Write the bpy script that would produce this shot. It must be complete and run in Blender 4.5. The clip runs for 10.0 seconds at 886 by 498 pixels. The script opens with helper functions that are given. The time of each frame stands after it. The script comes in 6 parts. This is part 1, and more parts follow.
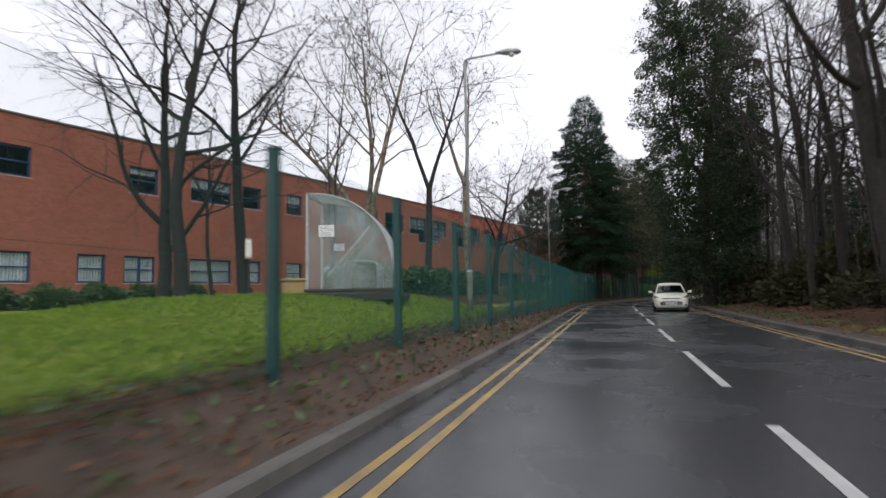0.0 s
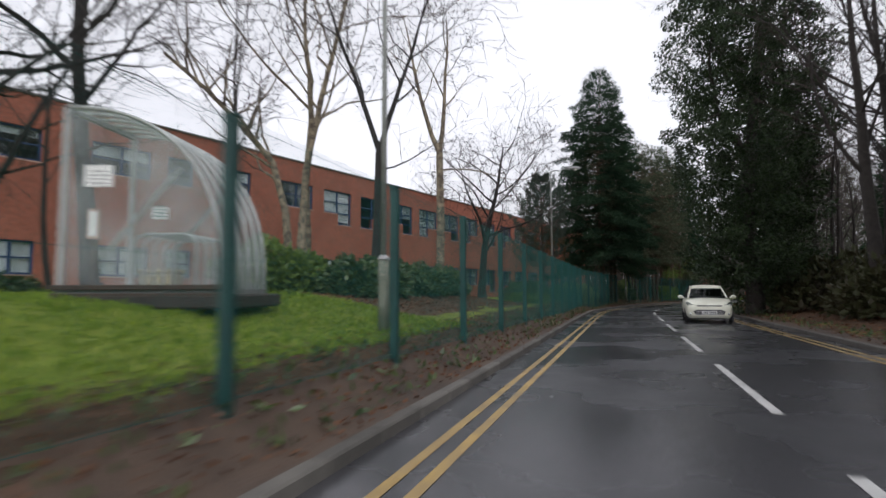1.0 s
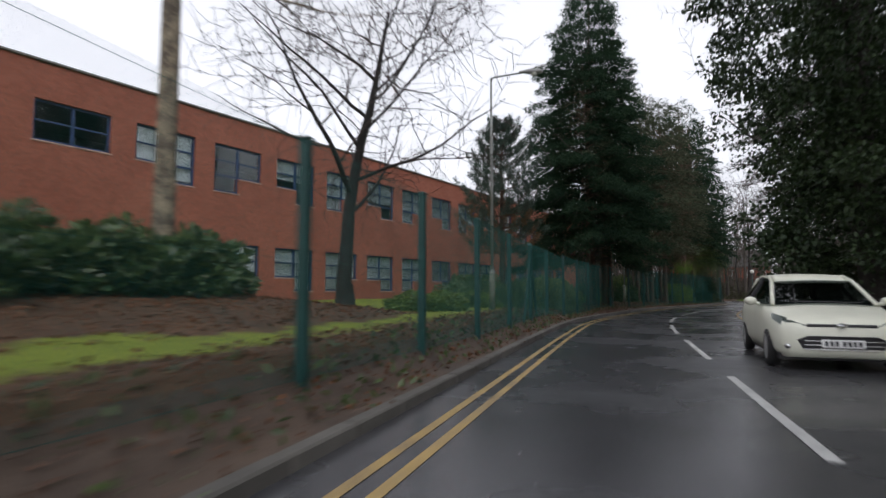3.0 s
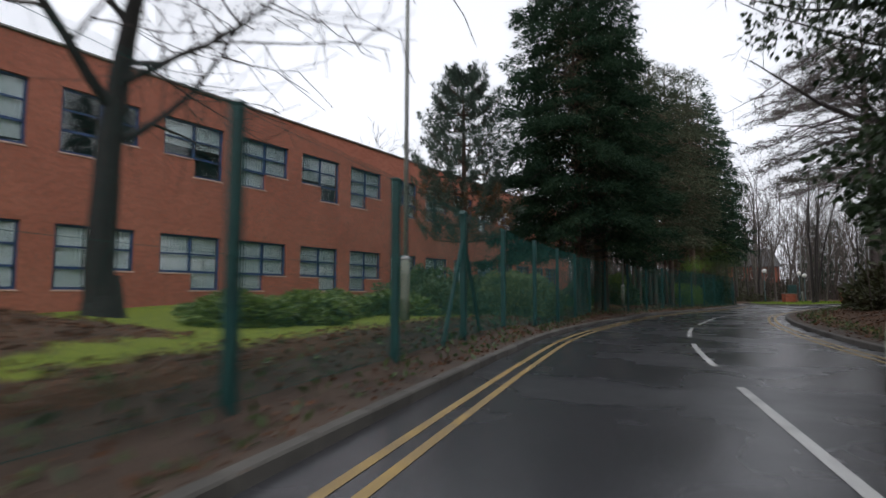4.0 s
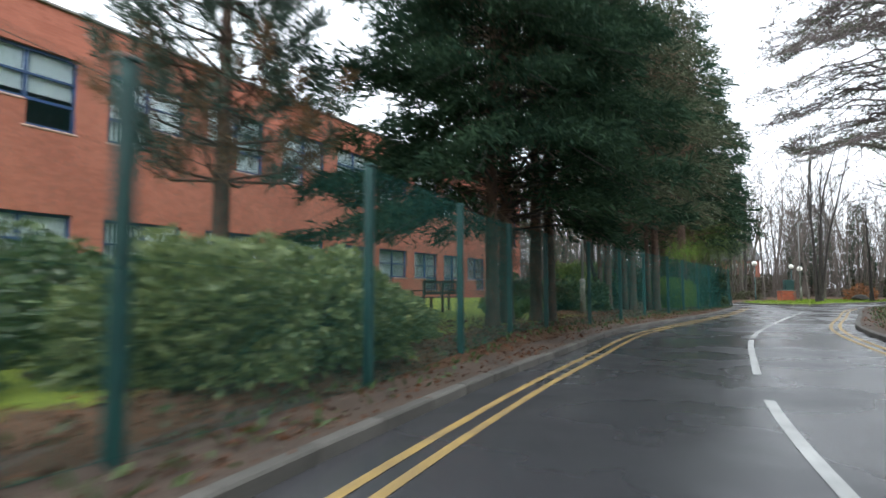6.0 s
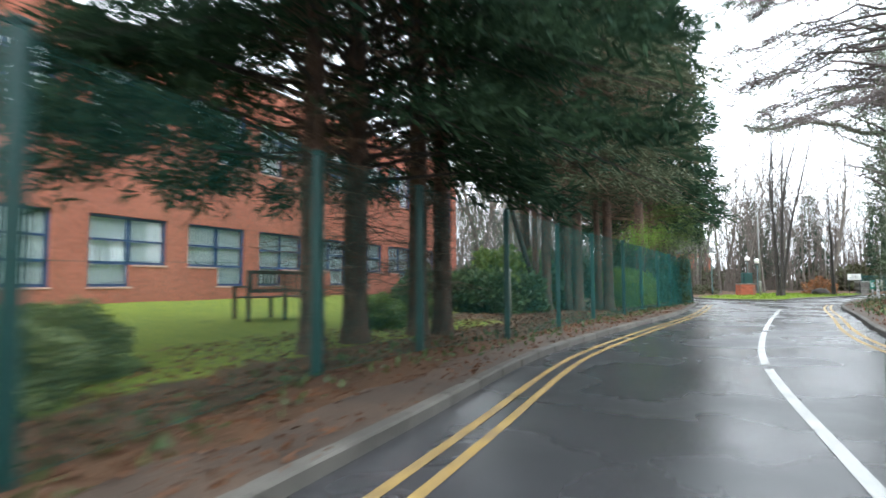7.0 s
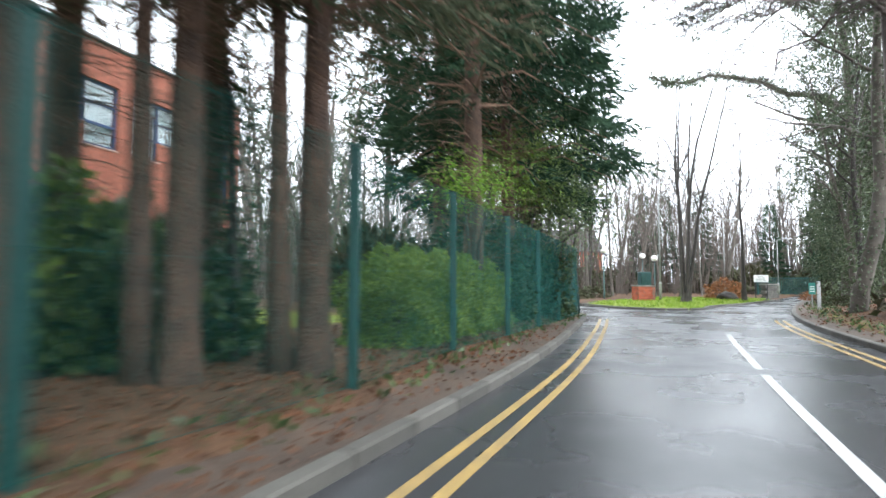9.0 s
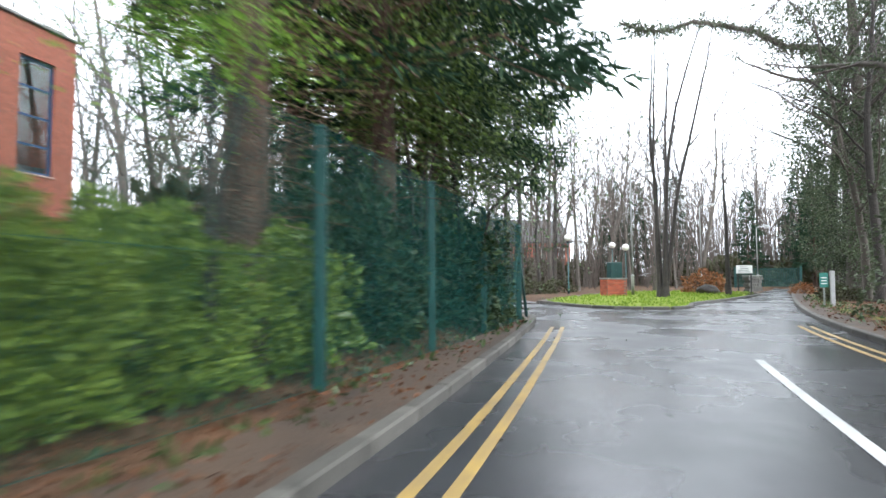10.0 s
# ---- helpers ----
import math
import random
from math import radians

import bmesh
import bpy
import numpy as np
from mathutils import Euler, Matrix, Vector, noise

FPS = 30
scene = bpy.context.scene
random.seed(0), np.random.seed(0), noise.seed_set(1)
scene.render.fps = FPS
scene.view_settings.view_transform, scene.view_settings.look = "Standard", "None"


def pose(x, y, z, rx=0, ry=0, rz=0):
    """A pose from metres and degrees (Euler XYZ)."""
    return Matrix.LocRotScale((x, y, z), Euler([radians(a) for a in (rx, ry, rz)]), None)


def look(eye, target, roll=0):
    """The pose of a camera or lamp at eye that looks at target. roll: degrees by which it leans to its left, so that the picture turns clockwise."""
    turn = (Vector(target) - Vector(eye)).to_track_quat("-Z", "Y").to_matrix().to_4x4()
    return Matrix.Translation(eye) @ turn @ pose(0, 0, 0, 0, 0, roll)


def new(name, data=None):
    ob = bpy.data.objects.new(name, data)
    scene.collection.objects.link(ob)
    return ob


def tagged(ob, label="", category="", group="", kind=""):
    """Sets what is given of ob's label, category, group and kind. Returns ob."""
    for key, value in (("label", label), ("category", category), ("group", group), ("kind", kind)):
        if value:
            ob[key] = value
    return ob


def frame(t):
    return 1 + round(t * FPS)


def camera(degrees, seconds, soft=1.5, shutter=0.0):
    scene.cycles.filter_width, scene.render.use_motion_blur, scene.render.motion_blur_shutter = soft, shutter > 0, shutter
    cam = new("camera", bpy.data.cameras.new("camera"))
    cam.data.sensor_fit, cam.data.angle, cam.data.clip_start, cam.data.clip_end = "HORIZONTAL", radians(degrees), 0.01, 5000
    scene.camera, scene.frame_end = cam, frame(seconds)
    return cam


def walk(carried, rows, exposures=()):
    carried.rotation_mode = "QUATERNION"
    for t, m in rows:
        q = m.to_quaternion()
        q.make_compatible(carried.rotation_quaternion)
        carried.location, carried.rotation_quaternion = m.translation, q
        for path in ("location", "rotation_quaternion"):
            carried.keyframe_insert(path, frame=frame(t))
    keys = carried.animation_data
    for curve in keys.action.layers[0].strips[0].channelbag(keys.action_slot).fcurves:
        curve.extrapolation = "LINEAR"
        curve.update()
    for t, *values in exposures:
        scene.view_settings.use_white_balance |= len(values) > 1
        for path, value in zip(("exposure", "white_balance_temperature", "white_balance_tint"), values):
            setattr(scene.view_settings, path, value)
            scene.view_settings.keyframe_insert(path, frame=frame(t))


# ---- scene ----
cam = camera(77.4, 10.0, shutter=0.55)
PATH = [
    (0.0, pose(0.000, 0.000, 1.211, 94.475, 1.135, 16.906)),
    (0.5, pose(-0.060, 3.486, 1.237, 94.373, 0.952, 17.907)),
    (1.0, pose(-0.155, 7.021, 1.254, 94.384, 0.201, 18.189)),
    (1.5, pose(-0.045, 10.656, 1.230, 94.315, 0.395, 18.803)),
    (2.0, pose(-0.054, 14.050, 1.166, 94.627, -0.146, 18.430)),
    (2.5, pose(-0.062, 17.528, 1.135, 94.740, 0.033, 18.295)),
    (3.0, pose(-0.047, 21.003, 1.166, 94.347, -0.012, 18.182)),
    (3.5, pose(-0.025, 24.473, 1.167, 94.360, -0.165, 18.118)),
    (4.0, pose(-0.002, 27.936, 1.141, 94.417, -0.182, 18.131)),
    (4.5, pose(-0.000, 31.379, 1.147, 94.560, 0.508, 18.400)),
    (5.0, pose(0.005, 34.493, 1.199, 94.689, 0.401, 17.762)),
    (5.5, pose(0.096, 37.609, 1.206, 94.351, 0.090, 16.632)),
    (6.0, pose(0.261, 40.725, 1.196, 94.183, 0.112, 15.160)),
    (6.5, pose(0.519, 43.840, 1.182, 93.635, 0.440, 13.288)),
    (7.0, pose(0.891, 46.950, 1.186, 93.641, 0.347, 10.726)),
    (7.5, pose(1.462, 50.154, 1.192, 93.477, 0.047, 7.809)),
    (8.0, pose(2.227, 53.464, 1.188, 92.974, -0.267, 4.871)),
    (8.5, pose(3.176, 56.797, 1.191, 93.151, 0.139, 2.184)),
    (9.0, pose(4.183, 60.054, 1.195, 93.545, -0.146, 0.672)),
    (9.5, pose(5.216, 63.102, 1.169, 92.882, -0.085, -0.888)),
    (10.0, pose(6.219, 65.947, 1.151, 92.982, 0.302, -2.145)),
]
walk(cam, PATH, exposures=[(0.0, -0.40, 6250, 15), (4.0, -0.40, 6170, 13), (4.5, -0.30, 6160, 12), (5.0, -0.05, 6150, 12), (6.5, 1.40, 5950, 5), (8.0, 1.75, 5950, 6), (8.5, 1.80, 5950, 6), (9.5, 1.62, 5950, 6), (10.0, 1.58, 5950, 7)])

# ---- world and sun: a white overcast sky ----
world = bpy.data.worlds.new("overcast_sky")
scene.world = world
world.use_nodes = True
wn, wl = world.node_tree.nodes, world.node_tree.links
wn.clear()
sky = wn.new("ShaderNodeTexSky")
sky.sky_type = "NISHITA"
sky.sun_disc = False
sky.sun_elevation, sky.sun_rotation = radians(40), radians(153)
sky.air_density, sky.dust_density = 1.0, 4.0
grey = wn.new("ShaderNodeHueSaturation")
grey.inputs["Saturation"].default_value = 0.12
bg_sky = wn.new("ShaderNodeBackground")
bg_sky.inputs["Strength"].default_value = 0.10
bg_cloud = wn.new("ShaderNodeBackground")
bg_cloud.inputs["Color"].default_value = (0.97, 0.985, 1.0, 1)
bg_cloud.inputs["Strength"].default_value = 1.08
both = wn.new("ShaderNodeAddShader")
wout = wn.new("ShaderNodeOutputWorld")
wl.new(sky.outputs["Color"], grey.inputs["Color"])
wl.new(grey.outputs["Color"], bg_sky.inputs["Color"])
wl.new(bg_sky.outputs[0], both.inputs[0])
wl.new(bg_cloud.outputs[0], both.inputs[1])
wl.new(both.outputs[0], wout.inputs[0])

sun_data = bpy.data.lights.new("sun", "SUN")
sun_data.energy, sun_data.angle, sun_data.color = 0.6, radians(40), (1.0, 0.97, 0.93)
sun = new("sun", sun_data)
sun.matrix_world = look((30, -20, 60), (0, 40, 0))


# ---- materials ----
def mat(name, base, rough=0.7, second=None, scale=3.0, fine=40.0, bump=0.3, metal=0.0, spec=0.5, amount=0.5, dist=0.01, island=0.0, rvar=0.0):
    """Principled material: two tones mixed by coarse and fine noise, with bump; island varies loose pieces."""
    m = bpy.data.materials.new(name)
    m.use_nodes = True
    n, l = m.node_tree.nodes, m.node_tree.links
    b = n["Principled BSDF"]
    b.inputs["Roughness"].default_value = rough
    b.inputs["Metallic"].default_value = metal
    b.inputs["Specular IOR Level"].default_value = spec
    second = second or tuple(c * 0.7 for c in base)
    geo = n.new("ShaderNodeNewGeometry")
    n1, n2 = n.new("ShaderNodeTexNoise"), n.new("ShaderNodeTexNoise")
    n1.inputs["Scale"].default_value, n2.inputs["Scale"].default_value = scale, fine
    n1.inputs["Detail"].default_value, n2.inputs["Detail"].default_value = 4, 3
    for t in (n1, n2):
        l.new(geo.outputs["Position"], t.inputs["Vector"])
    add = n.new("ShaderNodeMath")
    add.operation = "MULTIPLY_ADD"
    l.new(n2.outputs["Fac"], add.inputs[0])
    add.inputs[1].default_value = 0.5
    l.new(n1.outputs["Fac"], add.inputs[2])
    fac = add.outputs[0]
    if island:
        rnd = n.new("ShaderNodeMath")
        rnd.operation = "MULTIPLY_ADD"
        l.new(geo.outputs["Random Per Island"], rnd.inputs[0])
        rnd.inputs[1].default_value = island
        l.new(fac, rnd.inputs[2])
        fac = rnd.outputs[0]
    ramp = n.new("ShaderNodeMapRange")
    mid = 0.75 + island * 0.5
    ramp.inputs["From Min"].default_value, ramp.inputs["From Max"].default_value = mid - amount / 2, mid + amount / 2
    l.new(fac, ramp.inputs["Value"])
    mix = n.new("ShaderNodeMix")
    mix.data_type = "RGBA"
    mix.inputs["A"].default_value, mix.inputs["B"].default_value = (*base, 1), (*second, 1)
    l.new(ramp.outputs[0], mix.inputs["Factor"])
    l.new(mix.outputs["Result"], b.inputs["Base Color"])
    if rvar:
        rr = n.new("ShaderNodeMapRange")
        rr.inputs["From Min"].default_value, rr.inputs["From Max"].default_value = 0.35, 0.65
        rr.inputs["To Min"].default_value, rr.inputs["To Max"].default_value = rough - rvar, rough + rvar
        l.new(n1.outputs["Fac"], rr.inputs["Value"])
        l.new(rr.outputs[0], b.inputs["Roughness"])
    if bump:
        bm_ = n.new("ShaderNodeBump")
        bm_.inputs["Strength"].default_value, bm_.inputs["Distance"].default_value = bump, dist
        l.new(n2.outputs["Fac"], bm_.inputs["Height"])
        l.new(bm_.outputs[0], b.inputs["Normal"])
    return m


def leaf_mat(name, base, second, island=0.6, trans=0.25, rough=0.5, spec=0.22):
    m = mat(name, base, rough, second, scale=0.6, fine=9, bump=0, island=island, amount=0.6, spec=spec)
    n, l = m.node_tree.nodes, m.node_tree.links
    b = n["Principled BSDF"]
    tr = n.new("ShaderNodeBsdfTranslucent")
    col = b.inputs["Base Color"].links[0].from_socket
    l.new(col, tr.inputs["Color"])
    mx = n.new("ShaderNodeMixShader")
    mx.inputs[0].default_value = trans
    l.new(b.outputs[0], mx.inputs[1])
    l.new(tr.outputs[0], mx.inputs[2])
    l.new(mx.outputs[0], n["Material Output"].inputs["Surface"])
    return m


def glass_mat(name, tint=(0.90, 0.94, 0.95), f0=0.05):
    """Clear pane: what lies behind shows through, and it mirrors more at grazing angles. f0: what it mirrors head-on."""
    m = bpy.data.materials.new(name)
    m.use_nodes = True
    n, l = m.node_tree.nodes, m.node_tree.links
    n.remove(n["Principled BSDF"])
    tr, gl, lw, mx = n.new("ShaderNodeBsdfTransparent"), n.new("ShaderNodeBsdfGlossy"), n.new("ShaderNodeLayerWeight"), n.new("ShaderNodeMixShader")
    tr.inputs["Color"].default_value = (*tint, 1)
    gl.inputs["Roughness"].default_value = 0.02
    lw.inputs["Blend"].default_value = 0.5
    pw, mr = n.new("ShaderNodeMath"), n.new("ShaderNodeMapRange")
    pw.operation = "POWER"
    pw.inputs[1].default_value = 4.0
    mr.inputs["To Min"].default_value = f0
    l.new(lw.outputs["Facing"], pw.inputs[0])
    l.new(pw.outputs[0], mr.inputs["Value"])
    l.new(mr.outputs[0], mx.inputs[0])
    l.new(tr.outputs[0], mx.inputs[1])
    l.new(gl.outputs[0], mx.inputs[2])
    l.new(mx.outputs[0], n["Material Output"].inputs["Surface"])
    return m


def brick_mat(name, angle):
    """Red stretcher-bond brickwork, courses of 75 mm, laid along a wall that runs at this angle."""
    m = mat(name, (0.36, 0.132, 0.085), 0.85, (0.275, 0.092, 0.060), scale=0.5, fine=14, bump=0, amount=0.7, spec=0.25)
    n, l = m.node_tree.nodes, m.node_tree.links
    b = n["Principled BSDF"]
    geo = n.new("ShaderNodeNewGeometry")
    mp = n.new("ShaderNodeMapping")
    mp.vector_type = "POINT"
    mp.inputs["Rotation"].default_value = (0, 0, angle)
    l.new(geo.outputs["Position"], mp.inputs["Vector"])
    sep, com = n.new("ShaderNodeSeparateXYZ"), n.new("ShaderNodeCombineXYZ")
    l.new(mp.outputs[0], sep.inputs[0])
    sm = n.new("ShaderNodeMath")
    l.new(sep.outputs["X"], sm.inputs[0])
    l.new(sep.outputs["Y"], sm.inputs[1])
    l.new(sm.outputs[0], com.inputs["X"])
    l.new(sep.outputs["Z"], com.inputs["Y"])
    bt = n.new("ShaderNodeTexBrick")
    bt.inputs["Scale"].default_value = 1.0
    bt.inputs["Brick Width"].default_value, bt.inputs["Row Height"].default_value = 0.225, 0.075
    bt.inputs["Mortar Size"].default_value, bt.inputs["Bias"].default_value = 0.005, -0.2
    bt.inputs["Color1"].default_value, bt.inputs["Color2"].default_value = (1, 1, 1, 1), (0.80, 0.76, 0.73, 1)
    bt.inputs["Mortar"].default_value = (0.82, 0.98, 1.08, 1)
    l.new(com.outputs[0], bt.inputs["Vector"])
    col = b.inputs["Base Color"].links[0].from_socket
    mul = n.new("ShaderNodeMix")
    mul.data_type, mul.blend_type = "RGBA", "MULTIPLY"
    mul.inputs["Factor"].default_value = 1.0
    l.new(col, mul.inputs["A"])
    l.new(bt.outputs["Color"], mul.inputs["B"])
    l.new(mul.outputs["Result"], b.inputs["Base Color"])
    bp = n.new("ShaderNodeBump")
    bp.invert = True
    bp.inputs["Strength"].default_value, bp.inputs["Distance"].default_value = 0.6, 0.006
    l.new(bt.outputs["Fac"], bp.inputs["Height"])
    l.new(bp.outputs[0], b.inputs["Normal"])
    return m


def ground_mat():
    """Leaf litter and soil, with grass where the mesh carries it."""
    m = mat("ground_cover", (0.115, 0.062, 0.034), 0.9, (0.045, 0.030, 0.020), scale=1.2, fine=28, bump=0.9, dist=0.03, amount=0.55, spec=0.2)
    n, l = m.node_tree.nodes, m.node_tree.links
    b = n["Principled BSDF"]
    att = n.new("ShaderNodeAttribute")
    att.attribute_name = "grass"
    geo = n.new("ShaderNodeNewGeometry")
    ns = n.new("ShaderNodeTexNoise")
    ns.inputs["Scale"].default_value, ns.inputs["Detail"].default_value = 2.2, 5
    l.new(geo.outputs["Position"], ns.inputs["Vector"])
    a = n.new("ShaderNodeMath")
    a.operation = "MULTIPLY_ADD"
    l.new(ns.outputs["Fac"], a.inputs[0])
    a.inputs[1].default_value = 0.6
    l.new(att.outputs["Fac"], a.inputs[2])
    mr = n.new("ShaderNodeMapRange")
    mr.inputs["From Min"].default_value, mr.inputs["From Max"].default_value = 0.70, 0.86
    l.new(a.outputs[0], mr.inputs["Value"])
    gm = n.new("ShaderNodeMix")
    gm.data_type = "RGBA"
    gm.inputs["A"].default_value, gm.inputs["B"].default_value = (0.105, 0.15, 0.016, 1), (0.20, 0.235, 0.03, 1)
    l.new(ns.outputs["Fac"], gm.inputs["Factor"])
    mx = n.new("ShaderNodeMix")
    mx.data_type = "RGBA"
    l.new(mr.outputs[0], mx.inputs["Factor"])
    l.new(b.inputs["Base Color"].links[0].from_socket, mx.inputs["A"])
    l.new(gm.outputs["Result"], mx.inputs["B"])
    l.new(mx.outputs["Result"], b.inputs["Base Color"])
    return m


# the building's long wall runs at this bearing, to the right of north
BEAR = radians(15.04)
M_GROUND = ground_mat()
M_ROAD = mat("wet_asphalt", (0.060, 0.060, 0.064), 0.26, (0.030, 0.030, 0.033), scale=0.45, fine=70, bump=0.35, dist=0.006, amount=0.6, rvar=0.12)
M_VERGE = mat("muddy_margin", (0.085, 0.055, 0.036), 0.85, (0.040, 0.029, 0.022), scale=1.5, fine=30, bump=0.6, dist=0.02)
M_KERB = mat("kerb_concrete", (0.20, 0.19, 0.175), 0.75, (0.10, 0.10, 0.085), scale=2.5, fine=60, bump=0.4)
M_YELLOW = mat("yellow_line_paint", (0.43, 0.285, 0.075), 0.55, (0.17, 0.125, 0.075), scale=2.5, fine=40, bump=0.2, amount=0.7)
M_WHITE = mat("white_line_paint", (0.50, 0.50, 0.48), 0.5, (0.30, 0.30, 0.29), scale=2.0, fine=40, bump=0.2, amount=0.5)
M_BRICK = brick_mat("red_brick", BEAR)
M_COPING = mat("coping_metal", (0.22, 0.20, 0.19), 0.6, (0.12, 0.11, 0.10))
M_ROOF = mat("roof_felt", (0.10, 0.10, 0.10), 0.9)
M_BLUE = mat("navy_window_paint", (0.025, 0.055, 0.15), 0.4, (0.018, 0.04, 0.10), bump=0.1)
M_SILL = mat("pale_sill", (0.52, 0.37, 0.31), 0.8, (0.36, 0.23, 0.18), scale=3)
M_GLASS = glass_mat("window_glass", (0.95, 0.97, 0.97), 0.07)
M_BLIND = mat("pale_blind", (0.84, 0.92, 0.93), 0.8, (0.74, 0.84, 0.86), scale=1.2, fine=12, bump=0)
# the rooms' dimness is put into this dark wall and floor colour
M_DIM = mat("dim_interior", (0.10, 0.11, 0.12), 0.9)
M_GREEN = mat("green_coated_steel", (0.012, 0.062, 0.056), 0.45, (0.008, 0.038, 0.036), scale=4, fine=60, bump=0.15)
M_WIRE = mat("green_coated_wire", (0.010, 0.078, 0.068), 0.7, bump=0, spec=0.2)
M_LAMP = mat("galvanised_lamp_steel", (0.30, 0.31, 0.30), 0.55, (0.19, 0.20, 0.18), scale=3, fine=30, bump=0.1, metal=0.3)
M_LAMPBASE = mat("mossy_lamp_base", (0.20, 0.21, 0.165), 0.7, (0.12, 0.13, 0.095), scale=3, fine=30, bump=0.1)
M_LAMPHEAD = mat("lamp_housing", (0.40, 0.40, 0.40), 0.5, (0.25, 0.25, 0.25))
M_GLOBE = mat("opal_globe", (0.80, 0.79, 0.74), 0.3, (0.70, 0.69, 0.64), bump=0)
M_BARK = mat("dark_wet_bark", (0.045, 0.037, 0.031), 0.85, (0.020, 0.017, 0.015), scale=5, fine=35, bump=1.0, dist=0.03)
M_DARKBARK = mat("black_wet_bark", (0.024, 0.021, 0.019), 0.85, (0.012, 0.011, 0.010), scale=5, fine=35, bump=1.0, dist=0.03)
M_BIRCH = mat("birch_bark", (0.30, 0.25, 0.17), 0.8, (0.075, 0.058, 0.042), scale=5, fine=22, amount=0.3, bump=0.7, dist=0.02)
M_REDBARK = mat("red_conifer_bark", (0.110, 0.062, 0.040), 0.9, (0.038, 0.026, 0.020), scale=4, fine=30, bump=1.0, dist=0.04)
M_TWIG = mat("twig_bark", (0.078, 0.058, 0.050), 0.9, (0.045, 0.035, 0.031), bump=0)
# dark bark lightened towards grey: distance haze put into the colour
M_HAZEBARK = mat("hazed_grey_woodland_bark", (0.115, 0.098, 0.082), 0.9, (0.060, 0.052, 0.044), scale=3, fine=25, bump=0.5, dist=0.02)
M_CEDAR = mat("purple_grey_cedar_bark", (0.120, 0.094, 0.088), 0.9, (0.062, 0.049, 0.045), scale=4, fine=30, bump=0.4, dist=0.02)
M_DEADTWIG = mat("dead_reddish_conifer_twigs", (0.19, 0.115, 0.075), 0.95, (0.10, 0.066, 0.047), bump=0)
M_CONIFER = leaf_mat("dark_conifer_foliage", (0.017, 0.038, 0.024), (0.040, 0.072, 0.038), trans=0.3, rough=0.85, spec=0.1)
# lighter, browner copy of the conifer foliage; flare is put into its colour
M_FLARECONIFER = leaf_mat("flared_grey_green_conifer_sprays", (0.046, 0.058, 0.036), (0.098, 0.112, 0.066), trans=0.25, rough=0.8, spec=0.12)
# ivy_leaves lightened and greyed: haze put into the leaf colour
M_HAZEIVY = leaf_mat("hazed_grey_green_ivy_leaves", (0.045, 0.066, 0.034), (0.105, 0.130, 0.072), rough=0.45, trans=0.2)
M_HEDGE = leaf_mat("bright_clipped_hedge_leaves", (0.092, 0.152, 0.024), (0.200, 0.275, 0.048), rough=0.4)
M_BRAMBLE = leaf_mat("brown_green_bramble_leaves", (0.040, 0.034, 0.017), (0.060, 0.068, 0.030), trans=0.2)
M_LOOSE = leaf_mat("soft_green_shrub_leaves", (0.095, 0.135, 0.044), (0.200, 0.245, 0.095), rough=0.4, spec=0.4)
M_PINE = leaf_mat("blue_green_pine_needles", (0.036, 0.060, 0.046), (0.080, 0.112, 0.084), trans=0.2)
M_RUSTNEEDLE = leaf_mat("dead_rusty_pine_needles", (0.105, 0.058, 0.026), (0.16, 0.095, 0.045), trans=0.2)
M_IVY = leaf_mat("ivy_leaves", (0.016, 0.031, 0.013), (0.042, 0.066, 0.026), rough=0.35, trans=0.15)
M_LAUREL = leaf_mat("laurel_leaves", (0.072, 0.122, 0.024), (0.155, 0.225, 0.045), rough=0.33, spec=0.45)
M_SHRUB = leaf_mat("shrub_leaves", (0.030, 0.064, 0.022), (0.092, 0.138, 0.046), rough=0.36, spec=0.5)
M_LIME = leaf_mat("lime_foliage", (0.09, 0.20, 0.02), (0.20, 0.32, 0.04))
M_DRYLEAF = leaf_mat("fallen_brown_leaves", (0.14, 0.060, 0.026), (0.07, 0.034, 0.02), trans=0.05)
M_RUSTLEAF = leaf_mat("rust_beech_leaves", (0.26, 0.11, 0.04), (0.16, 0.07, 0.03), trans=0.2)
# twig bark made lighter, as if lit: the light is in the colour
M_LITTWIG = mat("lit_grey_brown_sapling_bark", (0.13, 0.105, 0.088), 0.9, (0.070, 0.058, 0.050), scale=2, fine=20, bump=0)
M_GRASS = leaf_mat("lawn_grass", (0.11, 0.19, 0.016), (0.20, 0.28, 0.03), trans=0.35)
M_CARPAINT = mat("cream_white_car_paint", (0.74, 0.74, 0.62), 0.28, (0.66, 0.66, 0.55), bump=0)
M_BLACK = mat("black_plastic", (0.018, 0.018, 0.02), 0.5, bump=0.1)
M_TYRE = mat("tyre_rubber", (0.02, 0.02, 0.02), 0.85)
M_CHROME = mat("bright_chrome", (0.70, 0.70, 0.70), 0.18, metal=1.0, bump=0)
M_CARGLASS = glass_mat("car_glass", (0.22, 0.26, 0.26), 0.05)
M_WOOD = mat("weathered_bench_wood", (0.055, 0.034, 0.022), 0.8, (0.030, 0.02, 0.015), scale=4, fine=40, bump=0.5)
M_RED = mat("red_sign_paint", (0.62, 0.03, 0.03), 0.5, (0.5, 0.03, 0.03), bump=0)
M_SIGNWHITE = mat("white_sign_panel", (0.78, 0.78, 0.76), 0.5, (0.68, 0.68, 0.66), bump=0)
M_SIGNGREEN = mat("green_sign_panel", (0.03, 0.20, 0.16), 0.5, bump=0)
M_GREYBAR = mat("grey_lettering", (0.22, 0.22, 0.22), 0.6, bump=0)


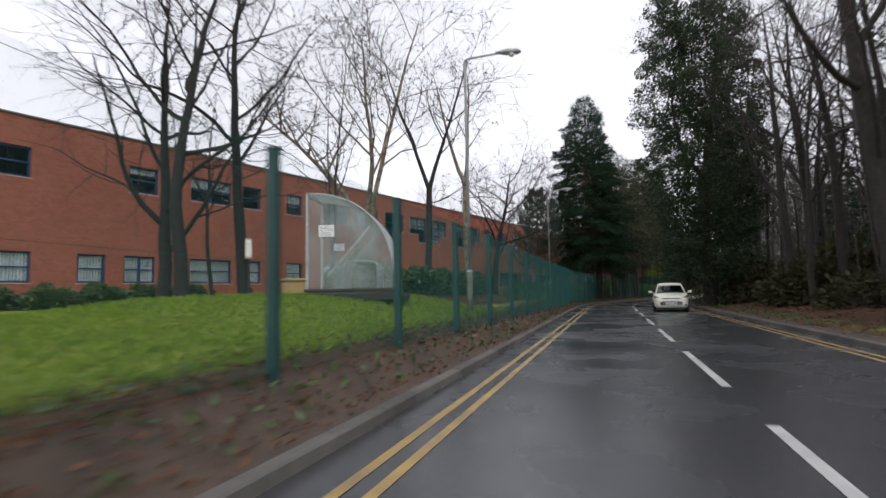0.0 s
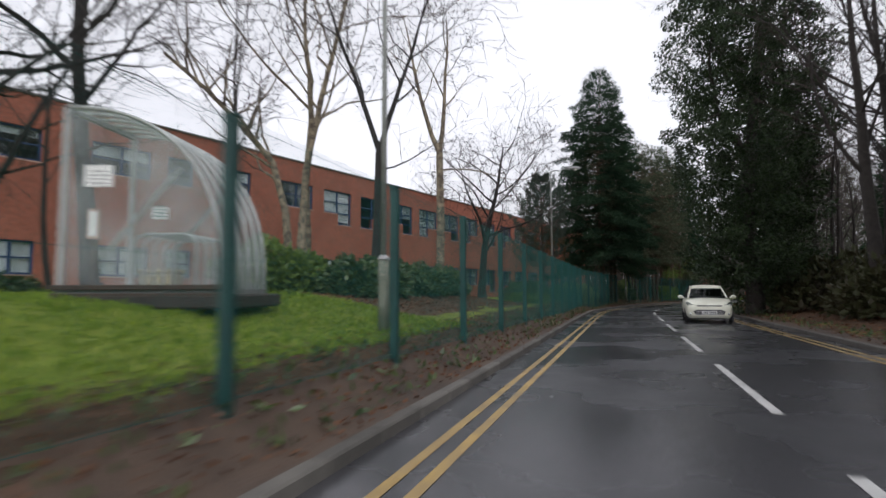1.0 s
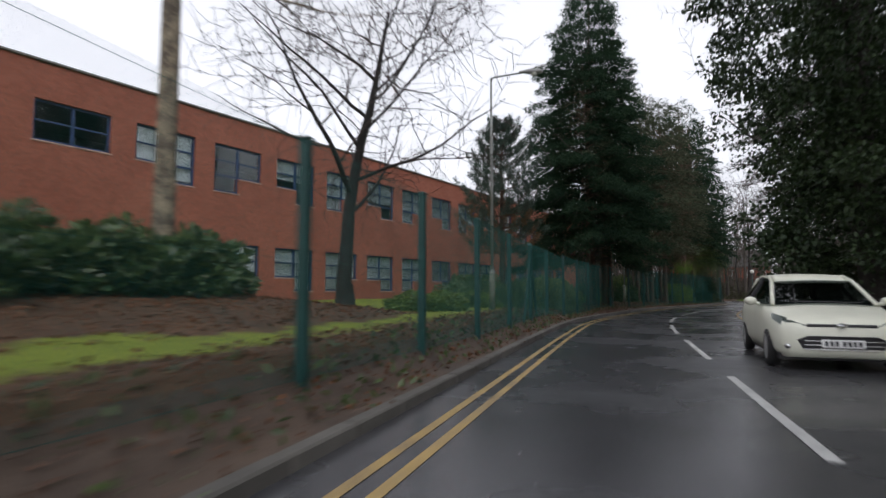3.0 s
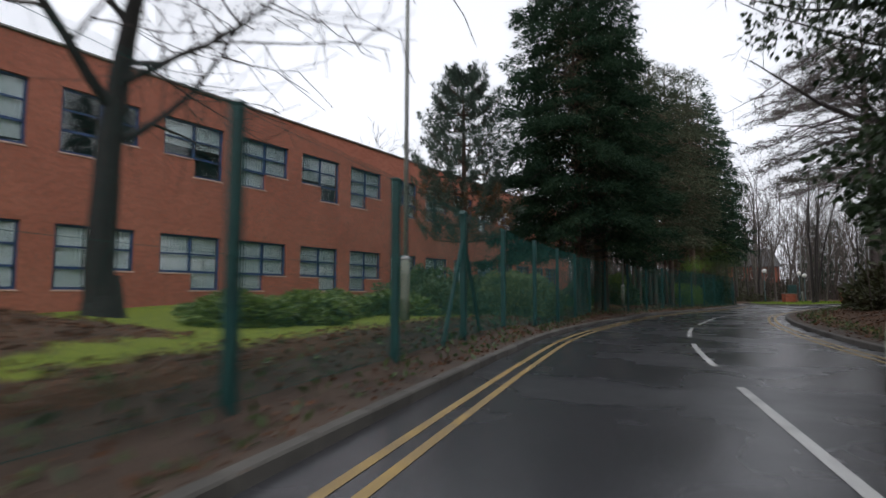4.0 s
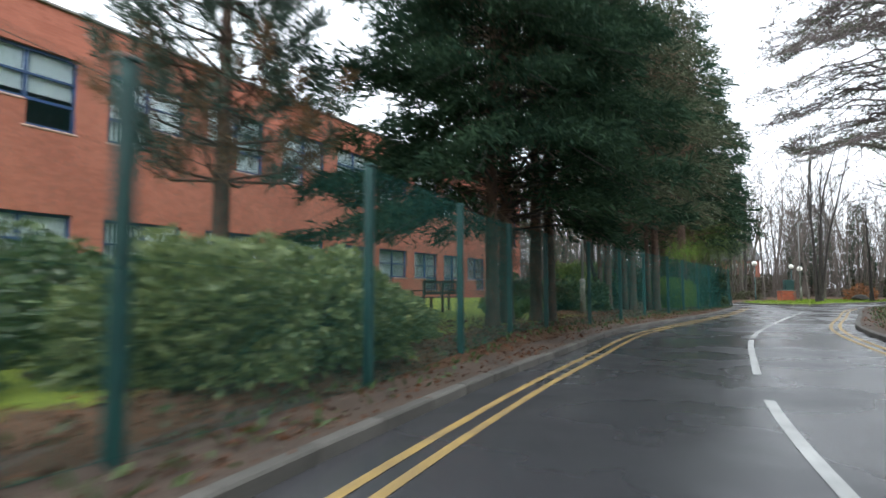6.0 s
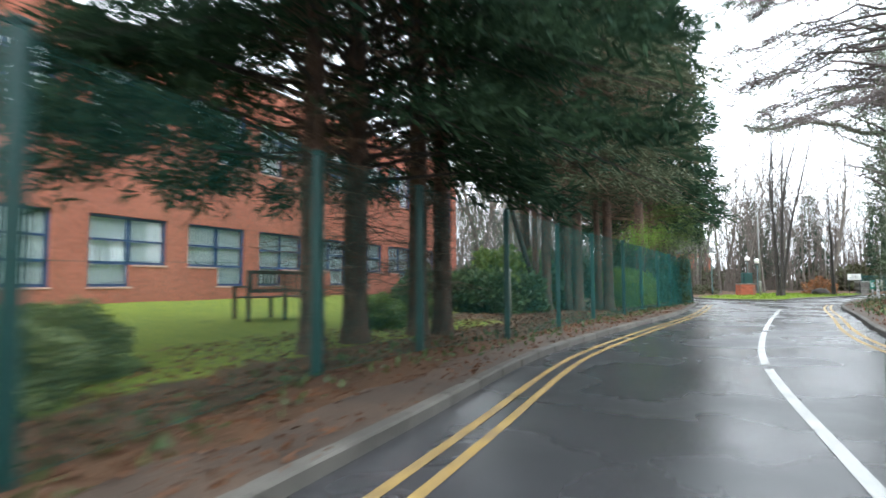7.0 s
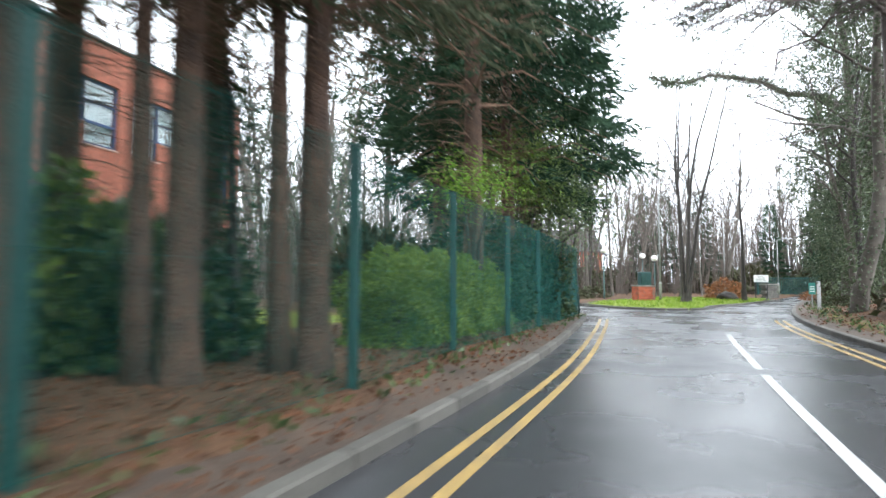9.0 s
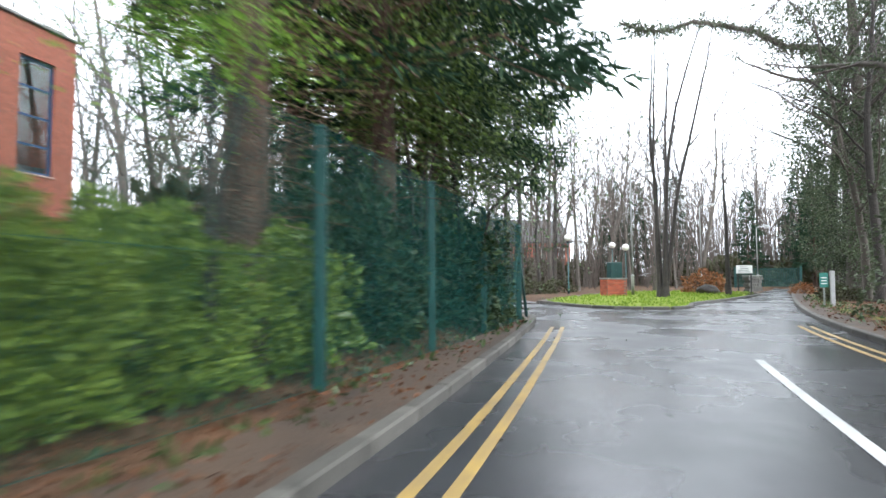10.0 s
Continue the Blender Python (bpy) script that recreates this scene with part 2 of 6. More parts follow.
# ---- mesh helpers ----
class Geo:
    """Collects vertices and faces for one mesh."""

    def __init__(self):
        self.v, self.f = [], []

    def face(self, *pts):
        k = len(self.v)
        self.v += [tuple(p) for p in pts]
        self.f.append(tuple(range(k, k + len(pts))))

    def box(self, c, s, m=None, bevel=0.0):
        x, y, z = s[0] / 2, s[1] / 2, s[2] / 2
        k = len(self.v)
        if bevel:
            b = bevel
            ring = [(-x + b, -y), (x - b, -y), (x, -y + b), (x, y - b), (x - b, y), (-x + b, y), (-x, y - b), (-x, -y + b)]
            inn = [(px * (1 - b / x), py * (1 - b / y)) for px, py in ring]
            layers = [(inn, -z), (ring, -z + b), (ring, z - b), (inn, z)]
            for pts, h in layers:
                for px, py in pts:
                    p = Vector((px, py, h))
                    p = m @ p if m else p
                    self.v.append((p.x + c[0], p.y + c[1], p.z + c[2]))
            for a in range(3):
                for i in range(8):
                    j = (i + 1) % 8
                    self.f.append((k + a * 8 + i, k + a * 8 + j, k + a * 8 + 8 + j, k + a * 8 + 8 + i))
            self.f.append(tuple(k + i for i in range(7, -1, -1)))
            self.f.append(tuple(k + 24 + i for i in range(8)))
            return
        for dz in (-z, z):
            for dx, dy in ((-x, -y), (x, -y), (x, y), (-x, y)):
                p = Vector((dx, dy, dz))
                p = m @ p if m else p
                self.v.append((p.x + c[0], p.y + c[1], p.z + c[2]))
        for q in ((3, 2, 1, 0), (4, 5, 6, 7), (0, 1, 5, 4), (1, 2, 6, 5), (2, 3, 7, 6), (3, 0, 4, 7)):
            self.f.append(tuple(k + i for i in q))

    def tube(self, pts, radii, n=6, cap=True):
        k = len(self.v)
        pts = [Vector(p) for p in pts]
        side = None
        for i, p in enumerate(pts):
            d = (pts[min(i + 1, len(pts) - 1)] - pts[max(i - 1, 0)])
            d = d.normalized() if d.length > 1e-9 else Vector((0, 0, 1))
            if side is None:
                side = d.orthogonal().normalized()
            side = (side - d * side.dot(d))
            side = side.normalized() if side.length > 1e-6 else d.orthogonal().normalized()
            up = d.cross(side)
            r = radii[i]
            for j in range(n):
                a = 2 * math.pi * j / n
                q = p + side * (r * math.cos(a)) + up * (r * math.sin(a))
                self.v.append((q.x, q.y, q.z))
        for i in range(len(pts) - 1):
            for j in range(n):
                a, b = k + i * n + j, k + i * n + (j + 1) % n
                self.f.append((a, b, b + n, a + n))
        if cap:
            self.f.append(tuple(k + j for j in range(n - 1, -1, -1)))
            e = k + (len(pts) - 1) * n
            self.f.append(tuple(e + j for j in range(n)))

    def ball(self, c, r, seg=16, rings=10, squash=1.0):
        k = len(self.v)
        for i in range(rings + 1):
            th = math.pi * i / rings
            for j in range(seg):
                ph = 2 * math.pi * j / seg
                self.v.append((c[0] + r * math.sin(th) * math.cos(ph), c[1] + r * math.sin(th) * math.sin(ph), c[2] + r * squash * math.cos(th)))
        for i in range(rings):
            for j in range(seg):
                a, b = k + i * seg + j, k + i * seg + (j + 1) % seg
                self.f.append((a, a + seg, b + seg, b))

    def mesh(self, name, material=None, smooth=False):
        me = bpy.data.meshes.new(name)
        me.from_pydata(self.v, [], self.f)
        if material:
            me.materials.append(material)
        if smooth:
            me.polygons.foreach_set("use_smooth", [True] * len(me.polygons))
        me.update()
        return me


def part(name, geo, material, parent, label="", smooth=False):
    """One mesh object under a thing or a part."""
    me = geo if isinstance(geo, bpy.types.Mesh) else geo.mesh(name, material, smooth)
    ob = new(name, me)
    ob.parent = parent
    if label:
        ob["label"] = label
    return ob


def thing(name, label, category, m=None, group="", kind=""):
    ob = new(name)
    ob.empty_display_size = 0.2
    if m is not None:
        ob.matrix_world = m
    return tagged(ob, label, category, group, kind)


def leaf_mesh(name, centres, size, material, rng, droop=0.0, aspect=1.6, outward=None, tilt=1.0):
    """Many small folded leaves (two triangles each pair) round the given centres, as one mesh."""
    c = np.asarray(centres, float)
    n = len(c)
    d = rng.normal(size=(n, 3))
    d[:, 2] = d[:, 2] * tilt - droop
    if outward is not None:
        d = d * 0.55 + outward
    d /= np.linalg.norm(d, axis=1)[:, None] + 1e-9
    w = np.cross(d, rng.normal(size=(n, 3)))
    w /= np.linalg.norm(w, axis=1)[:, None] + 1e-9
    nn = np.cross(d, w)
    s = (size * rng.uniform(0.6, 1.35, n))[:, None]
    tip = c + d * s * aspect
    a = c + d * s * aspect * 0.45 + w * s * 0.5 - nn * s * 0.12
    b = c + d * s * aspect * 0.45 - w * s * 0.5 - nn * s * 0.12
    v = np.stack([c, a, tip, b], 1).reshape(-1, 3)
    k = np.arange(n)[:, None] * 4
    f = k + np.array([[0, 1, 2, 3]])
    me = bpy.data.meshes.new(name)
    me.from_pydata(v.tolist(), [], f.tolist())
    me.materials.append(material)
    me.update()
    return me


# ---- the plan: kerb lines, fence line, heights ----
LEFT = np.array([(-2.1, -60), (-2.1, 30), (-2.05, 37), (-1.85, 42), (-1.15, 47), (-0.25, 51.4), (0.8, 56.2), (2.6, 61.2), (5.5, 68.5), (7.7, 75.2), (8.9, 79.2)])
RIGHT = np.array([(4.65, -60), (4.65, 36), (4.75, 42), (5.2, 47), (5.9, 52), (7.6, 59.3), (10.8, 67.4), (14.0, 75.2), (16.9, 80.8), (21.9, 88.8), (30.2, 101.2), (38.0, 113.0)])
CORNER = np.array([(8.9, 79.2), (9.3, 81.2), (8.9, 83.6), (7.2, 86.4), (3.0, 90.6), (-6.0, 97.0), (-30.0, 112.0)])
ISLAND = np.array([(11.6, 90.8), (12.4, 86.8), (13.4, 85.4), (14.6, 85.0), (15.7, 85.6), (17.1, 88.0), (21.4, 92.6), (27.6, 101.0), (26.0, 105.5), (20.7, 104.8), (15.8, 98.0)])
FENCE = np.array([(-2.98, -8.0), (-2.93, 1.3), (-2.70, 37.3), (-2.62, 40.3), (-1.75, 49.5), (-1.25, 53.1), (0.12, 57.1), (1.1, 59.9), (2.05, 62.6), (3.26, 65.4), (4.21, 68.1), (5.32, 70.9), (8.62, 79.7)])


def smooth_line(pts, step):
    """A polyline with rounded bends, sampled at even steps."""
    p = [Vector((a, b, 0)) for a, b in pts]
    out = []
    for i in range(len(p) - 1):
        p0, p1, p2, p3 = p[max(i - 1, 0)], p[i], p[i + 1], p[min(i + 2, len(p) - 1)]
        n = max(2, int((p2 - p1).length / 0.5))
        m1 = (p2 - p0) * ((p2 - p1).length / max((p2 - p0).length, 1e-6))
        m2 = (p3 - p1) * ((p2 - p1).length / max((p3 - p1).length, 1e-6))
        for j in range(n):
            t = j / n
            out.append(p1 * (2 * t**3 - 3 * t**2 + 1) + m1 * (t**3 - 2 * t**2 + t) + p2 * (-2 * t**3 + 3 * t**2) + m2 * (t**3 - t**2))
    out.append(p[-1])
    a = np.array([(q.x, q.y) for q in out])
    s = np.concatenate([[0], np.cumsum(np.hypot(*np.diff(a, axis=0).T))])
    k = np.arange(0, s[-1] + 1e-6, step)
    return np.stack([np.interp(k, s, a[:, 0]), np.interp(k, s, a[:, 1])], 1)


def normals(line):
    d = np.gradient(line, axis=0)
    d /= np.linalg.norm(d, axis=1)[:, None]
    return np.stack([-d[:, 1], d[:, 0]], 1)  # to the left


def dist_to(line, x, y):
    best = np.full(np.shape(x), 1e9)
    for (ax, ay), (bx, by) in zip(line[:-1], line[1:]):
        dx, dy = bx - ax, by - ay
        t = np.clip(((x - ax) * dx + (y - ay) * dy) / (dx * dx + dy * dy + 1e-12), 0, 1)
        best = np.minimum(best, np.hypot(x - ax - t * dx, y - ay - t * dy))
    return best


def inside(poly, x, y):
    r = np.zeros(np.shape(x), bool)
    for (ax, ay), (bx, by) in zip(poly, np.roll(poly, -1, axis=0)):
        c = ((ay > y) != (by > y)) & (x < (bx - ax) * (y - ay) / (by - ay + 1e-12) + ax)
        r ^= c
    return r


LEFT_S, RIGHT_S, CORNER_S = smooth_line(LEFT, 1.0), smooth_line(RIGHT, 1.0), smooth_line(CORNER, 1.0)
FAR_SIDE = np.array([(-24.0, 120.0), (-2.0, 103.0), (6.0, 97.5), (11.3, 94.4)])
ROAD_POLY = np.concatenate([LEFT_S, CORNER_S[1:], FAR_SIDE, [(11.6, 90.8)], ISLAND[1:8], [(36.0, 112.0), (40.0, 118.0)], RIGHT_S[::-1]])


def step01(v, a, b):
    t = np.clip((v - a) / (b - a), 0, 1)
    return t * t * (3 - 2 * t)


def height(x, y):
    """Ground height: the road lies at 0, the fenced lawn stands up to a metre above it."""
    x, y = np.asarray(x, float), np.asarray(y, float)
    lx = np.interp(y, LEFT[:, 1], LEFT[:, 0])
    rx = np.interp(y, RIGHT[:, 1], RIGHT[:, 0])
    dl = (lx - x) * np.interp(y, [40, 60], [1.0, 0.92])
    crest = (0.45 + 0.55 * step01(y, 6, 11)) * (1 - 0.85 * step01(y, 28, 36))
    near = 0.10 + 0.50 * step01(dl, 0.35, 1.0) + crest * 0.58 * step01(dl, 1.0, 5.4) - 0.30 * step01(dl, 6.5, 13.0)
    far = 0.10 + 0.24 * step01(dl, 0.5, 1.6) + 0.36 * step01(dl, 1.6, 9.0)
    w = step01(y, 38, 48)
    left = near * (1 - w) + far * w
    left = left * (1 - step01(y, 74, 84)) + 0.10 * step01(y, 74, 84)
    right = 0.10 + 0.30 * step01(x - rx, 0.6, 4.0)
    z = np.where(x < (lx + rx) / 2, left, right)
    z = np.where(y > 84, 0.10, z)
    return z + 0.02 * np.sin(x * 1.7 + y * 0.6) * np.sin(y * 1.1 - x * 0.4)


def gz(x, y):
    return float(height(x, y))


def grow_axis(lo, hi, step, far, ratio=1.35):
    mid = list(np.arange(lo, hi + 1e-6, step))
    up, dn, d = [], [], step
    a, b = hi, lo
    while a < far or b > -far:
        d *= ratio
        a += d
        b -= d
        up.append(a)
        dn.append(b)
    return np.array(dn[::-1] + mid + up)


def build_ground():
    xs, ys = grow_axis(-26, 46, 0.5, 1500), grow_axis(-10, 126, 0.6, 1500)
    X, Y = np.meshgrid(xs, ys)
    Z = height(X, Y)
    dr = dist_to(ROAD_POLY, X, Y)
    road = inside(ROAD_POLY, X, Y)
    Z = np.where(road | (dr < 0.55), -0.12, Z)
    fade = step01(np.hypot(X, Y - 50), 140, 500)
    Z = Z * (1 - fade) + 0.1 * fade
    fx = np.interp(Y, FENCE[:, 1], FENCE[:, 0])
    lawn = step01(fx - 0.25 - X, 0.0, 0.8) * np.maximum(1 - step01(Y, 58, 63), step01(fx - 2.4 - X, 0.0, 1.2) * (1 - step01(Y, 71, 76))) * (1 - 0.35 * step01(Y, 15, 24))
    lawn = np.maximum(lawn, 0.95 * inside(ISLAND, X, Y))
    lawn = np.maximum(lawn, 0.42 * step01(X - np.interp(Y, RIGHT[:, 1], RIGHT[:, 0]), 0.3, 1.0) * (1 - step01(X - np.interp(Y, RIGHT[:, 1], RIGHT[:, 0]), 1.2, 3.0)))
    # worn, leaf-strewn strip along the hedges
    wav = 0.5 * np.sin(X * 1.3 + 2.0 * np.sin(Y * 0.7)) + 0.4 * np.sin(Y * 1.9 + X)
    lawn = lawn * (1 - 0.9 * step01(Y + wav, 17.0, 19.5) * (1 - step01(Y + wav, 30.5, 34)) * step01(-X + 0.4 * wav, 4.0, 4.9) * (1 - step01(-X + wav, 8.5, 11.5)))
    n, k = len(xs), len(ys)
    idx = np.arange(n * k).reshape(k, n)
    faces = np.stack([idx[:-1, :-1], idx[:-1, 1:], idx[1:, 1:], idx[1:, :-1]], -1).reshape(-1, 4)
    me = bpy.data.meshes.new("ground")
    me.from_pydata(np.stack([X, Y, Z], -1).reshape(-1, 3).tolist(), [], faces.tolist())
    me.materials.append(M_GROUND)
    me.polygons.foreach_set("use_smooth", [True] * len(me.polygons))
    at = me.attributes.new("grass", "FLOAT", "POINT")
    at.data.foreach_set("value", lawn.reshape(-1).astype(np.float32))
    me.update()
    tagged(new("ground", me), "wet ground with mown grass and brown leaf litter", "ground", kind="structure")


build_ground()


def flat_poly(name, pts, z, material, label, category, kind="structure"):
    bm = bmesh.new()
    f = bm.faces.new([bm.verts.new((a, b, z)) for a, b in pts])
    bmesh.ops.triangulate(bm, faces=[f])
    me = bpy.data.meshes.new(name)
    bm.to_mesh(me)
    bm.free()
    me.materials.append(material)
    me.update()
    if me.polygons and me.polygons[0].normal.z < 0:
        me.flip_normals()
    return tagged(new(name, me), label, category, kind=kind)


flat_poly("road", ROAD_POLY, 0.0, M_ROAD, "dark wet asphalt road with worn patches", "road")


def ribbon(geo, line, off, width, z, a=0, b=None):
    """A flat strip along a line, off metres to its left."""
    nn = normals(line)
    p, q = line + nn * (off - width / 2), line + nn * (off + width / 2)
    b = len(line) - 1 if b is None else b
    k = len(geo.v)
    for i in range(a, b + 1):
        geo.v += [(*p[i], z), (*q[i], z)]
    for i in range(b - a):
        geo.f.append((k + 2 * i, k + 2 * i + 2, k + 2 * i + 3, k + 2 * i + 1))


def markings():
    fineL, fineR = smooth_line(LEFT, 0.5), smooth_line(RIGHT[:10], 0.5)
    lines = thing("road_markings", "worn double yellow lines and white centre line on the road", "road markings", kind="structure")
    for off in (-0.45, -0.68):
        g = Geo()
        ribbon(g, fineL, off, 0.09, 0.005)
        part("yellow_line", g, M_YELLOW, lines)
    for off in (0.40, 0.63):
        g = Geo()
        ribbon(g, fineR, off, 0.09, 0.005, b=280)
        part("yellow_line", g, M_YELLOW, lines)
    centre = smooth_line(np.array([(1.3, -30), (1.3, 36), (1.4, 41), (1.9, 46.5), (3.05, 52.1), (3.95, 55.7), (4.97, 58.8), (7.3, 64.9), (10.0, 71.5), (11.6, 75.2)]), 0.5)
    s = 3
    while s + 8 < len(centre):
        g = Geo()
        n = 8 if centre[s][1] < 44 else 12
        ribbon(g, centre, 0, 0.11, 0.005, s, min(s + n, len(centre) - 1))
        part("white_dash", g, M_WHITE, lines)
        s += n + (4 if centre[s][1] < 44 else 1)


markings()


def margin(name, line, side, label):
    """Muddy strip behind the kerb."""
    g = Geo()
    nn = normals(line) * side
    offs = ((0.10, None), (0.45, 0.10), (0.9, None))
    rows = []
    for i, (px, py) in enumerate(line):
        row = []
        for o, z in offs:
            x, y = px + nn[i][0] * o, py + nn[i][1] * o
            zz = 0.10 if o < 0.2 else (0.11 + 0.01 * math.sin(i * 1.3) if z else gz(x, y) - 0.02)
            row.append((x, y, zz))
        rows.append(row)
    k = len(g.v)
    for r in rows:
        g.v += r
    for i in range(len(rows) - 1):
        for j in range(2):
            a = k + i * 3 + j
            q = (a, a + 3, a + 4, a + 1)
            g.f.append(q if side < 0 else q[::-1])
    tagged(new(name, g.mesh(name, M_VERGE, True)), label, "verge", kind="structure")


margin("verge_left", LEFT_S, 1, "muddy leaf-strewn strip between kerb and fence")
margin("verge_right", RIGHT_S, -1, "muddy strip between kerb and woodland")
margin("verge_corner", CORNER_S, 1, "muddy strip round the corner kerb")


# ---- the building ----
WALL_U0, WALL_U1, WALL_TOP = -22.0, 66.7, 8.98
BASE_P = Vector((-22.57, 20.0, 0.0))
ALONG = Vector((math.sin(BEAR), math.cos(BEAR), 0))
OUT = Vector((ALONG.y, -ALONG.x, 0))  # towards the road
BUILD_M = Matrix(((ALONG.x, -OUT.x, 0, BASE_P.x), (ALONG.y, -OUT.y, 0, BASE_P.y), (0, 0, 1, 0), (0, 0, 0, 1)))
# local axes of the building: x along the wall, y into the building, z up
BAYS = (14.49, 17.91, 21.33, 24.75, 28.14, 31.49, 34.85, 38.25, 41.72, 45.02, 48.25, 51.45, 54.68, 57.76, 60.78)
BAY_W = 2.5
UP_TOP, UP_SILL, UP_LOW = 7.70, 6.27, 5.57
LO_TOP, LO_SILL, LO_LOW = 3.27, 1.83, 1.17
REVEAL = 0.14


def window_list():
    """(u0, u1, top, sill, low, which side is deep)."""
    out = []
    for i, u in enumerate(BAYS):
        deep = 0 if i == 0 else (1 if i % 2 else -1)
        out.append((u, u + BAY_W, UP_TOP, UP_SILL, UP_LOW, deep))
        out.append((u, u + BAY_W, LO_TOP, LO_SILL, LO_LOW, deep))
    for a, b in ((-13.2, -10.6), (-9.4, -6.8), (-5.6, -3.0), (1.1, 2.6), (4.4, 6.98), (7.75, 9.07), (11.1, 12.45)):
        out.append((a, b, UP_TOP, 6.40, 6.4, 0))
    for a, b in ((-13.2, -10.6), (-9.4, -6.8), (-5.5, -2.9), (-1.12, 0.13), (0.95, 2.5), (4.4, 7.0), (7.8, 9.08), (11.1, 12.45)):
        out.append((a, b, LO_TOP, 1.95, 1.95, 0))
    out.append((64.8, 66.0, 7.95, 4.38, 4.38, 2))
    return out


def holes_of(w):
    u0, u1, top, sill, low, deep = w
    h = [(u0, u1, sill, top)]
    if deep in (-1, 1):
        m = (u0 + u1) / 2
        h.append((u0, m, low, sill) if deep < 0 else (m, u1, low, sill))
    return h


def holed_wall(us0, us1, z0, z1, holes, thick, base):
    """A wall with openings cut through, reveals included; y runs into the wall."""
    us = sorted({us0, us1, *(h[0] for h in holes), *(h[1] for h in holes)})
    zs = sorted({z0, z1, *(h[2] for h in holes), *(h[3] for h in holes)})
    g = Geo()

    def solid(i, j):
        if not (0 <= i < len(us) - 1 and 0 <= j < len(zs) - 1):
            return False
        cu, cz = (us[i] + us[i + 1]) / 2, (zs[j] + zs[j + 1]) / 2
        return not any(h[0] < cu < h[1] and h[2] < cz < h[3] for h in holes)

    for i in range(len(us) - 1):
        a, b = us[i], us[i + 1]
        for j in range(len(zs) - 1):
            if not solid(i, j):
                continue
            c, d = zs[j], zs[j + 1]
            g.face((a, base, c), (b, base, c), (b, base, d), (a, base, d))
            g.face((b, base + thick, c), (a, base + thick, c), (a, base + thick, d), (b, base + thick, d))
            if not solid(i + 1, j):
                g.face((b, base, c), (b, base + thick, c), (b, base + thick, d), (b, base, d))
            if not solid(i - 1, j):
                g.face((a, base + thick, c), (a, base, c), (a, base, d), (a, base + thick, d))
            if not solid(i, j + 1):
                g.face((a, base, d), (b, base, d), (b, base + thick, d), (a, base + thick, d))
            if not solid(i, j - 1):
                g.face((a, base + thick, c), (b, base + thick, c), (b, base, c), (a, base, c))
    return g


def bars(g, rects, y, depth):
    for a, b, c, d in rects:
        g.box(((a + b) / 2, y, (c + d) / 2), (b - a, depth, d - c))


def window_meshes(w, cache):
    """Frame, panes, sills and blind of one window about its own lower left corner; shared between alike windows."""
    u0, u1, top, sill, low, deep = w
    key = (round(u1 - u0, 2), round(top - sill, 2), deep, top < 5)
    if key in cache:
        return cache[key]
    W, H, L = u1 - u0, top - sill, sill - low
    fr, t = Geo(), 0.085
    rects = [(0, W, H - t, H), (0, t, 0, H), (W - t, W, 0, H), (0, W, 0, t)]
    panes, sills = [], []
    m = W / 2
    if W > 1.5:
        rects.append((m - t * 0.6, m + t * 0.6, t, H - t))
        cols = [(t, m - t * 0.6), (m + t * 0.6, W - t)]
    else:
        cols = [(t, W - t)]
    cuts = [H * 0.5] if deep != 2 else [H * 0.25, H * 0.5, H * 0.75]
    for a, b in cols:
        zs = [t] + [q for c in cuts for q in (c - 0.03, c + 0.03)] + [H - t]
        for k in range(0, len(zs), 2):
            panes.append((a, b, zs[k], zs[k + 1]))
        for c in cuts:
            rects.append((a, b, c - 0.03, c + 0.03))
    if deep in (-1, 1):
        a, b = (0, m + t * 0.6) if deep < 0 else (m - t * 0.6, W)
        rects += [(a, a + t, -L, 0), (b - t, b, -L, 0), (a + t, b - t, -L, -L + t)]
        panes.append((a + t, b - t, -L + t, 0))
        sills.append((a - 0.03, b + 0.03, -L))
        sills.append((m + 0.05, W + 0.03, 0) if deep < 0 else (-0.03, m - 0.05, 0))
    else:
        sills.append((-0.05, W + 0.05, 0))
    bars(fr, rects, 0.0, 0.07)
    frame_me = fr.mesh("window", M_BLUE)
    pane_mes = []
    for a, b, c, d in panes:
        g = Geo()
        g.box(((a + b) / 2, 0.0, (c + d) / 2), (b - a, 0.008, d - c))
        pane_mes.append(g.mesh("pane", M_GLASS))
    sill_mes = []
    for a, b, z in sills:
        g = Geo()
        g.box(((a + b) / 2, -0.03, z - 0.03), (b - a, 0.12, 0.055), bevel=0.01)
        sill_mes.append(g.mesh("sill", M_SILL))
    cache[key] = (frame_me, pane_mes, sill_mes)
    return cache[key]


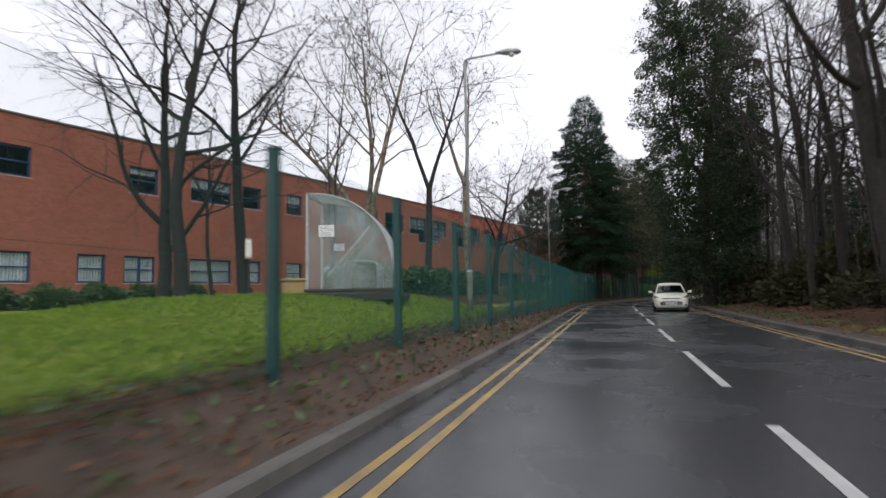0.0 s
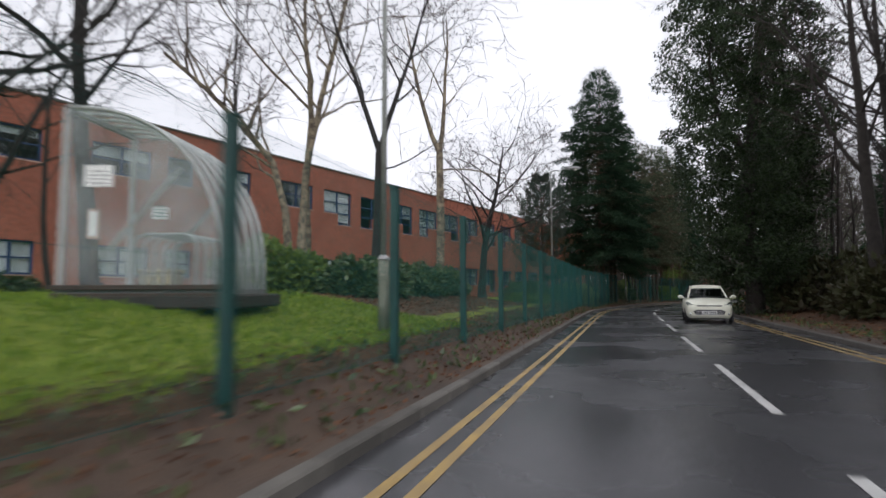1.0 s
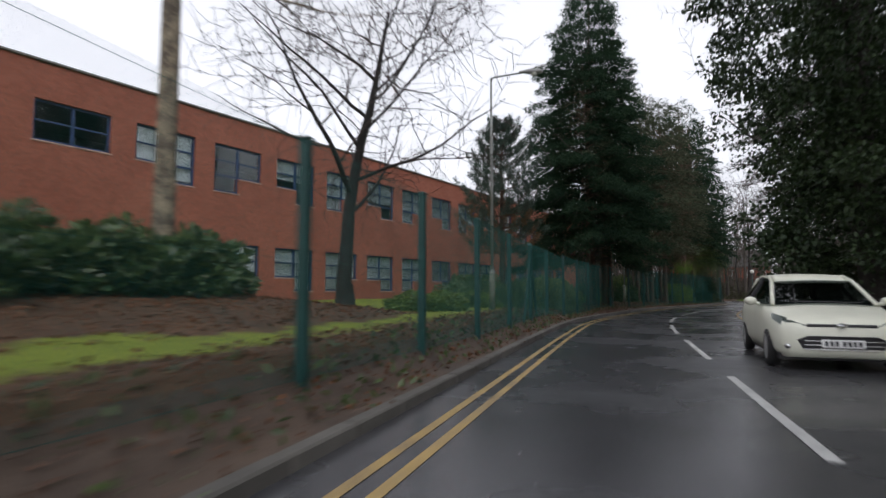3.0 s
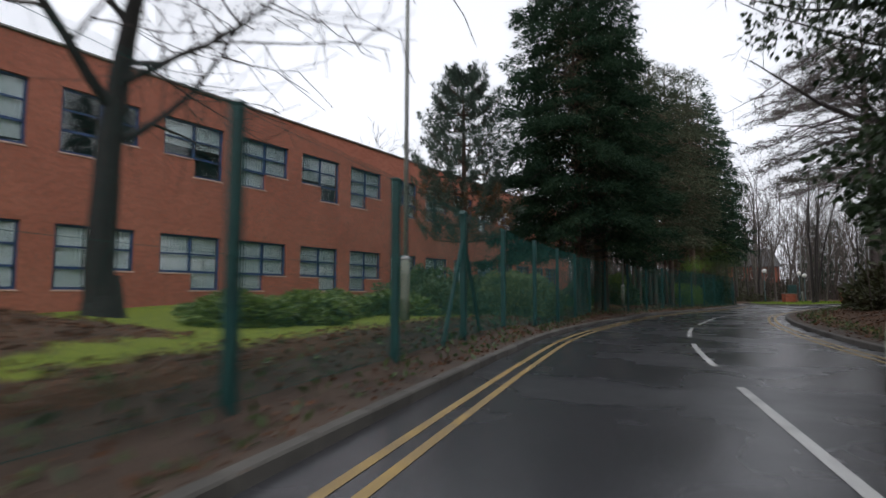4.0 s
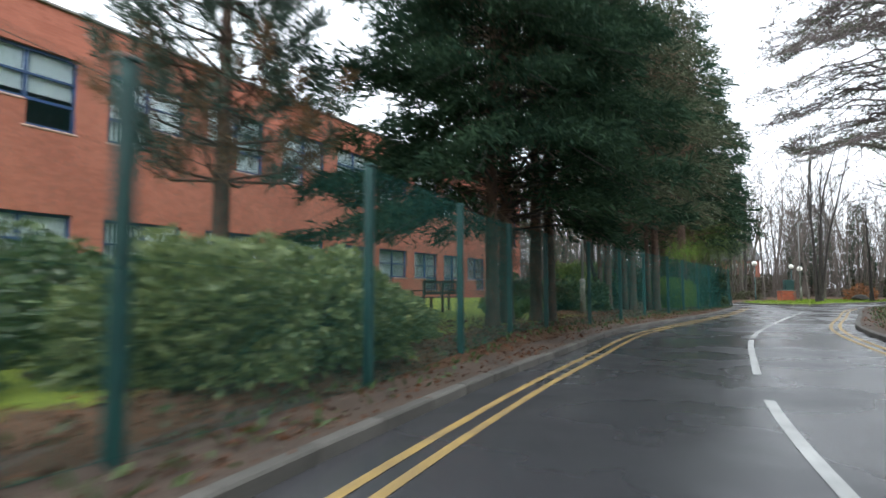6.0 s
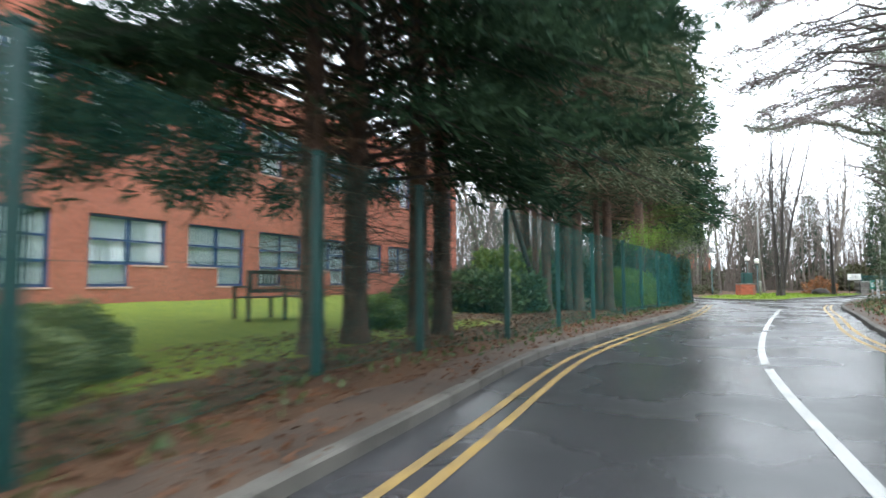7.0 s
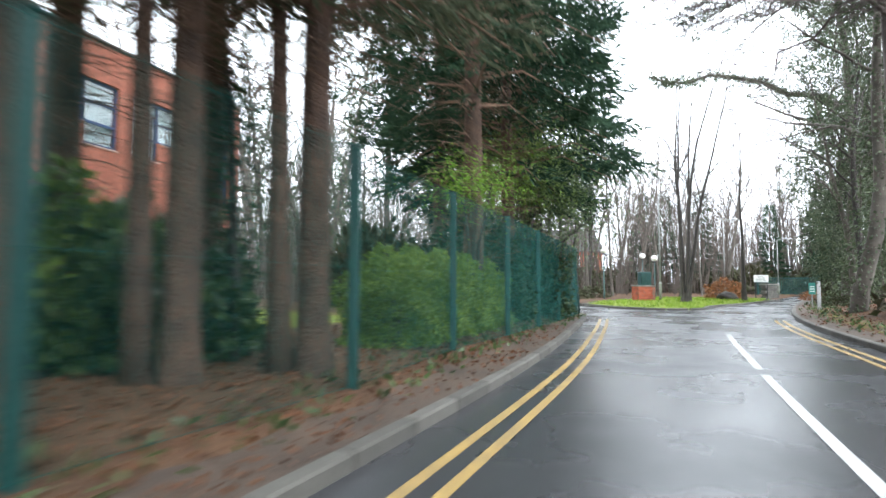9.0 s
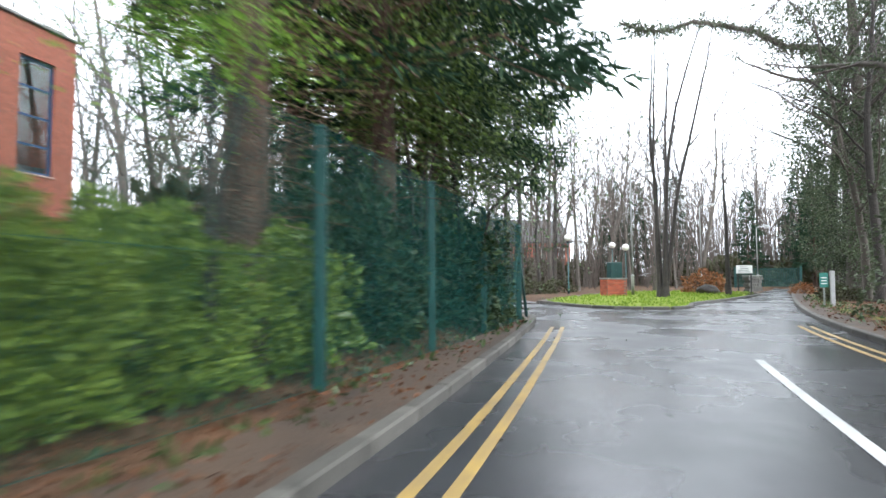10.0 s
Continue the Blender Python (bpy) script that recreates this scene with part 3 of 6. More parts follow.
def build_main_building():
    b = thing("brick_building", "long two-storey red brick building with navy-framed stepped windows", "building", BUILD_M)
    wins = window_list()
    holes = [h for w in wins for h in holes_of(w)]
    part("wall", holed_wall(WALL_U0, WALL_U1, -0.2, WALL_TOP, holes, 0.33, 0.0), M_BRICK, b, "red stretcher-bond brick wall")
    g = Geo()
    g.box(((WALL_U1 - 0.165), 7.0, 4.4), (0.33, 13.3, 9.15))
    part("end_wall", g, M_BRICK, b)
    g = Geo()
    g.box((WALL_U0 + 0.165, 7.0, 4.4), (0.33, 13.3, 9.15))
    g.box(((WALL_U0 + WALL_U1) / 2, 13.8, 4.4), (WALL_U1 - WALL_U0, 0.33, 9.15))
    part("rear_wall", g, M_BRICK, b)
    g = Geo()
    g.box(((WALL_U0 + WALL_U1) / 2, 0.13, WALL_TOP + 0.045), (WALL_U1 - WALL_U0 + 0.12, 0.42, 0.09), bevel=0.02)
    g.box((WALL_U1 - 0.13, 7.2, WALL_TOP + 0.045), (0.42, 13.6, 0.09), bevel=0.02)
    part("coping", g, M_COPING, b, "dull metal coping along the parapet")
    g = Geo()
    g.box(((WALL_U0 + WALL_U1) / 2, 7.0, 8.45), (WALL_U1 - WALL_U0 - 0.7, 13.2, 0.25))
    part("roof", g, M_ROOF, b)
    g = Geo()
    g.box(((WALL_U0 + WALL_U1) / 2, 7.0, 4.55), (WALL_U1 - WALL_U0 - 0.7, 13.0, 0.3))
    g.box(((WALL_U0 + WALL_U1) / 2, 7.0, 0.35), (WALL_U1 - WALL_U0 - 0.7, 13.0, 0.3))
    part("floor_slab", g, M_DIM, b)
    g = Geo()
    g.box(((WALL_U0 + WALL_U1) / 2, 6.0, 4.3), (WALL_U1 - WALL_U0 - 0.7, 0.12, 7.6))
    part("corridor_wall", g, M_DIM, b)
    cache = {}
    rng = random.Random(5)
    for w in wins:
        fm, pm, sm = window_meshes(w, cache)
        win = part("window", fm, None, b)
        win.location = (w[0], REVEAL, w[3])
        for me in pm:
            part("pane", me, None, win)
        for me in sm:
            s = part("sill", me, None, win)
            s.location = (0, -REVEAL + 0.06, 0)
        lower = w[2] < 5
        drop = 1.0 if lower else rng.choice((0.0, 0.25, 0.4))
        if w[0] in BAYS and not lower:
            drop = {0: 0.0, 1: 0.9, 2: 0.0, 3: 0.45, 5: 0.55}.get(BAYS.index(w[0]), 1.0)
        if w[5] != 2 and drop:
            g = Geo()
            W, H = w[1] - w[0], (w[2] - w[4])
            hh = H * drop
            for k in range(int(W / 0.127)):
                g.box((0.08 + k * 0.127, 0.0, (w[2] - w[3]) - hh / 2 - 0.05), (0.118, 0.004, hh - 0.05), Matrix.Rotation(0.35, 3, "Z"))
            bl = part("blind", g, M_BLIND, win, "pale vertical blind")
            bl.location = (0, 0.075, 0)


build_main_building()


BUILD_POLY = np.array([(BUILD_M @ Vector(p))[:2] for p in ((WALL_U0 - 2, -1.2, 0), (WALL_U1 + 1.2, -1.2, 0), (WALL_U1 + 1.2, 15.5, 0), (WALL_U0 - 2, 15.5, 0))])


# ---- lamps ----
def street_lamp(x, y, m, top=7.9, label="tall galvanised street lamp with a short outreach arm", arm=1.0):
    """Column with a stout lower shaft, collar, thin upper shaft, curved arm and lantern; m: bearing of the arm."""
    z = gz(x, y)
    lamp = thing("street_lamp", label, "street lamp", pose(x, y, z - 0.03, 0, 0, m), group="street lamps")
    h = top - z
    g = Geo()
    g.tube([(0, 0, 0), (0, 0, 1.16)], [0.088, 0.084], 12)
    part("base_shaft", g, M_LAMPBASE, lamp, "stout mossy lower shaft", smooth=True)
    g = Geo()
    g.tube([(0, 0, 1.15), (0, 0, 1.16), (0, 0, 1.19), (0, 0, 1.23)], [0.088, 0.098, 0.094, 0.05], 12)
    part("collar", g, M_LAMPHEAD, lamp, smooth=True)
    g = Geo()
    g.box((0.0, -0.084, 0.66), (0.11, 0.02, 0.5), bevel=0.006)
    part("access_door", g, M_LAMPBASE, lamp)
    g = Geo()
    g.tube([(0, 0, 1.2), (0, 0, h * 0.7), (0, 0, h - 0.05)], [0.046, 0.042, 0.038], 10)
    part("upper_shaft", g, M_LAMP, lamp, smooth=True)
    g = Geo()
    g.tube([(0, 0, h - 0.1), (0.02, 0, h), (0.12, 0, h + 0.05), (arm, 0, h + 0.16)], [0.04, 0.036, 0.032, 0.03], 8)
    part("arm", g, M_LAMP, lamp, smooth=True)
    g = Geo()
    k = [(arm - 0.12, 0.05), (arm + 0.0, 0.075), (arm + 0.2, 0.13), (arm + 0.5, 0.12), (arm + 0.62, 0.04)]
    n = 10
    for px, r in k:
        for j in range(n):
            a = 2 * math.pi * j / n
            g.v.append((px, r * 1.1 * math.cos(a), h + 0.18 + r * 0.75 * math.sin(a) * (1.0 if math.sin(a) > 0 else 0.8)))
    for i in range(len(k) - 1):
        for j in range(n):
            g.f.append((i * n + j, i * n + n + j, i * n + n + (j + 1) % n, i * n + (j + 1) % n))
    g.f += [tuple(range(n)), tuple(range((len(k) - 1) * n + n - 1, (len(k) - 1) * n - 1, -1))]
    head = part("lantern", g, M_LAMPHEAD, lamp, smooth=True)
    g = Geo()
    g.ball((arm + 0.34, 0, h + 0.12), 0.10, 12, 8, 0.8)
    part("bowl", g, M_GLOBE, head, "clear lamp bowl", smooth=True)
    return lamp


street_lamp(-3.78, 15.05, 12, 7.9)
street_lamp(-3.90, 37.57, 12, 7.85)
street_lamp(-0.09, 60.76, -15, 7.9)
street_lamp(18.4, 97.6, 5, 7.2)
street_lamp(29.6, 111.5, 15, 7.1)
street_lamp(36.1, 114.2, 15, 5.5)
street_lamp(44.0, 124.0, 20, 5.2)


def globe_lamp(x, y, top):
    z = gz(x, y)
    lamp = thing("globe_lamp", "white globe lamp on a dark green post", "lamp", pose(x, y, z), group="globe lamps")
    g = Geo()
    g.tube([(0, 0, -0.05), (0, 0, 0.5), (0, 0, 0.52), (0, 0, top - z - 0.3)], [0.07, 0.07, 0.045, 0.04], 10)
    part("post", g, M_GREEN, lamp, smooth=True)
    g = Geo()
    g.tube([(0, 0, top - z - 0.32), (0, 0, top - z - 0.22)], [0.09, 0.11], 12)
    part("fitting", g, M_BLACK, lamp, smooth=True)
    g = Geo()
    g.ball((0, 0, top - z), 0.24, 18, 12)
    part("globe", g, M_GLOBE, lamp, "opal white globe", smooth=True)


globe_lamp(15.45, 100.6, 3.65)
globe_lamp(21.0, 108.4, 3.6)
globe_lamp(20.4, 104.0, 3.2)


# ---- fence ----
def build_fence():
    line = smooth_line(FENCE, 0.05)
    s = np.arange(len(line)) * 0.05
    fence = thing("chain_link_fence", "green coated chain-link fence on dark green steel posts", "fence", kind="structure")
    # posts at three-metre steps; the third one stands at y = 4.33
    s0 = float(np.interp(4.33, line[:, 1], s)) % 3.0
    stations = np.arange(s0, s[-1], 3.0)
    # past the bend they stand a little closer
    s1 = float(np.interp(65.4, line[:, 1], s))
    bend = float(np.interp(52.6, line[:, 1], s))
    more = np.arange(s1 - 2.93 * 6, s[-1] - 1.0, 2.93)
    stations = np.concatenate([stations[stations < bend], more[more > bend + 1.2], [s[-1]]])
    pts = [(float(np.interp(a, s, line[:, 0])), float(np.interp(a, s, line[:, 1]))) for a in stations]
    TOP = 2.56

    def top_at(y):
        return TOP - 0.1 * float(step01(y, 60, 80))

    for i, (x, y) in enumerate(pts):
        z, t = gz(x, y), top_at(y)
        g = Geo()
        stout = i == len(pts) - 1
        w = 0.10 if not stout else 0.14
        g.box((0, 0, (t - z) / 2 - 0.09), (w, w, t - z + 0.14), bevel=0.012)
        p = part("post", g, M_GREEN, fence)
        p.location = (x, y, z)
        g = Geo()
        g.box((0, 0, t - z - 0.005), (w + 0.02, w + 0.02, 0.03), bevel=0.008)
        part("cap", g, M_GREEN, p)
        if abs(y - 37.3) < 1.4 or stout:
            nx = pts[i - 1]
            d = Vector((nx[0] - x, nx[1] - y, 0)).normalized()
            for dirn in (d, -d):
                g = Geo()
                e = dirn * 1.15
                g.tube([(dirn.x * 0.06, dirn.y * 0.06, (t - z) * 0.76), (e.x, e.y, gz(x + e.x, y + e.y) - z - 0.05)], [0.04, 0.04], 6)
                part("brace", g, M_GREEN, p)
            g = Geo()
            for sy in (-1, 1):
                g.box((0, sy * 0.10, t - z - 0.03), (0.09, 0.16, 0.022), Matrix.Rotation(-sy * 0.5, 3, "X"))
            part("cap_wing", g, M_GREEN, p)
    for (ax, ay), (bx, by) in zip(pts[:-1], pts[1:]):
        a, b = Vector((ax, ay, 0)), Vector((bx, by, 0))
        L = (b - a).length
        d = (b - a) / L
        nrm = Vector((d.y, -d.x, 0))
        za, zb, ta, tb = gz(ax, ay), gz(bx, by), top_at(ay), top_at(by)
        H = min(ta - za, tb - zb) - 0.04
        g = Geo()
        r = 0.0016
        step = 0.055

        def wire(u0, v0, u1, v1, off):
            p0 = a + d * u0 + Vector((0, 0, za + (zb - za) * u0 / L + 0.03 + v0)) + nrm * (0.065 + off)
            p1 = a + d * u1 + Vector((0, 0, za + (zb - za) * u1 / L + 0.03 + v1)) + nrm * (0.065 + off)
            w = (p1 - p0).normalized()
            q = w.cross(nrm).normalized()
            k = len(g.v)
            for p in (p0, p1):
                for t_ in (q * r, -q * r * 0.5 + nrm * r, -q * r * 0.5 - nrm * r):
                    g.v.append((p + t_)[:])
            for j in range(3):
                g.f.append((k + j, k + (j + 1) % 3, k + 3 + (j + 1) % 3, k + 3 + j))

        c = -H
        while c < L:
            u0, u1 = max(c, 0), min(c + H, L)
            if u1 - u0 > 0.02:
                wire(u0, u0 - c, u1, u1 - c, 0.002)
                wire(u0, H - (u0 - c), u1, H - (u1 - c), -0.002)
            c += step
        for h in (0.04, H * 0.5, H - 0.02):
            p0, p1 = a + Vector((0, 0, za + h)) + nrm * 0.062, b + Vector((0, 0, zb + h)) + nrm * 0.062
            g.tube([p0, p1], [0.002, 0.002], 4, cap=False)
        part("mesh_panel", g, M_WIRE, fence)


build_fence()


# ---- bare trees ----
def grow(rng, start, direction, length, radius, level, out, spec):
    """One limb and all that springs from it. out: lists of (points, radii) by level."""
    n = max(spec["least"] if level > 1 else 3, int(length / spec["seg"][min(level, 3)]))
    pts, radii = [start.copy()], [radius]
    d = direction.normalized()
    p = start.copy()
    end_r = radius * spec["taper"][min(level, 3)]
    wob = spec["wobble"][min(level, 3)]
    lift = spec["lift"][min(level, 3)]
    for i in range(n):
        d = (d + Vector((rng.gauss(0, wob), rng.gauss(0, wob), rng.gauss(0, wob) + lift))).normalized()
        p = p + d * (length / n)
        pts.append(p.copy())
        radii.append(radius + (end_r - radius) * (i + 1) / n)
    out[min(level, 3)].append((pts, radii))
    if level >= spec["depth"]:
        return
    kids = spec["kids"][min(level, 3)]
    lo = spec["first"][min(level, 3)]
    for k in range(kids):
        f = lo + (1 - lo) * (k + rng.random()) / kids
        i = min(int(f * n), n - 1)
        q = pts[i].lerp(pts[i + 1], f * n - i)
        ax = (pts[i + 1] - pts[i]).normalized()
        side = ax.orthogonal().normalized()
        side.rotate(Matrix.Rotation(k * 2.4 + rng.uniform(0, 1.2), 3, ax))
        ang = radians(rng.uniform(*spec["angle"]))
        nd = ax * math.cos(ang) + side * math.sin(ang)
        r = (radius + (end_r - radius) * f) * rng.uniform(*spec["thin"])
        grow(rng, q, nd, length * rng.uniform(*spec["short"]) * (1.15 - 0.45 * f), max(r, spec["minr"]), level + 1, out, spec)


SPEC = dict(least=3, seg=(0.8, 0.5, 0.4, 0.35), taper=(0.16, 0.2, 0.3, 0.5), wobble=(0.06, 0.13, 0.16, 0.18), lift=(0.03, 0.05, 0.03, 0.0), depth=3, kids=(11, 8, 6, 4),
            first=(0.35, 0.2, 0.15, 0.1), angle=(30, 62), thin=(0.35, 0.6), short=(0.36, 0.58), minr=0.010)


def limbs_mesh(name, limbs, material, sides):
    g = Geo()
    for pts, radii in limbs:
        g.tube(pts, radii, sides, cap=False)
    return g.mesh(name, material, True)


def bare_tree(name, label, x, y, height_, radius, seed, bark=None, lean=(0, 0), stems=1, spec=None, group="bare trees", z=None, twig=None, fork=None, curve=None):
    """fork: the height at which the trunk parts into two leaning limbs; curve: (lean to the south-west, height) along a bent trunk."""
    rng = random.Random(seed)
    sp = dict(SPEC)
    sp.update(spec or {})
    z = gz(x, y) if z is None else z
    tree = thing(name, label, "tree", pose(x, y, z), group=group)
    out = [[], [], [], []]
    for s in range(stems):
        a = 2.1 * s + rng.random()
        off = Vector((math.cos(a), math.sin(a), 0)) * (0.0 if stems == 1 else radius * 0.9)
        d = Vector((lean[0], lean[1], 1)) + off * (0.35 if stems > 1 else 0)
        if curve:
            way = [Vector((-0.948 * a, -0.318 * a, h)) for a, h in curve]
            out[0].append((way, [radius * (1 - 0.8 * k / len(way)) for k in range(len(way))]))
            for k in range(14):
                f = 2.6 + 3.3 * k / 14
                q = way[int(f)].lerp(way[int(f) + 1], f % 1)
                grow(rng, q, Vector((rng.uniform(-0.8, 0.5), rng.uniform(-0.6, 0.6), rng.uniform(0.25, 1.0))), rng.uniform(2.0, 4.2), radius * 0.32, 1, out, sp)
        elif fork:
            top = Vector((off.x, off.y, -0.15)) + d.normalized() * fork
            mid = top * 0.5 + Vector((0.06, -0.05, -0.08))
            out[0].append(([Vector((off.x, off.y, -0.15)), mid, top], [radius, radius * 0.86, radius * 0.78]))
            for q in ((-0.30, -0.08, 1.0), (0.20, 0.08, 1.0)):
                grow(rng, top, Vector(q), (height_ - fork) * rng.uniform(0.9, 1.0), radius * 0.6, 0, out, sp)
            grow(rng, mid.lerp(top, 0.75), Vector((0.85, 0.25, 0.12)), 3.6, radius * 0.2, 1, out, sp)
        else:
            grow(rng, Vector((off.x, off.y, -0.15)), d, height_ * rng.uniform(0.9, 1.0), radius * (1 if stems == 1 else 0.8), 0, out, sp)
        # root flare
        out[0].append(([Vector((off.x, off.y, -0.2)), Vector((off.x, off.y, 0.1)), Vector((off.x, off.y, 0.55)) + d * 0.02], [radius * 1.6, radius * 1.25, radius * 0.95]))
    bark = bark or M_BARK
    part("trunk", limbs_mesh("trunk", out[0] + out[1], bark, 7), None, tree)
    crown = part("crown", limbs_mesh("crown", out[2] + out[3], twig or M_TWIG, 3), None, tree)
    tagged(crown, kind="stuff")
    return tree


T_DARK = "bare dark-barked tree with spreading wet branches on the lawn"
bare_tree("bare_tree", T_DARK, -14.8, 15.5, 11.5, 0.25, 11, bark=M_DARKBARK, twig=M_BARK, spec=dict(first=(0.16, 0.12, 0.1, 0.1), angle=(32, 68), kids=(13, 8, 6, 4), short=(0.42, 0.66)))
bare_tree("bare_tree", T_DARK, -13.3, 14.7, 14.0, 0.25, 12, bark=M_DARKBARK, twig=M_BARK, spec=dict(first=(0.36, 0.2, 0.1, 0.1), kids=(11, 8, 6, 4)))
bare_tree("bare_tree", "straight dark bare tree with a pale box on its trunk", -13.1, 17.7, 14.0, 0.25, 13, bark=M_DARKBARK, twig=M_BARK, spec=dict(first=(0.35, 0.2, 0.1, 0.1), kids=(11, 8, 6, 4)))
bare_tree("bare_tree", "thin dark bare sapling beside the brick building", -14.5, 17.7, 8.5, 0.09, 14, spec=dict(kids=(7, 4, 3, 2)))
bare_tree("leaning_tree", "leaning bare tree with a curved mossy trunk", -11.0, 23.4, 11.0, 0.17, 15, bark=M_BIRCH, curve=((0, -0.15), (0.08, 1.3), (0.25, 3.0), (0.72, 4.7), (1.84, 6.0), (3.1, 7.3), (4.6, 8.6)), spec=dict(kids=(9, 6, 5, 3), first=(0.1, 0.2, 0.1, 0.1)))
bare_tree("bare_tree", "thin twin-stemmed dark tree beside the laurel", -11.1, 20.7, 10.5, 0.085, 35, stems=2, spec=dict(kids=(8, 5, 4, 2), first=(0.4, 0.2, 0.1, 0.1)))
bare_tree("birch_tree", "slender pale-barked bare birch", -10.3, 22.9, 13.5, 0.17, 16, bark=M_BIRCH, spec=dict(first=(0.42, 0.2, 0.1, 0.1)))
bare_tree("birch_tree", "slender pale-barked bare birch", -11.2, 24.7, 13.5, 0.19, 17, bark=M_BIRCH, spec=dict(first=(0.42, 0.2, 0.1, 0.1)))
bare_tree("bare_tree", "dark bare tree forking above the hedge", -7.75, 23.1, 11.0, 0.17, 18, bark=M_DARKBARK, lean=(0.05, -0.03), fork=4.7, spec=dict(first=(0.25, 0.2, 0.1, 0.1), kids=(8, 7, 5, 3)))
bare_tree("birch_tree", "pale mottled birch forking high above the hedge", -7.2, 28.1, 12.5, 0.19, 19, bark=M_BIRCH, fork=5.9, spec=dict(first=(0.25, 0.2, 0.1, 0.1), kids=(7, 6, 5, 3)))
bare_tree("bare_tree", "small spreading dark bare tree by the fence", -6.9, 33.8, 8.2, 0.22, 20, bark=M_DARKBARK, spec=dict(first=(0.30, 0.15, 0.1, 0.1), kids=(14, 9, 8, 4), angle=(42, 74), short=(0.45, 0.66)))


# ---- conifers ----
def conifer_meshes(seed, H, R, z0, leaf=0.24, per=13, top_power=0.75, density=7.0, trunk_r=0.27, foliage=None, bark=None, droop=0.28, skew=(0, 0), dead=22.0, copies=6, low=0.75, deadtop=0.35, reach=1.5, boughs=None, inner=0.22, deadlow=0.7, twin=0.0):
    """Trunk with stub limbs, and a foliage mesh of drooping sprays."""
    rng, nr = random.Random(seed), np.random.default_rng(seed)
    g = Geo()
    n = 10
    pts = [Vector((0.12 * math.sin(i * 0.7 + seed) * i / n, 0.12 * math.cos(i * 0.9) * i / n, 0.9 + (H - 1.0) * i / n)) for i in range(n + 1)]
    foot_z = (-0.25, 0.05, 0.25, 0.55)
    g.tube([Vector((pts[0].x, pts[0].y, z)) for z in foot_z] + pts, [trunk_r * q for q in (1.65, 1.38, 1.2, 1.08)] + [trunk_r * (1 - 0.93 * i / n) + 0.012 for i in range(n + 1)], 12)
    if twin:
        side = [Vector((twin - 0.02 * i, 0.4 * twin, -0.2 + H * 0.085 * i)) for i in range(9)]
        g.tube(side, [trunk_r * (1.0 if i == 0 else 0.8 - 0.085 * i) for i in range(9)], 10)
    lg = Geo()
    cs, outw = [], []
    count = int((H - z0) * density)
    for i in range(count):
        f = (i + rng.random()) / count
        z = z0 + (H - z0) * f
        a = i * 2.399 + rng.uniform(-0.5, 0.5)
        d = Vector((math.cos(a), math.sin(a), 0))
        L = (R * (1 - f) ** top_power * (1 + skew[0] * d.x + skew[1] * d.y) * min(1, low + 4 * f) + 0.25) * rng.uniform(0.62, 1.12)
        base = Vector((0, 0, z))
        rise = rng.uniform(0.05, 0.35)
        limb = [base, base + d * L * 0.5 + Vector((0, 0, rise * L * 0.5)), base + d * L + Vector((0, 0, rise * L * 0.5 - droop * L))]
        if f < 0.8:
            lg.tube(limb, [0.035 * (1 - f) + 0.012, 0.02, 0.006], 4, cap=False)
        m = max(6, int(L ** 1.35 * per))
        t = nr.uniform(inner, 1.0, m) ** 0.75
        px = np.outer(t, [d.x, d.y]) * L
        pz = z + rise * L * np.minimum(t, 0.5) - np.maximum(t - 0.5, 0) * 2 * droop * L * 0.5
        w = 0.16 + 0.34 * np.sin(np.pi * np.clip(t, 0, 1)) * min(L, 2.0) / 2
        lat = nr.normal(size=m) * w
        cs.append(np.stack([px[:, 0] - d.y * lat, px[:, 1] + d.x * lat, pz + nr.normal(size=m) * 0.10 - np.abs(lat) * 0.25], 1))
        o = np.stack([np.full(m, d.x) - d.y * np.sign(lat) * 0.5, np.full(m, d.y) + d.x * np.sign(lat) * 0.5, np.full(m, -0.35)], 1)
        outw.append(o)
    for i in range(int(z0 + H * deadtop) * int(dead)):
        z = rng.uniform(deadlow, z0 + H * deadtop)
        a, L = rng.uniform(0, 6.28), rng.uniform(0.3, reach) * min(1, 0.4 + z / 4)
        e = Vector((math.cos(a) * L, math.sin(a) * L, z + rng.uniform(-0.35, 0.25) * L))
        lg.tube([(0, 0, z), (e.x * 0.5, e.y * 0.5, (z + e.z) / 2 + 0.06), e], [0.009, 0.006, 0.0025], 3, cap=False)
        for _ in range(2):
            f = rng.uniform(0.4, 0.9)
            q = Vector((e.x * f, e.y * f, z + (e.z - z) * f))
            lg.tube([q, q + Vector((rng.gauss(0, 0.25), rng.gauss(0, 0.25), rng.gauss(-0.05, 0.15)))], [0.004, 0.002], 3, cap=False)
    trunk = g.mesh("trunk", bark or M_REDBARK, True)
    c, o = np.repeat(np.concatenate(cs), copies, axis=0), np.repeat(np.concatenate(outw), copies, axis=0)
    c = c + nr.normal(size=c.shape) * np.array([0.12, 0.12, 0.06])
    fol = leaf_mesh("foliage", c, leaf, foliage or M_CONIFER, nr, outward=o, aspect=6.0)
    return trunk, fol, lg.mesh("bough", boughs or bark or M_REDBARK)


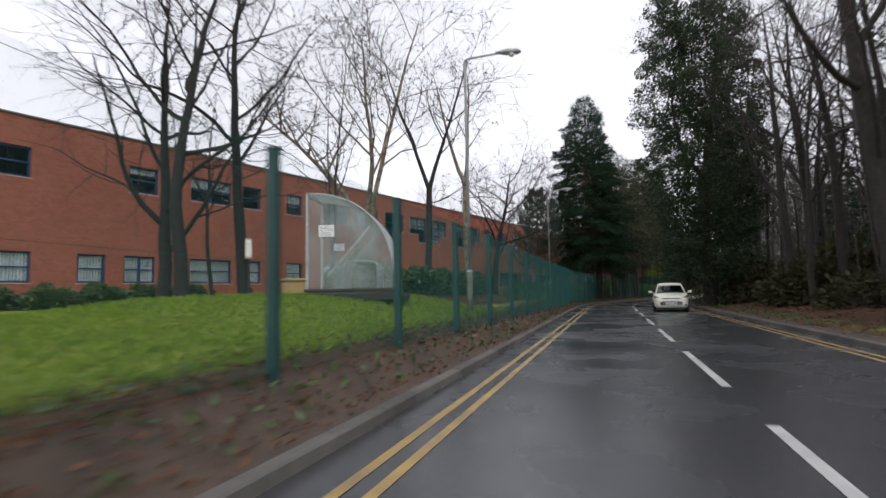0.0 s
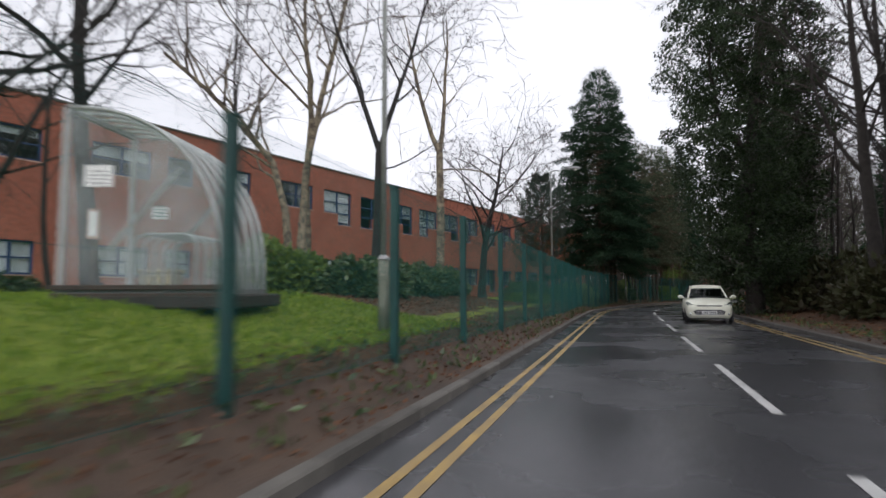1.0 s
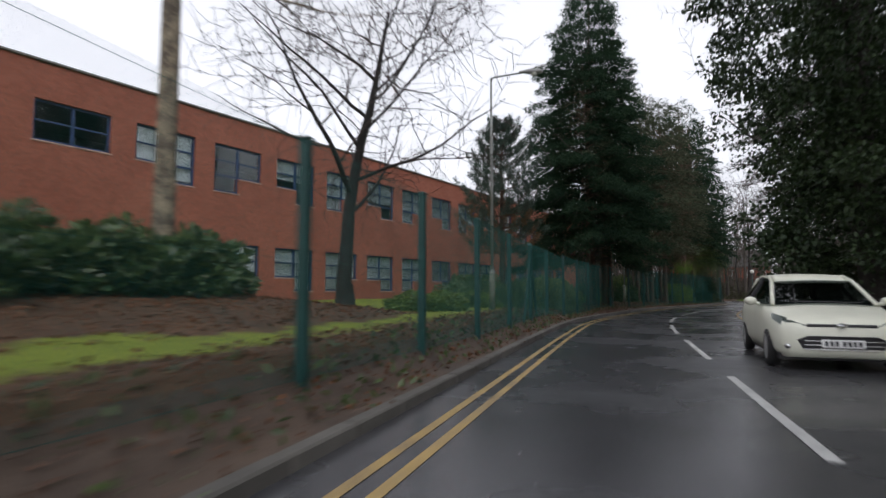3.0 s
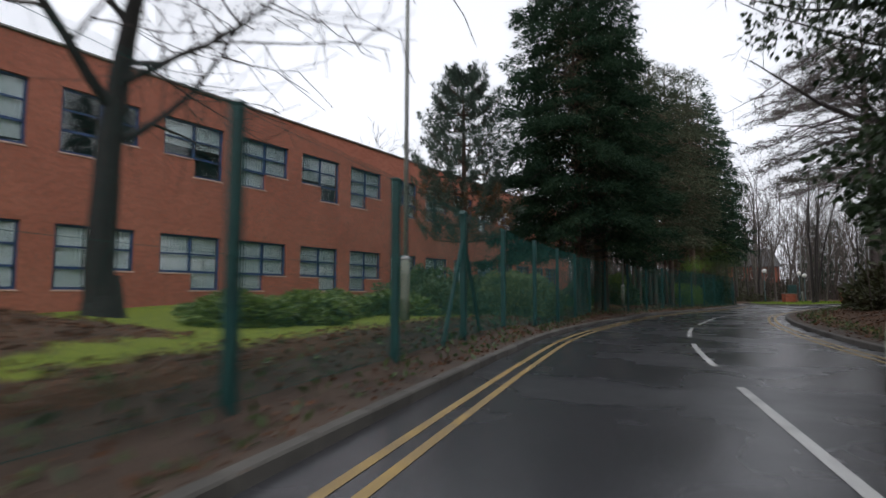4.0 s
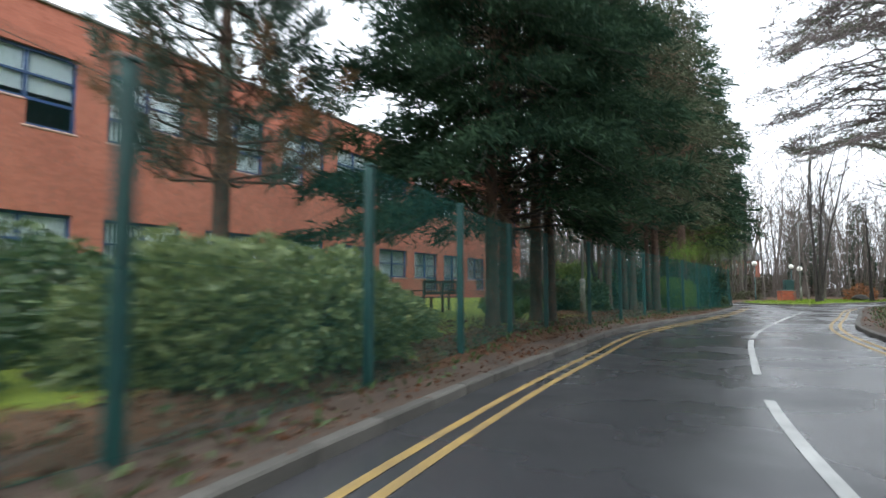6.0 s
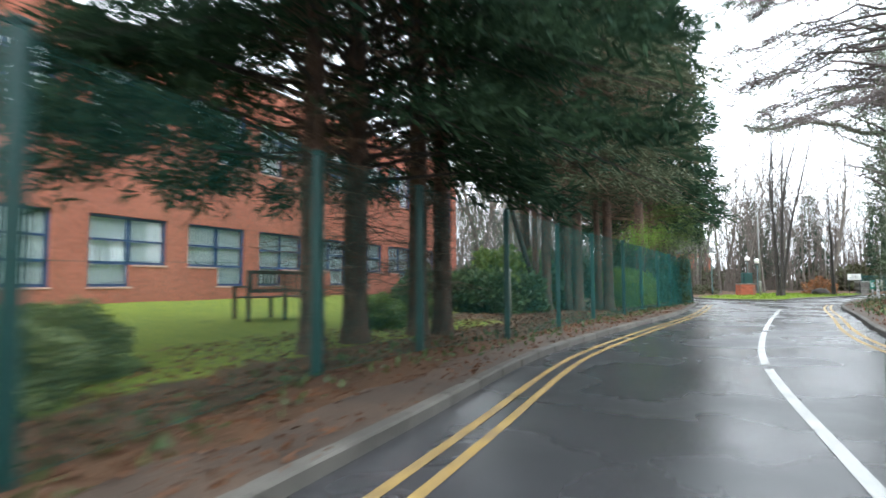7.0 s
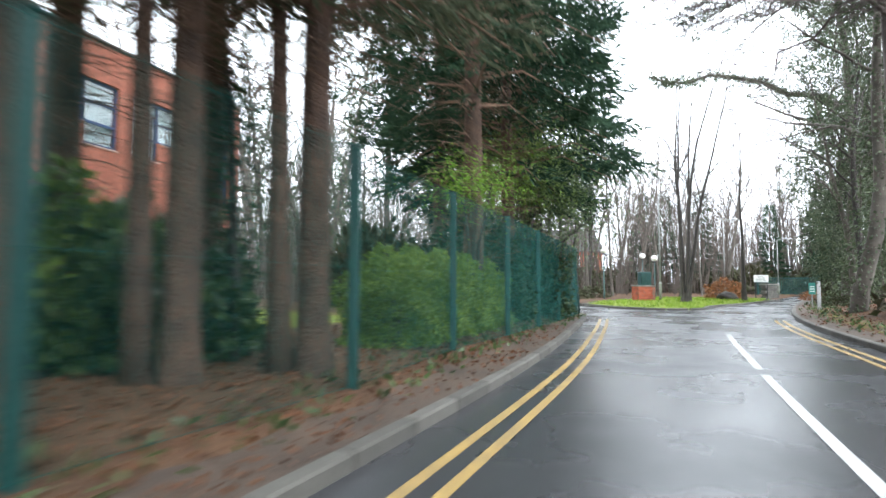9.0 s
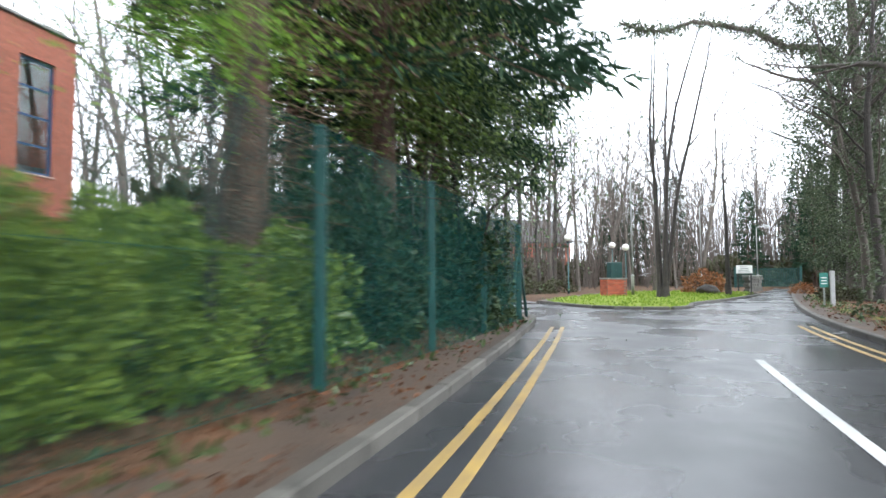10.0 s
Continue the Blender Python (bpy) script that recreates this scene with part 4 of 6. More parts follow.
def plant(name, label, category, meshes, x, y, spin=0, size=1.0, tall=1.0, group="", names=("trunk", "foliage", "bough"), z=None):
    z = gz(x, y) if z is None else z
    ob = thing(name, label, category, pose(x, y, z, 0, 0, spin) @ Matrix.Diagonal((size, size, size * tall, 1)), group)
    for nm, me in zip(names, meshes):
        p = part(nm, me, None, ob)
        if nm in ("foliage", "dead_needles", "crown", "leaves", "bough"):
            tagged(p, kind="stuff")
    return ob


CON_A = conifer_meshes(1, 19.6, 4.1, 2.3, density=20, per=12, leaf=0.042, top_power=0.52, skew=(-0.10, -0.20), low=0.9, trunk_r=0.165, copies=8, inner=0.34, boughs=M_BARK, deadtop=0.6, dead=50)
CON_B = conifer_meshes(2, 17.0, 3.0, 4.2, density=9, per=9, leaf=0.040, trunk_r=0.20, top_power=0.45, low=0.45, dead=40, deadtop=0.6, reach=1.4, copies=7, inner=0.35, boughs=M_DEADTWIG)
CON_C = conifer_meshes(3, 16.5, 3.2, 3.4, density=8, per=8, leaf=0.055, trunk_r=0.18, top_power=0.45, dead=30, deadtop=0.5, reach=1.9, inner=0.35, boughs=M_DEADTWIG)
CON_E = conifer_meshes(5, 15.6, 3.3, 3.6, density=10, per=9, leaf=0.042, trunk_r=0.15, twin=-0.30, top_power=0.42, low=0.6, skew=(0.0, -0.15), foliage=M_FLARECONIFER, dead=60, deadtop=0.55, deadlow=2.9, reach=1.25, copies=6, inner=0.4, boughs=M_DEADTWIG)
CON_F = conifer_meshes(7, 16.4, 3.4, 3.6, density=11, per=10, leaf=0.040, trunk_r=0.15, top_power=0.42, skew=(0.10, -0.22), low=0.7, boughs=M_DEADTWIG, dead=60, deadtop=0.6, reach=1.7, copies=8, inner=0.45)
CON_G = conifer_meshes(8, 15.0, 2.2, 5.5, density=7, per=8, leaf=0.038, trunk_r=0.15, top_power=0.45, low=0.5, foliage=M_FLARECONIFER, dead=36, deadtop=0.5, reach=1.2, copies=7, inner=0.4, boughs=M_DEADTWIG)
CON_LABEL = "tall dark conifer with a bare reddish lower trunk"
CON_KIND = (CON_A, CON_B, CON_C, CON_E, CON_F, CON_G)
for i, (x, y, k, s) in enumerate(((-1.85, 54.6, 0, 1.0), (-1.25, 56.0, 4, 1.0), (0.85, 64.1, 3, 0.95), (1.83, 64.9, 3, 1.0), (2.82, 65.6, 3, 1.0), (4.65, 70.9, 1, 1.0),
                                  (5.66, 74.0, 2, 0.98), (6.6, 77.6, 2, 1.0), (3.9, 76.2, 1, 1.04), (4.6, 78.4, 2, 1.04), (6.2, 79.6, 2, 0.95), (-0.90, 56.35, 5, 1.0), (-2.0, 53.45, 5, 0.95), (0.15, 65.7, 5, 1.15), (1.3, 66.6, 5, 1.1))):
    plant("conifer", CON_LABEL, "tree", CON_KIND[k], x, y, 0 if k in (0, 3, 4) else 47 * i, s, group="conifers")


def pine_meshes():
    """Open young pine: tiers of upswept limbs with tufts of needles."""
    rng, nr = random.Random(4), np.random.default_rng(4)
    g = Geo()
    H = 9.0
    g.tube([(0, 0, -0.2), (0.05, 0, 3), (0.0, 0.06, 6), (0, 0, H)], [0.17, 0.13, 0.08, 0.015], 9)
    cs, ow, brown, brown_ow = [], [], [], []
    z = 2.5
    while z < H - 0.2:
        f = (z - 1.6) / (H - 1.6)
        for k in range(6):
            a = k * 1.047 + z * 2.1 + rng.uniform(-0.2, 0.2)
            L = (2.9 * (1 - f) ** 0.55 * min(1, 0.55 + f) + 0.2) * rng.uniform(0.65, 1.1)
            d = Vector((math.cos(a), math.sin(a), 0))
            pts = [Vector((0, 0, z)), Vector((0, 0, z)) + d * L * 0.55 + Vector((0, 0, 0.05 * L)), Vector((0, 0, z)) + d * L + Vector((0, 0, 0.5 * L))]
            g.tube(pts, [0.032, 0.022, 0.01], 5, cap=False)
            tufts = [(1.0, 0), (0.8, 0.22), (0.8, -0.22), (0.6, 0.3), (0.6, -0.3), (0.42, 0.18)]
            for t, lat in tufts:
                q = pts[1].lerp(pts[2], (t - 0.5) * 2) if t > 0.5 else pts[0].lerp(pts[1], t * 2)
                q = q + Vector((-d.y, d.x, 0)) * lat * L * 0.8
                g.tube([pts[1], q], [0.012, 0.007], 3, cap=False)
                shoot = (d * 0.35 + Vector((0, 0, 0.4 + 0.8 * f))).normalized() * rng.uniform(0.3, 0.5)
                rust = z < 4.2 and rng.random() < 0.5
                for _ in range(95):
                    h = rng.random()
                    v = (Vector((rng.gauss(0, 1), rng.gauss(0, 1), rng.gauss(0, 0.6))).normalized() + shoot * (1.2 + 1.6 * h)).normalized()
                    (brown if rust else cs).append((q + shoot * (h - 0.3) + v * 0.04)[:])
                    (brown_ow if rust else ow).append(v[:])
        z += 0.62
    fol = leaf_mesh("foliage", cs, 0.024, M_PINE, nr, outward=np.array(ow) * 1.4, aspect=9.0)
    dry = leaf_mesh("dead_needles", brown, 0.019, M_RUSTNEEDLE, nr, outward=np.array(brown_ow) * 1.4, aspect=10.0)
    return g.mesh("trunk", M_REDBARK, True), fol, dry


PINE = pine_meshes()
plant("pine_tree", "young open pine with upswept blue-green needle tufts", "tree", PINE, -6.05, 49.0, 0, 1.04, names=("trunk", "foliage", "dead_needles"))


# ---- shrubs and hedges ----
def bush_meshes(seed, rx, ry, h, leaf, count, material, box=0.0, stem=M_TWIG):
    """Stems and a lumpy shell of leaves. box: how square a clipped bush stands."""
    nr = np.random.default_rng(seed)
    v = nr.normal(size=(count, 3))
    v[:, 2] = np.abs(v[:, 2])
    v /= np.linalg.norm(v, axis=1)[:, None]
    if box:
        m = np.max(np.abs(v), axis=1)[:, None]
        v = v * (1 - box) + v / m * box
    lump = 1 + 0.14 * np.sin(v[:, 0] * 7 + seed) * np.sin(v[:, 1] * 6 + 1) + 0.12 * np.sin(v[:, 2] * 9 + v[:, 0] * 4)
    r = lump * (1 - nr.random(count) ** 2 * 0.45)
    c = v * r[:, None] * np.array([rx, ry, h])
    c[:, 2] = np.maximum(c[:, 2], 0.02)
    fol = leaf_mesh("leaves", c, leaf, material, nr, outward=v * 0.9 + np.array([0, 0, -0.1]), aspect=1.7)
    g = Geo()
    rng = random.Random(seed)
    for _ in range(14):
        a, q = rng.uniform(0, 6.28), rng.uniform(0.3, 0.85)
        e = Vector((math.cos(a) * rx * q, math.sin(a) * ry * q, h * rng.uniform(0.5, 0.9)))
        g.tube([(e.x * 0.15, e.y * 0.15, -0.05), (e.x * 0.5, e.y * 0.5, e.z * 0.6), e[:]], [0.02, 0.014, 0.006], 4, cap=False)
    return g.mesh("stems", stem), fol


LAUREL = bush_meshes(21, 1.5, 1.2, 1.3, 0.11, 4200, M_LAUREL)
HEDGE = bush_meshes(22, 1.1, 0.85, 1.0, 0.10, 3200, M_SHRUB)
ROUND = bush_meshes(23, 0.9, 0.9, 1.0, 0.06, 4200, M_SHRUB, box=0.25)
TALL = bush_meshes(24, 1.3, 1.0, 1.9, 0.10, 5200, M_LAUREL, box=0.35)
WILD = bush_meshes(25, 1.5, 1.5, 1.4, 0.15, 850, M_BRAMBLE)


def shrub(kind, label, x, y, spin=0, size=1.0, tall=1.0, group="shrubs", name="shrub"):
    plant(name, label, "shrub", kind, x, y, spin, size, tall, group, ("stem", "leaves"))


L_LAUREL, L_HEDGE = "bright glossy laurel bush on the lawn", "dark evergreen hedge shrub in leaf litter"
shrub(LAUREL, L_LAUREL, -9.2, 19.6, 10)
for i in range(9):
    shrub(HEDGE, L_HEDGE, -7.15 + 0.25 * math.sin(i * 2.1), 20.3 + i * 1.12, i * 40, 0.95, 0.92)
for i in range(6):
    shrub(LAUREL, "bright green low shrub behind the fence", -5.3 + 0.4 * math.sin(i * 1.7), 34.6 + i * 1.15, i * 57, 0.55, 0.60)
for x, y, s, t in ((-4.6, 41.4, 0.75, 0.95), (-5.6, 42.6, 0.85, 1.0), (-4.4, 43.2, 0.8, 1.05), (-6.2, 45.0, 1.3, 0.95), (-4.6, 46.6, 1.15, 1.0), (-7.6, 47.4, 1.3, 0.9), (-3.9, 45.2, 0.9, 1.1)):
    shrub(ROUND, "clipped rounded evergreen bush behind the fence", x, y, x * 40, s, t)
LOOSE = bush_meshes(30, 1.45, 1.2, 1.35, 0.066, 8500, M_LOOSE)
for x, y, s in ((-3.5, 45.4, 0.90), (-3.35, 47.2, 0.98), (-3.5, 48.7, 0.80), (-3.1, 50.0, 0.52), (-3.4, 51.2, 0.45)):
    shrub(LOOSE, "loose soft-green shrub close behind the fence", x, y, y * 30, s, 1.0)
for x, y, s in ((-2.2, 62.4, 0.85), (-1.4, 62.8, 0.9), (-0.7, 62.5, 0.9), (0.0, 63.7, 0.95), (-2.9, 63.6, 0.9)):
    shrub(HEDGE, "dark evergreen shrub beside the brick building", x, y, y * 33, s, 1.12)
for x, y in ((-2.6, 58.3), (-2.3, 57.1), (-1.9, 59.6), (-3.2, 60.2)):
    shrub(LAUREL, "low bright green shrub beside the lawn", x, y, y * 40, 0.38, 0.8)
for x, y, s in ((4.5, 72.2, 0.74),):
    shrub(TALL, "tall clipped laurel hedge behind the fence", x, y, 68, 0.82, s, name="hedge")
CLIPPED = bush_meshes(29, 0.95, 0.85, 1.42, 0.046, 14000, M_HEDGE, box=0.6)
for x, y, s in ((3.40, 68.1, 0.74), (3.72, 69.0, 0.76), (4.15, 70.0, 0.76), (4.55, 71.1, 0.76)):
    shrub(CLIPPED, "bright green clipped hedge behind the fence", x, y, 65, s, 1.10, name="hedge")
for x, y in ((-15.2, 17.0), (-16.2, 16.1), (-17.2, 15.1), (-18.2, 14.0), (-19.2, 12.8), (-20.2, 11.6)):
    shrub(HEDGE, "low dark evergreen shrub in front of the brick building", x, y, x * 40, 0.9, 0.8)


for x, y, q in ((0.3, 65.7, 1.15), (0.75, 66.5, 1.2), (-0.5, 66.7, 1.2)):
    shrub(HEDGE, "dark evergreen shrub beside the brick building", x, y, y * 50, q, 1.15)
for x, y in ((-0.6, 63.9), (0.1, 65.6)):
    shrub(TALL, "tall clipped laurel hedge behind the fence", x, y, 68, 0.85, 1.0, name="hedge")


HOLLY = bush_meshes(28, 1.1, 1.0, 2.3, 0.085, 4200, M_IVY, box=0.2)
for x, y, s in ((4.5, 73.2, 0.9), (5.2, 74.6, 1.0), (5.9, 75.9, 1.05), (6.5, 77.0, 1.05), (7.2, 78.4, 0.95), (4.4, 77.0, 1.0), (5.6, 78.6, 1.0), (5.3, 73.3, 0.8)):
    shrub(HOLLY, "dark evergreen thicket under the conifers", x, y, y * 77, s, 1.0, name="thicket")


def sprays(name, label, category, x, y, z, r, count, leaf, material, seed):
    """A leafy bough on its own limb."""
    nr = np.random.default_rng(seed)
    c = nr.normal(size=(count, 3)) * np.array(r) * 0.5
    ob = thing(name, label, category, pose(x, y, gz(x, y)))
    g = Geo()
    zz = z - gz(x, y)
    for k in range(6):
        e = nr.normal(size=3) * np.array(r) * 0.5
        g.tube([(0, 0, -0.1), (e[0] * 0.3, e[1] * 0.3, zz * 0.6), (e[0], e[1], zz + e[2])], [0.035, 0.022, 0.007], 5, cap=False)
    part("stem", g, M_BARK, ob)
    fol = leaf_mesh("leaves", c + np.array([0, 0, zz]), leaf, material, nr, droop=0.3)
    tagged(part("leaves", fol, None, ob), kind="stuff")


sprays("young_tree", "young evergreen with bright fresh leaves behind the fence", "tree", 6.15, 74.4, 4.1, (1.6, 1.6, 1.4), 10000, 0.036, M_LAUREL, 31)
sprays("yew_tree", "fresh green yew spreading over the fence corner", "tree", 7.05, 76.5, 3.9, (2.0, 2.0, 2.4), 21000, 0.038, M_SHRUB, 32)
sprays("young_tree", "young tree with fresh yellow-green leaves under the conifers", "tree", 4.62, 70.1, 3.0, (1.0, 0.7, 0.6), 2400, 0.029, M_LIME, 33)
lean = thing("leaning_tree", "slender dark trunk leaning among the shrubs", "tree", pose(0.62, 64.7, gz(0.62, 64.7)))
g = Geo()
g.tube([(0.05, 0.15, -0.2), (0, 0, 0.1), (-0.3, -0.7, 1.3), (-0.75, -1.7, 3.0), (-1.1, -2.6, 4.6), (-1.3, -3.2, 6.6), (-1.35, -3.4, 8.5)], [0.13, 0.10, 0.085, 0.075, 0.06, 0.045, 0.015], 8)
part("trunk", g, M_BARK, lean)
g = Geo()
rng_l = random.Random(34)
for k in range(40):
    p = Vector((-0.9, -2.1, 3.6)).lerp(Vector((-1.35, -3.4, 8.3)), rng_l.random())
    e = p + Vector((rng_l.gauss(0, 0.6), rng_l.gauss(0, 0.6), rng_l.uniform(0.1, 0.9)))
    g.tube([p, p.lerp(e, 0.5) + Vector((0, 0, -0.05)), e], [0.012, 0.008, 0.004], 3, cap=False)
tagged(part("crown", g, M_TWIG, lean), kind="stuff")


# ---- woodland ----
def wood_tree(seed, H, r, spec, bark=None, twig=None):
    rng = random.Random(seed)
    sp = dict(SPEC)
    sp.update(kids=(16, 6, 3, 0), depth=3, first=(0.3, 0.2, 0.2, 0.1), short=(0.28, 0.46), seg=(1.4, 1.0, 0.8, 0.8), taper=(0.05, 0.2, 0.4, 0.6), thin=(0.28, 0.5), least=2)
    sp.update(spec)
    out = [[], [], [], []]
    grow(rng, Vector((0, 0, -0.2)), Vector((rng.uniform(-0.06, 0.06), rng.uniform(-0.06, 0.06), 1)), H, r, 0, out, sp)
    out[0].append(([Vector((0, 0, -0.25)), Vector((0, 0, 0.15)), Vector((0, 0, 0.7))], [r * 1.55, r * 1.2, r * 0.95]))
    return limbs_mesh("trunk", out[0] + out[1], bark or M_BARK, 6), limbs_mesh("crown", out[2] + out[3], twig or M_TWIG, 3)


WOODS = [wood_tree(41, 15, 0.20, dict(minr=0.013)), wood_tree(42, 17, 0.24, dict(angle=(22, 48))), wood_tree(43, 13, 0.14, dict(kids=(13, 5, 3, 0))),
         wood_tree(44, 16, 0.28, dict(first=(0.3, 0.2, 0.2, 0.1), kids=(16, 7, 3, 0), short=(0.34, 0.52)))]


def ivy_tree(seed, H, r, girth, reach, count, spread=(0.30, 0.46), clumps=0, wide=3.2, leaf=0.125, ivy=None, bark=None):
    """Trunk and limbs sleeved in ivy."""
    rng, nr = random.Random(seed), np.random.default_rng(seed)
    out = [[], [], [], []]
    sp = dict(SPEC)
    sp.update(kids=(11, 6, 4, 2), first=(0.3, 0.2, 0.2, 0.1), short=spread, seg=(1.0, 0.7, 0.6, 0.5), angle=(35, 72))
    grow(rng, Vector((0, 0, -0.2)), Vector((0, 0, 1)), H, r, 0, out, sp)
    cs, ow = [], []
    trunk = out[0][0][0]
    for _ in range(count):
        f = nr.random() ** 1.1
        i = min(int(f * 0.9 * (len(trunk) - 1)), len(trunk) - 2)
        p = trunk[i].lerp(trunk[i + 1], nr.random())
        a = nr.uniform(0, 6.283)
        w = girth * (0.55 + 0.45 * math.sin(f * 9 + a * 2)) * (1 - 0.3 * f) * nr.uniform(0.6, 1.1) + r
        cs.append((p.x + math.cos(a) * w, p.y + math.sin(a) * w, p.z + nr.normal() * 0.2))
        ow.append((math.cos(a), math.sin(a), -0.5))
    for pts, radii in out[1]:
        m = int(count / 16)
        for _ in range(m):
            f = nr.random() * reach
            i = min(int(f * (len(pts) - 1)), len(pts) - 2)
            p = pts[i].lerp(pts[i + 1], nr.random())
            v = nr.normal(size=3)
            v /= np.linalg.norm(v)
            w = girth * 0.75 * nr.uniform(0.2, 1.0) * (1.1 - f)
            cs.append((p.x + v[0] * w, p.y + v[1] * w, p.z + v[2] * w))
            ow.append((v[0], v[1], v[2] - 0.5))
    c, o = np.repeat(np.array(cs), 2, axis=0), np.repeat(np.array(ow), 2, axis=0)
    c = c + nr.normal(size=c.shape) * 0.13
    for k in range(clumps):
        z = H * (0.07 + 0.81 * (k + nr.random()) / clumps)
        a = k * 2.399 + nr.uniform(-0.4, 0.4)
        q = wide * (0.55 + 0.45 * math.sin(math.pi * min(1, z / H * 1.05))) * math.sqrt(nr.uniform(0.08, 1.0))
        m, w = 320, nr.uniform(0.4, 0.8)
        v = nr.normal(size=(m, 3))
        v /= np.linalg.norm(v, axis=1)[:, None]
        rr = w * (1 - nr.random(m) ** 2 * 0.6)
        c = np.concatenate([c, np.array([math.cos(a) * q, math.sin(a) * q, z]) + v * rr[:, None] * np.array([1, 1, 0.8])])
        o = np.concatenate([o, v * 0.8 + np.array([0, 0, -0.4])])
    fol = leaf_mesh("leaves", c, leaf, ivy or M_IVY, nr, outward=o, aspect=1.4)
    return limbs_mesh("trunk", out[0] + out[1], bark or M_BARK, 7), limbs_mesh("crown", out[2] + out[3], M_TWIG, 3), fol


IVY_BIG = ivy_tree(51, 22, 0.42, 2.2, 1.0, 5600, (0.36, 0.52))
IVY_OLD = ivy_tree(54, 21, 0.42, 1.6, 1.0, 4200, (0.32, 0.46), clumps=340, wide=3.6, leaf=0.085)
IVY_MID = ivy_tree(52, 16, 0.30, 1.0, 0.7, 2200)
IVY_SLIM = ivy_tree(53, 15, 0.22, 0.6, 0.3, 1100)
IVY_HAZED = ivy_tree(55, 16, 0.30, 0.8, 0.55, 1500, leaf=0.10, ivy=M_HAZEIVY, bark=M_HAZEBARK)
IVY_THIN_HAZED = ivy_tree(56, 15, 0.22, 0.45, 0.3, 900, leaf=0.09, ivy=M_HAZEIVY, bark=M_HAZEBARK)
NM = ("trunk", "crown", "leaves")
IVY_STEM = ivy_tree(59, 9.5, 0.075, 0.13, 0.35, 900, leaf=0.062)
plant("ivy_tree", "slender stem wrapped in dark ivy among the conifers", "tree", IVY_STEM, 1.85, 66.1, 40, 1.0, group="ivy trees", names=NM)
IVY_COLUMN = ivy_tree(57, 17, 0.36, 1.2, 1.0, 3400, clumps=150, wide=2.4, leaf=0.062, ivy=M_HAZEIVY, bark=M_HAZEBARK)
column = plant("ivy_tree", "broad grey-green ivy column with one long limb over the road", "tree", IVY_COLUMN, 25.6, 90.0, 0, 1.2, group="ivy trees", names=NM)


def ivy_limb(tree, way):
    """A long crooked limb ragged with ivy, in the tree's own metres."""
    rng, nr, g, cs = random.Random(58), np.random.default_rng(58), Geo(), []
    way = [Vector(p) for p in way]
    g.tube(way, [0.15 * (1 - 0.85 * k / len(way)) for k in range(len(way))], 8, cap=False)
    for _ in range(420):
        f = rng.uniform(0.4, len(way) - 1.01)
        p = way[int(f)].lerp(way[int(f) + 1], f % 1)
        e = p + Vector((rng.gauss(0, 0.32), rng.gauss(0, 0.32), rng.gauss(-0.05, 0.22)))
        g.tube([p, e], [0.013, 0.005], 3, cap=False)
        for _ in range(8):
            cs.append((p.lerp(e, rng.random()) + Vector((rng.gauss(0, 0.12), rng.gauss(0, 0.12), rng.gauss(0, 0.09))))[:])
    part("limb", g, M_HAZEBARK, tree)
    tagged(part("leaves", leaf_mesh("leaves", cs, 0.06, M_HAZEIVY, nr), None, tree), kind="stuff")


ivy_limb(column, ((0, 0, 8.9), (-1.2, -0.1, 9.5), (-2.3, 0.1, 9.6), (-3.6, -0.1, 10.1), (-4.8, 0.1, 10.4), (-6.0, -0.2, 10.4), (-7.0, 0, 10.1), (-8.0, -0.2, 10.05), (-8.7, 0, 10.4)))
for x, y, a, q in ((10.2, 14.5, 230, 0.85),):
    plant("ivy_tree", "very tall tree smothered in dark ivy beside the road", "tree", IVY_BIG, x, y, a, q, group="ivy trees", names=("trunk", "crown", "leaves"))
L_IVY = "tall bare tree sleeved in dark ivy at the woodland edge"
plant("ivy_tree", "very tall tree smothered in dark ivy beside the road", "tree", IVY_OLD, 5.75, 37.0, 30, 1.05, group="ivy trees", names=NM)
for i, (x, y, k, s) in enumerate(((8.2, 43.5, 1, 1.0), (10.4, 50.0, 2, 1.05), (9.0, 19.5, 2, 1.0), (12.6, 22.0, 1, 1.1), (18.4, 79.6, 1, 0.95), (14.2, 66.0, 2, 1.0),
                                  (12.4, 16.5, 1, 1.1), (14.6, 26.5, 1, 1.1), (-4.5, 93.0, 2, 1.0), (-8.5, 97.5, 2, 1.1), (-6.5, 101.0, 2, 1.0), (-12.5, 103.0, 2, 1.1), (-1.5, 95.5, 2, 0.9), (24.2, 87.6, 2, 0.8), (27.5, 92.0, 1, 0.9), (14.5, 30.0, 1, 1.0), (-2.2, 89.0, 2, 1.0), (-10.0, 93.5, 2, 1.0), (-3.0, 100.0, 2, 1.0), (3.0, 104.0, 2, 1.0), (7.5, 100.5, 2, 0.95))):
    # beyond y = 60 the ivy and bark colours carry the haze
    plant("ivy_tree", L_IVY, "tree", ((IVY_MID, IVY_MID, IVY_SLIM) if y < 60 else (IVY_HAZED, IVY_HAZED, IVY_THIN_HAZED))[k], x, y, 71 * i, s, group="ivy trees", names=NM)
OAK = wood_tree(61, 17, 0.42, dict(first=(0.22, 0.2, 0.2, 0.1), kids=(13, 8, 6, 3), short=(0.30, 0.44), angle=(45, 75)))
for x, y, a in ((7.3, 17.2, 200), (9.6, 49.0, 150)):
    plant("oak_tree", "stout bare oak with low limbs over the road", "tree", OAK, x, y, a, names=("trunk", "crown"))

L_WOOD = "bare winter woodland tree with dark wet bark"


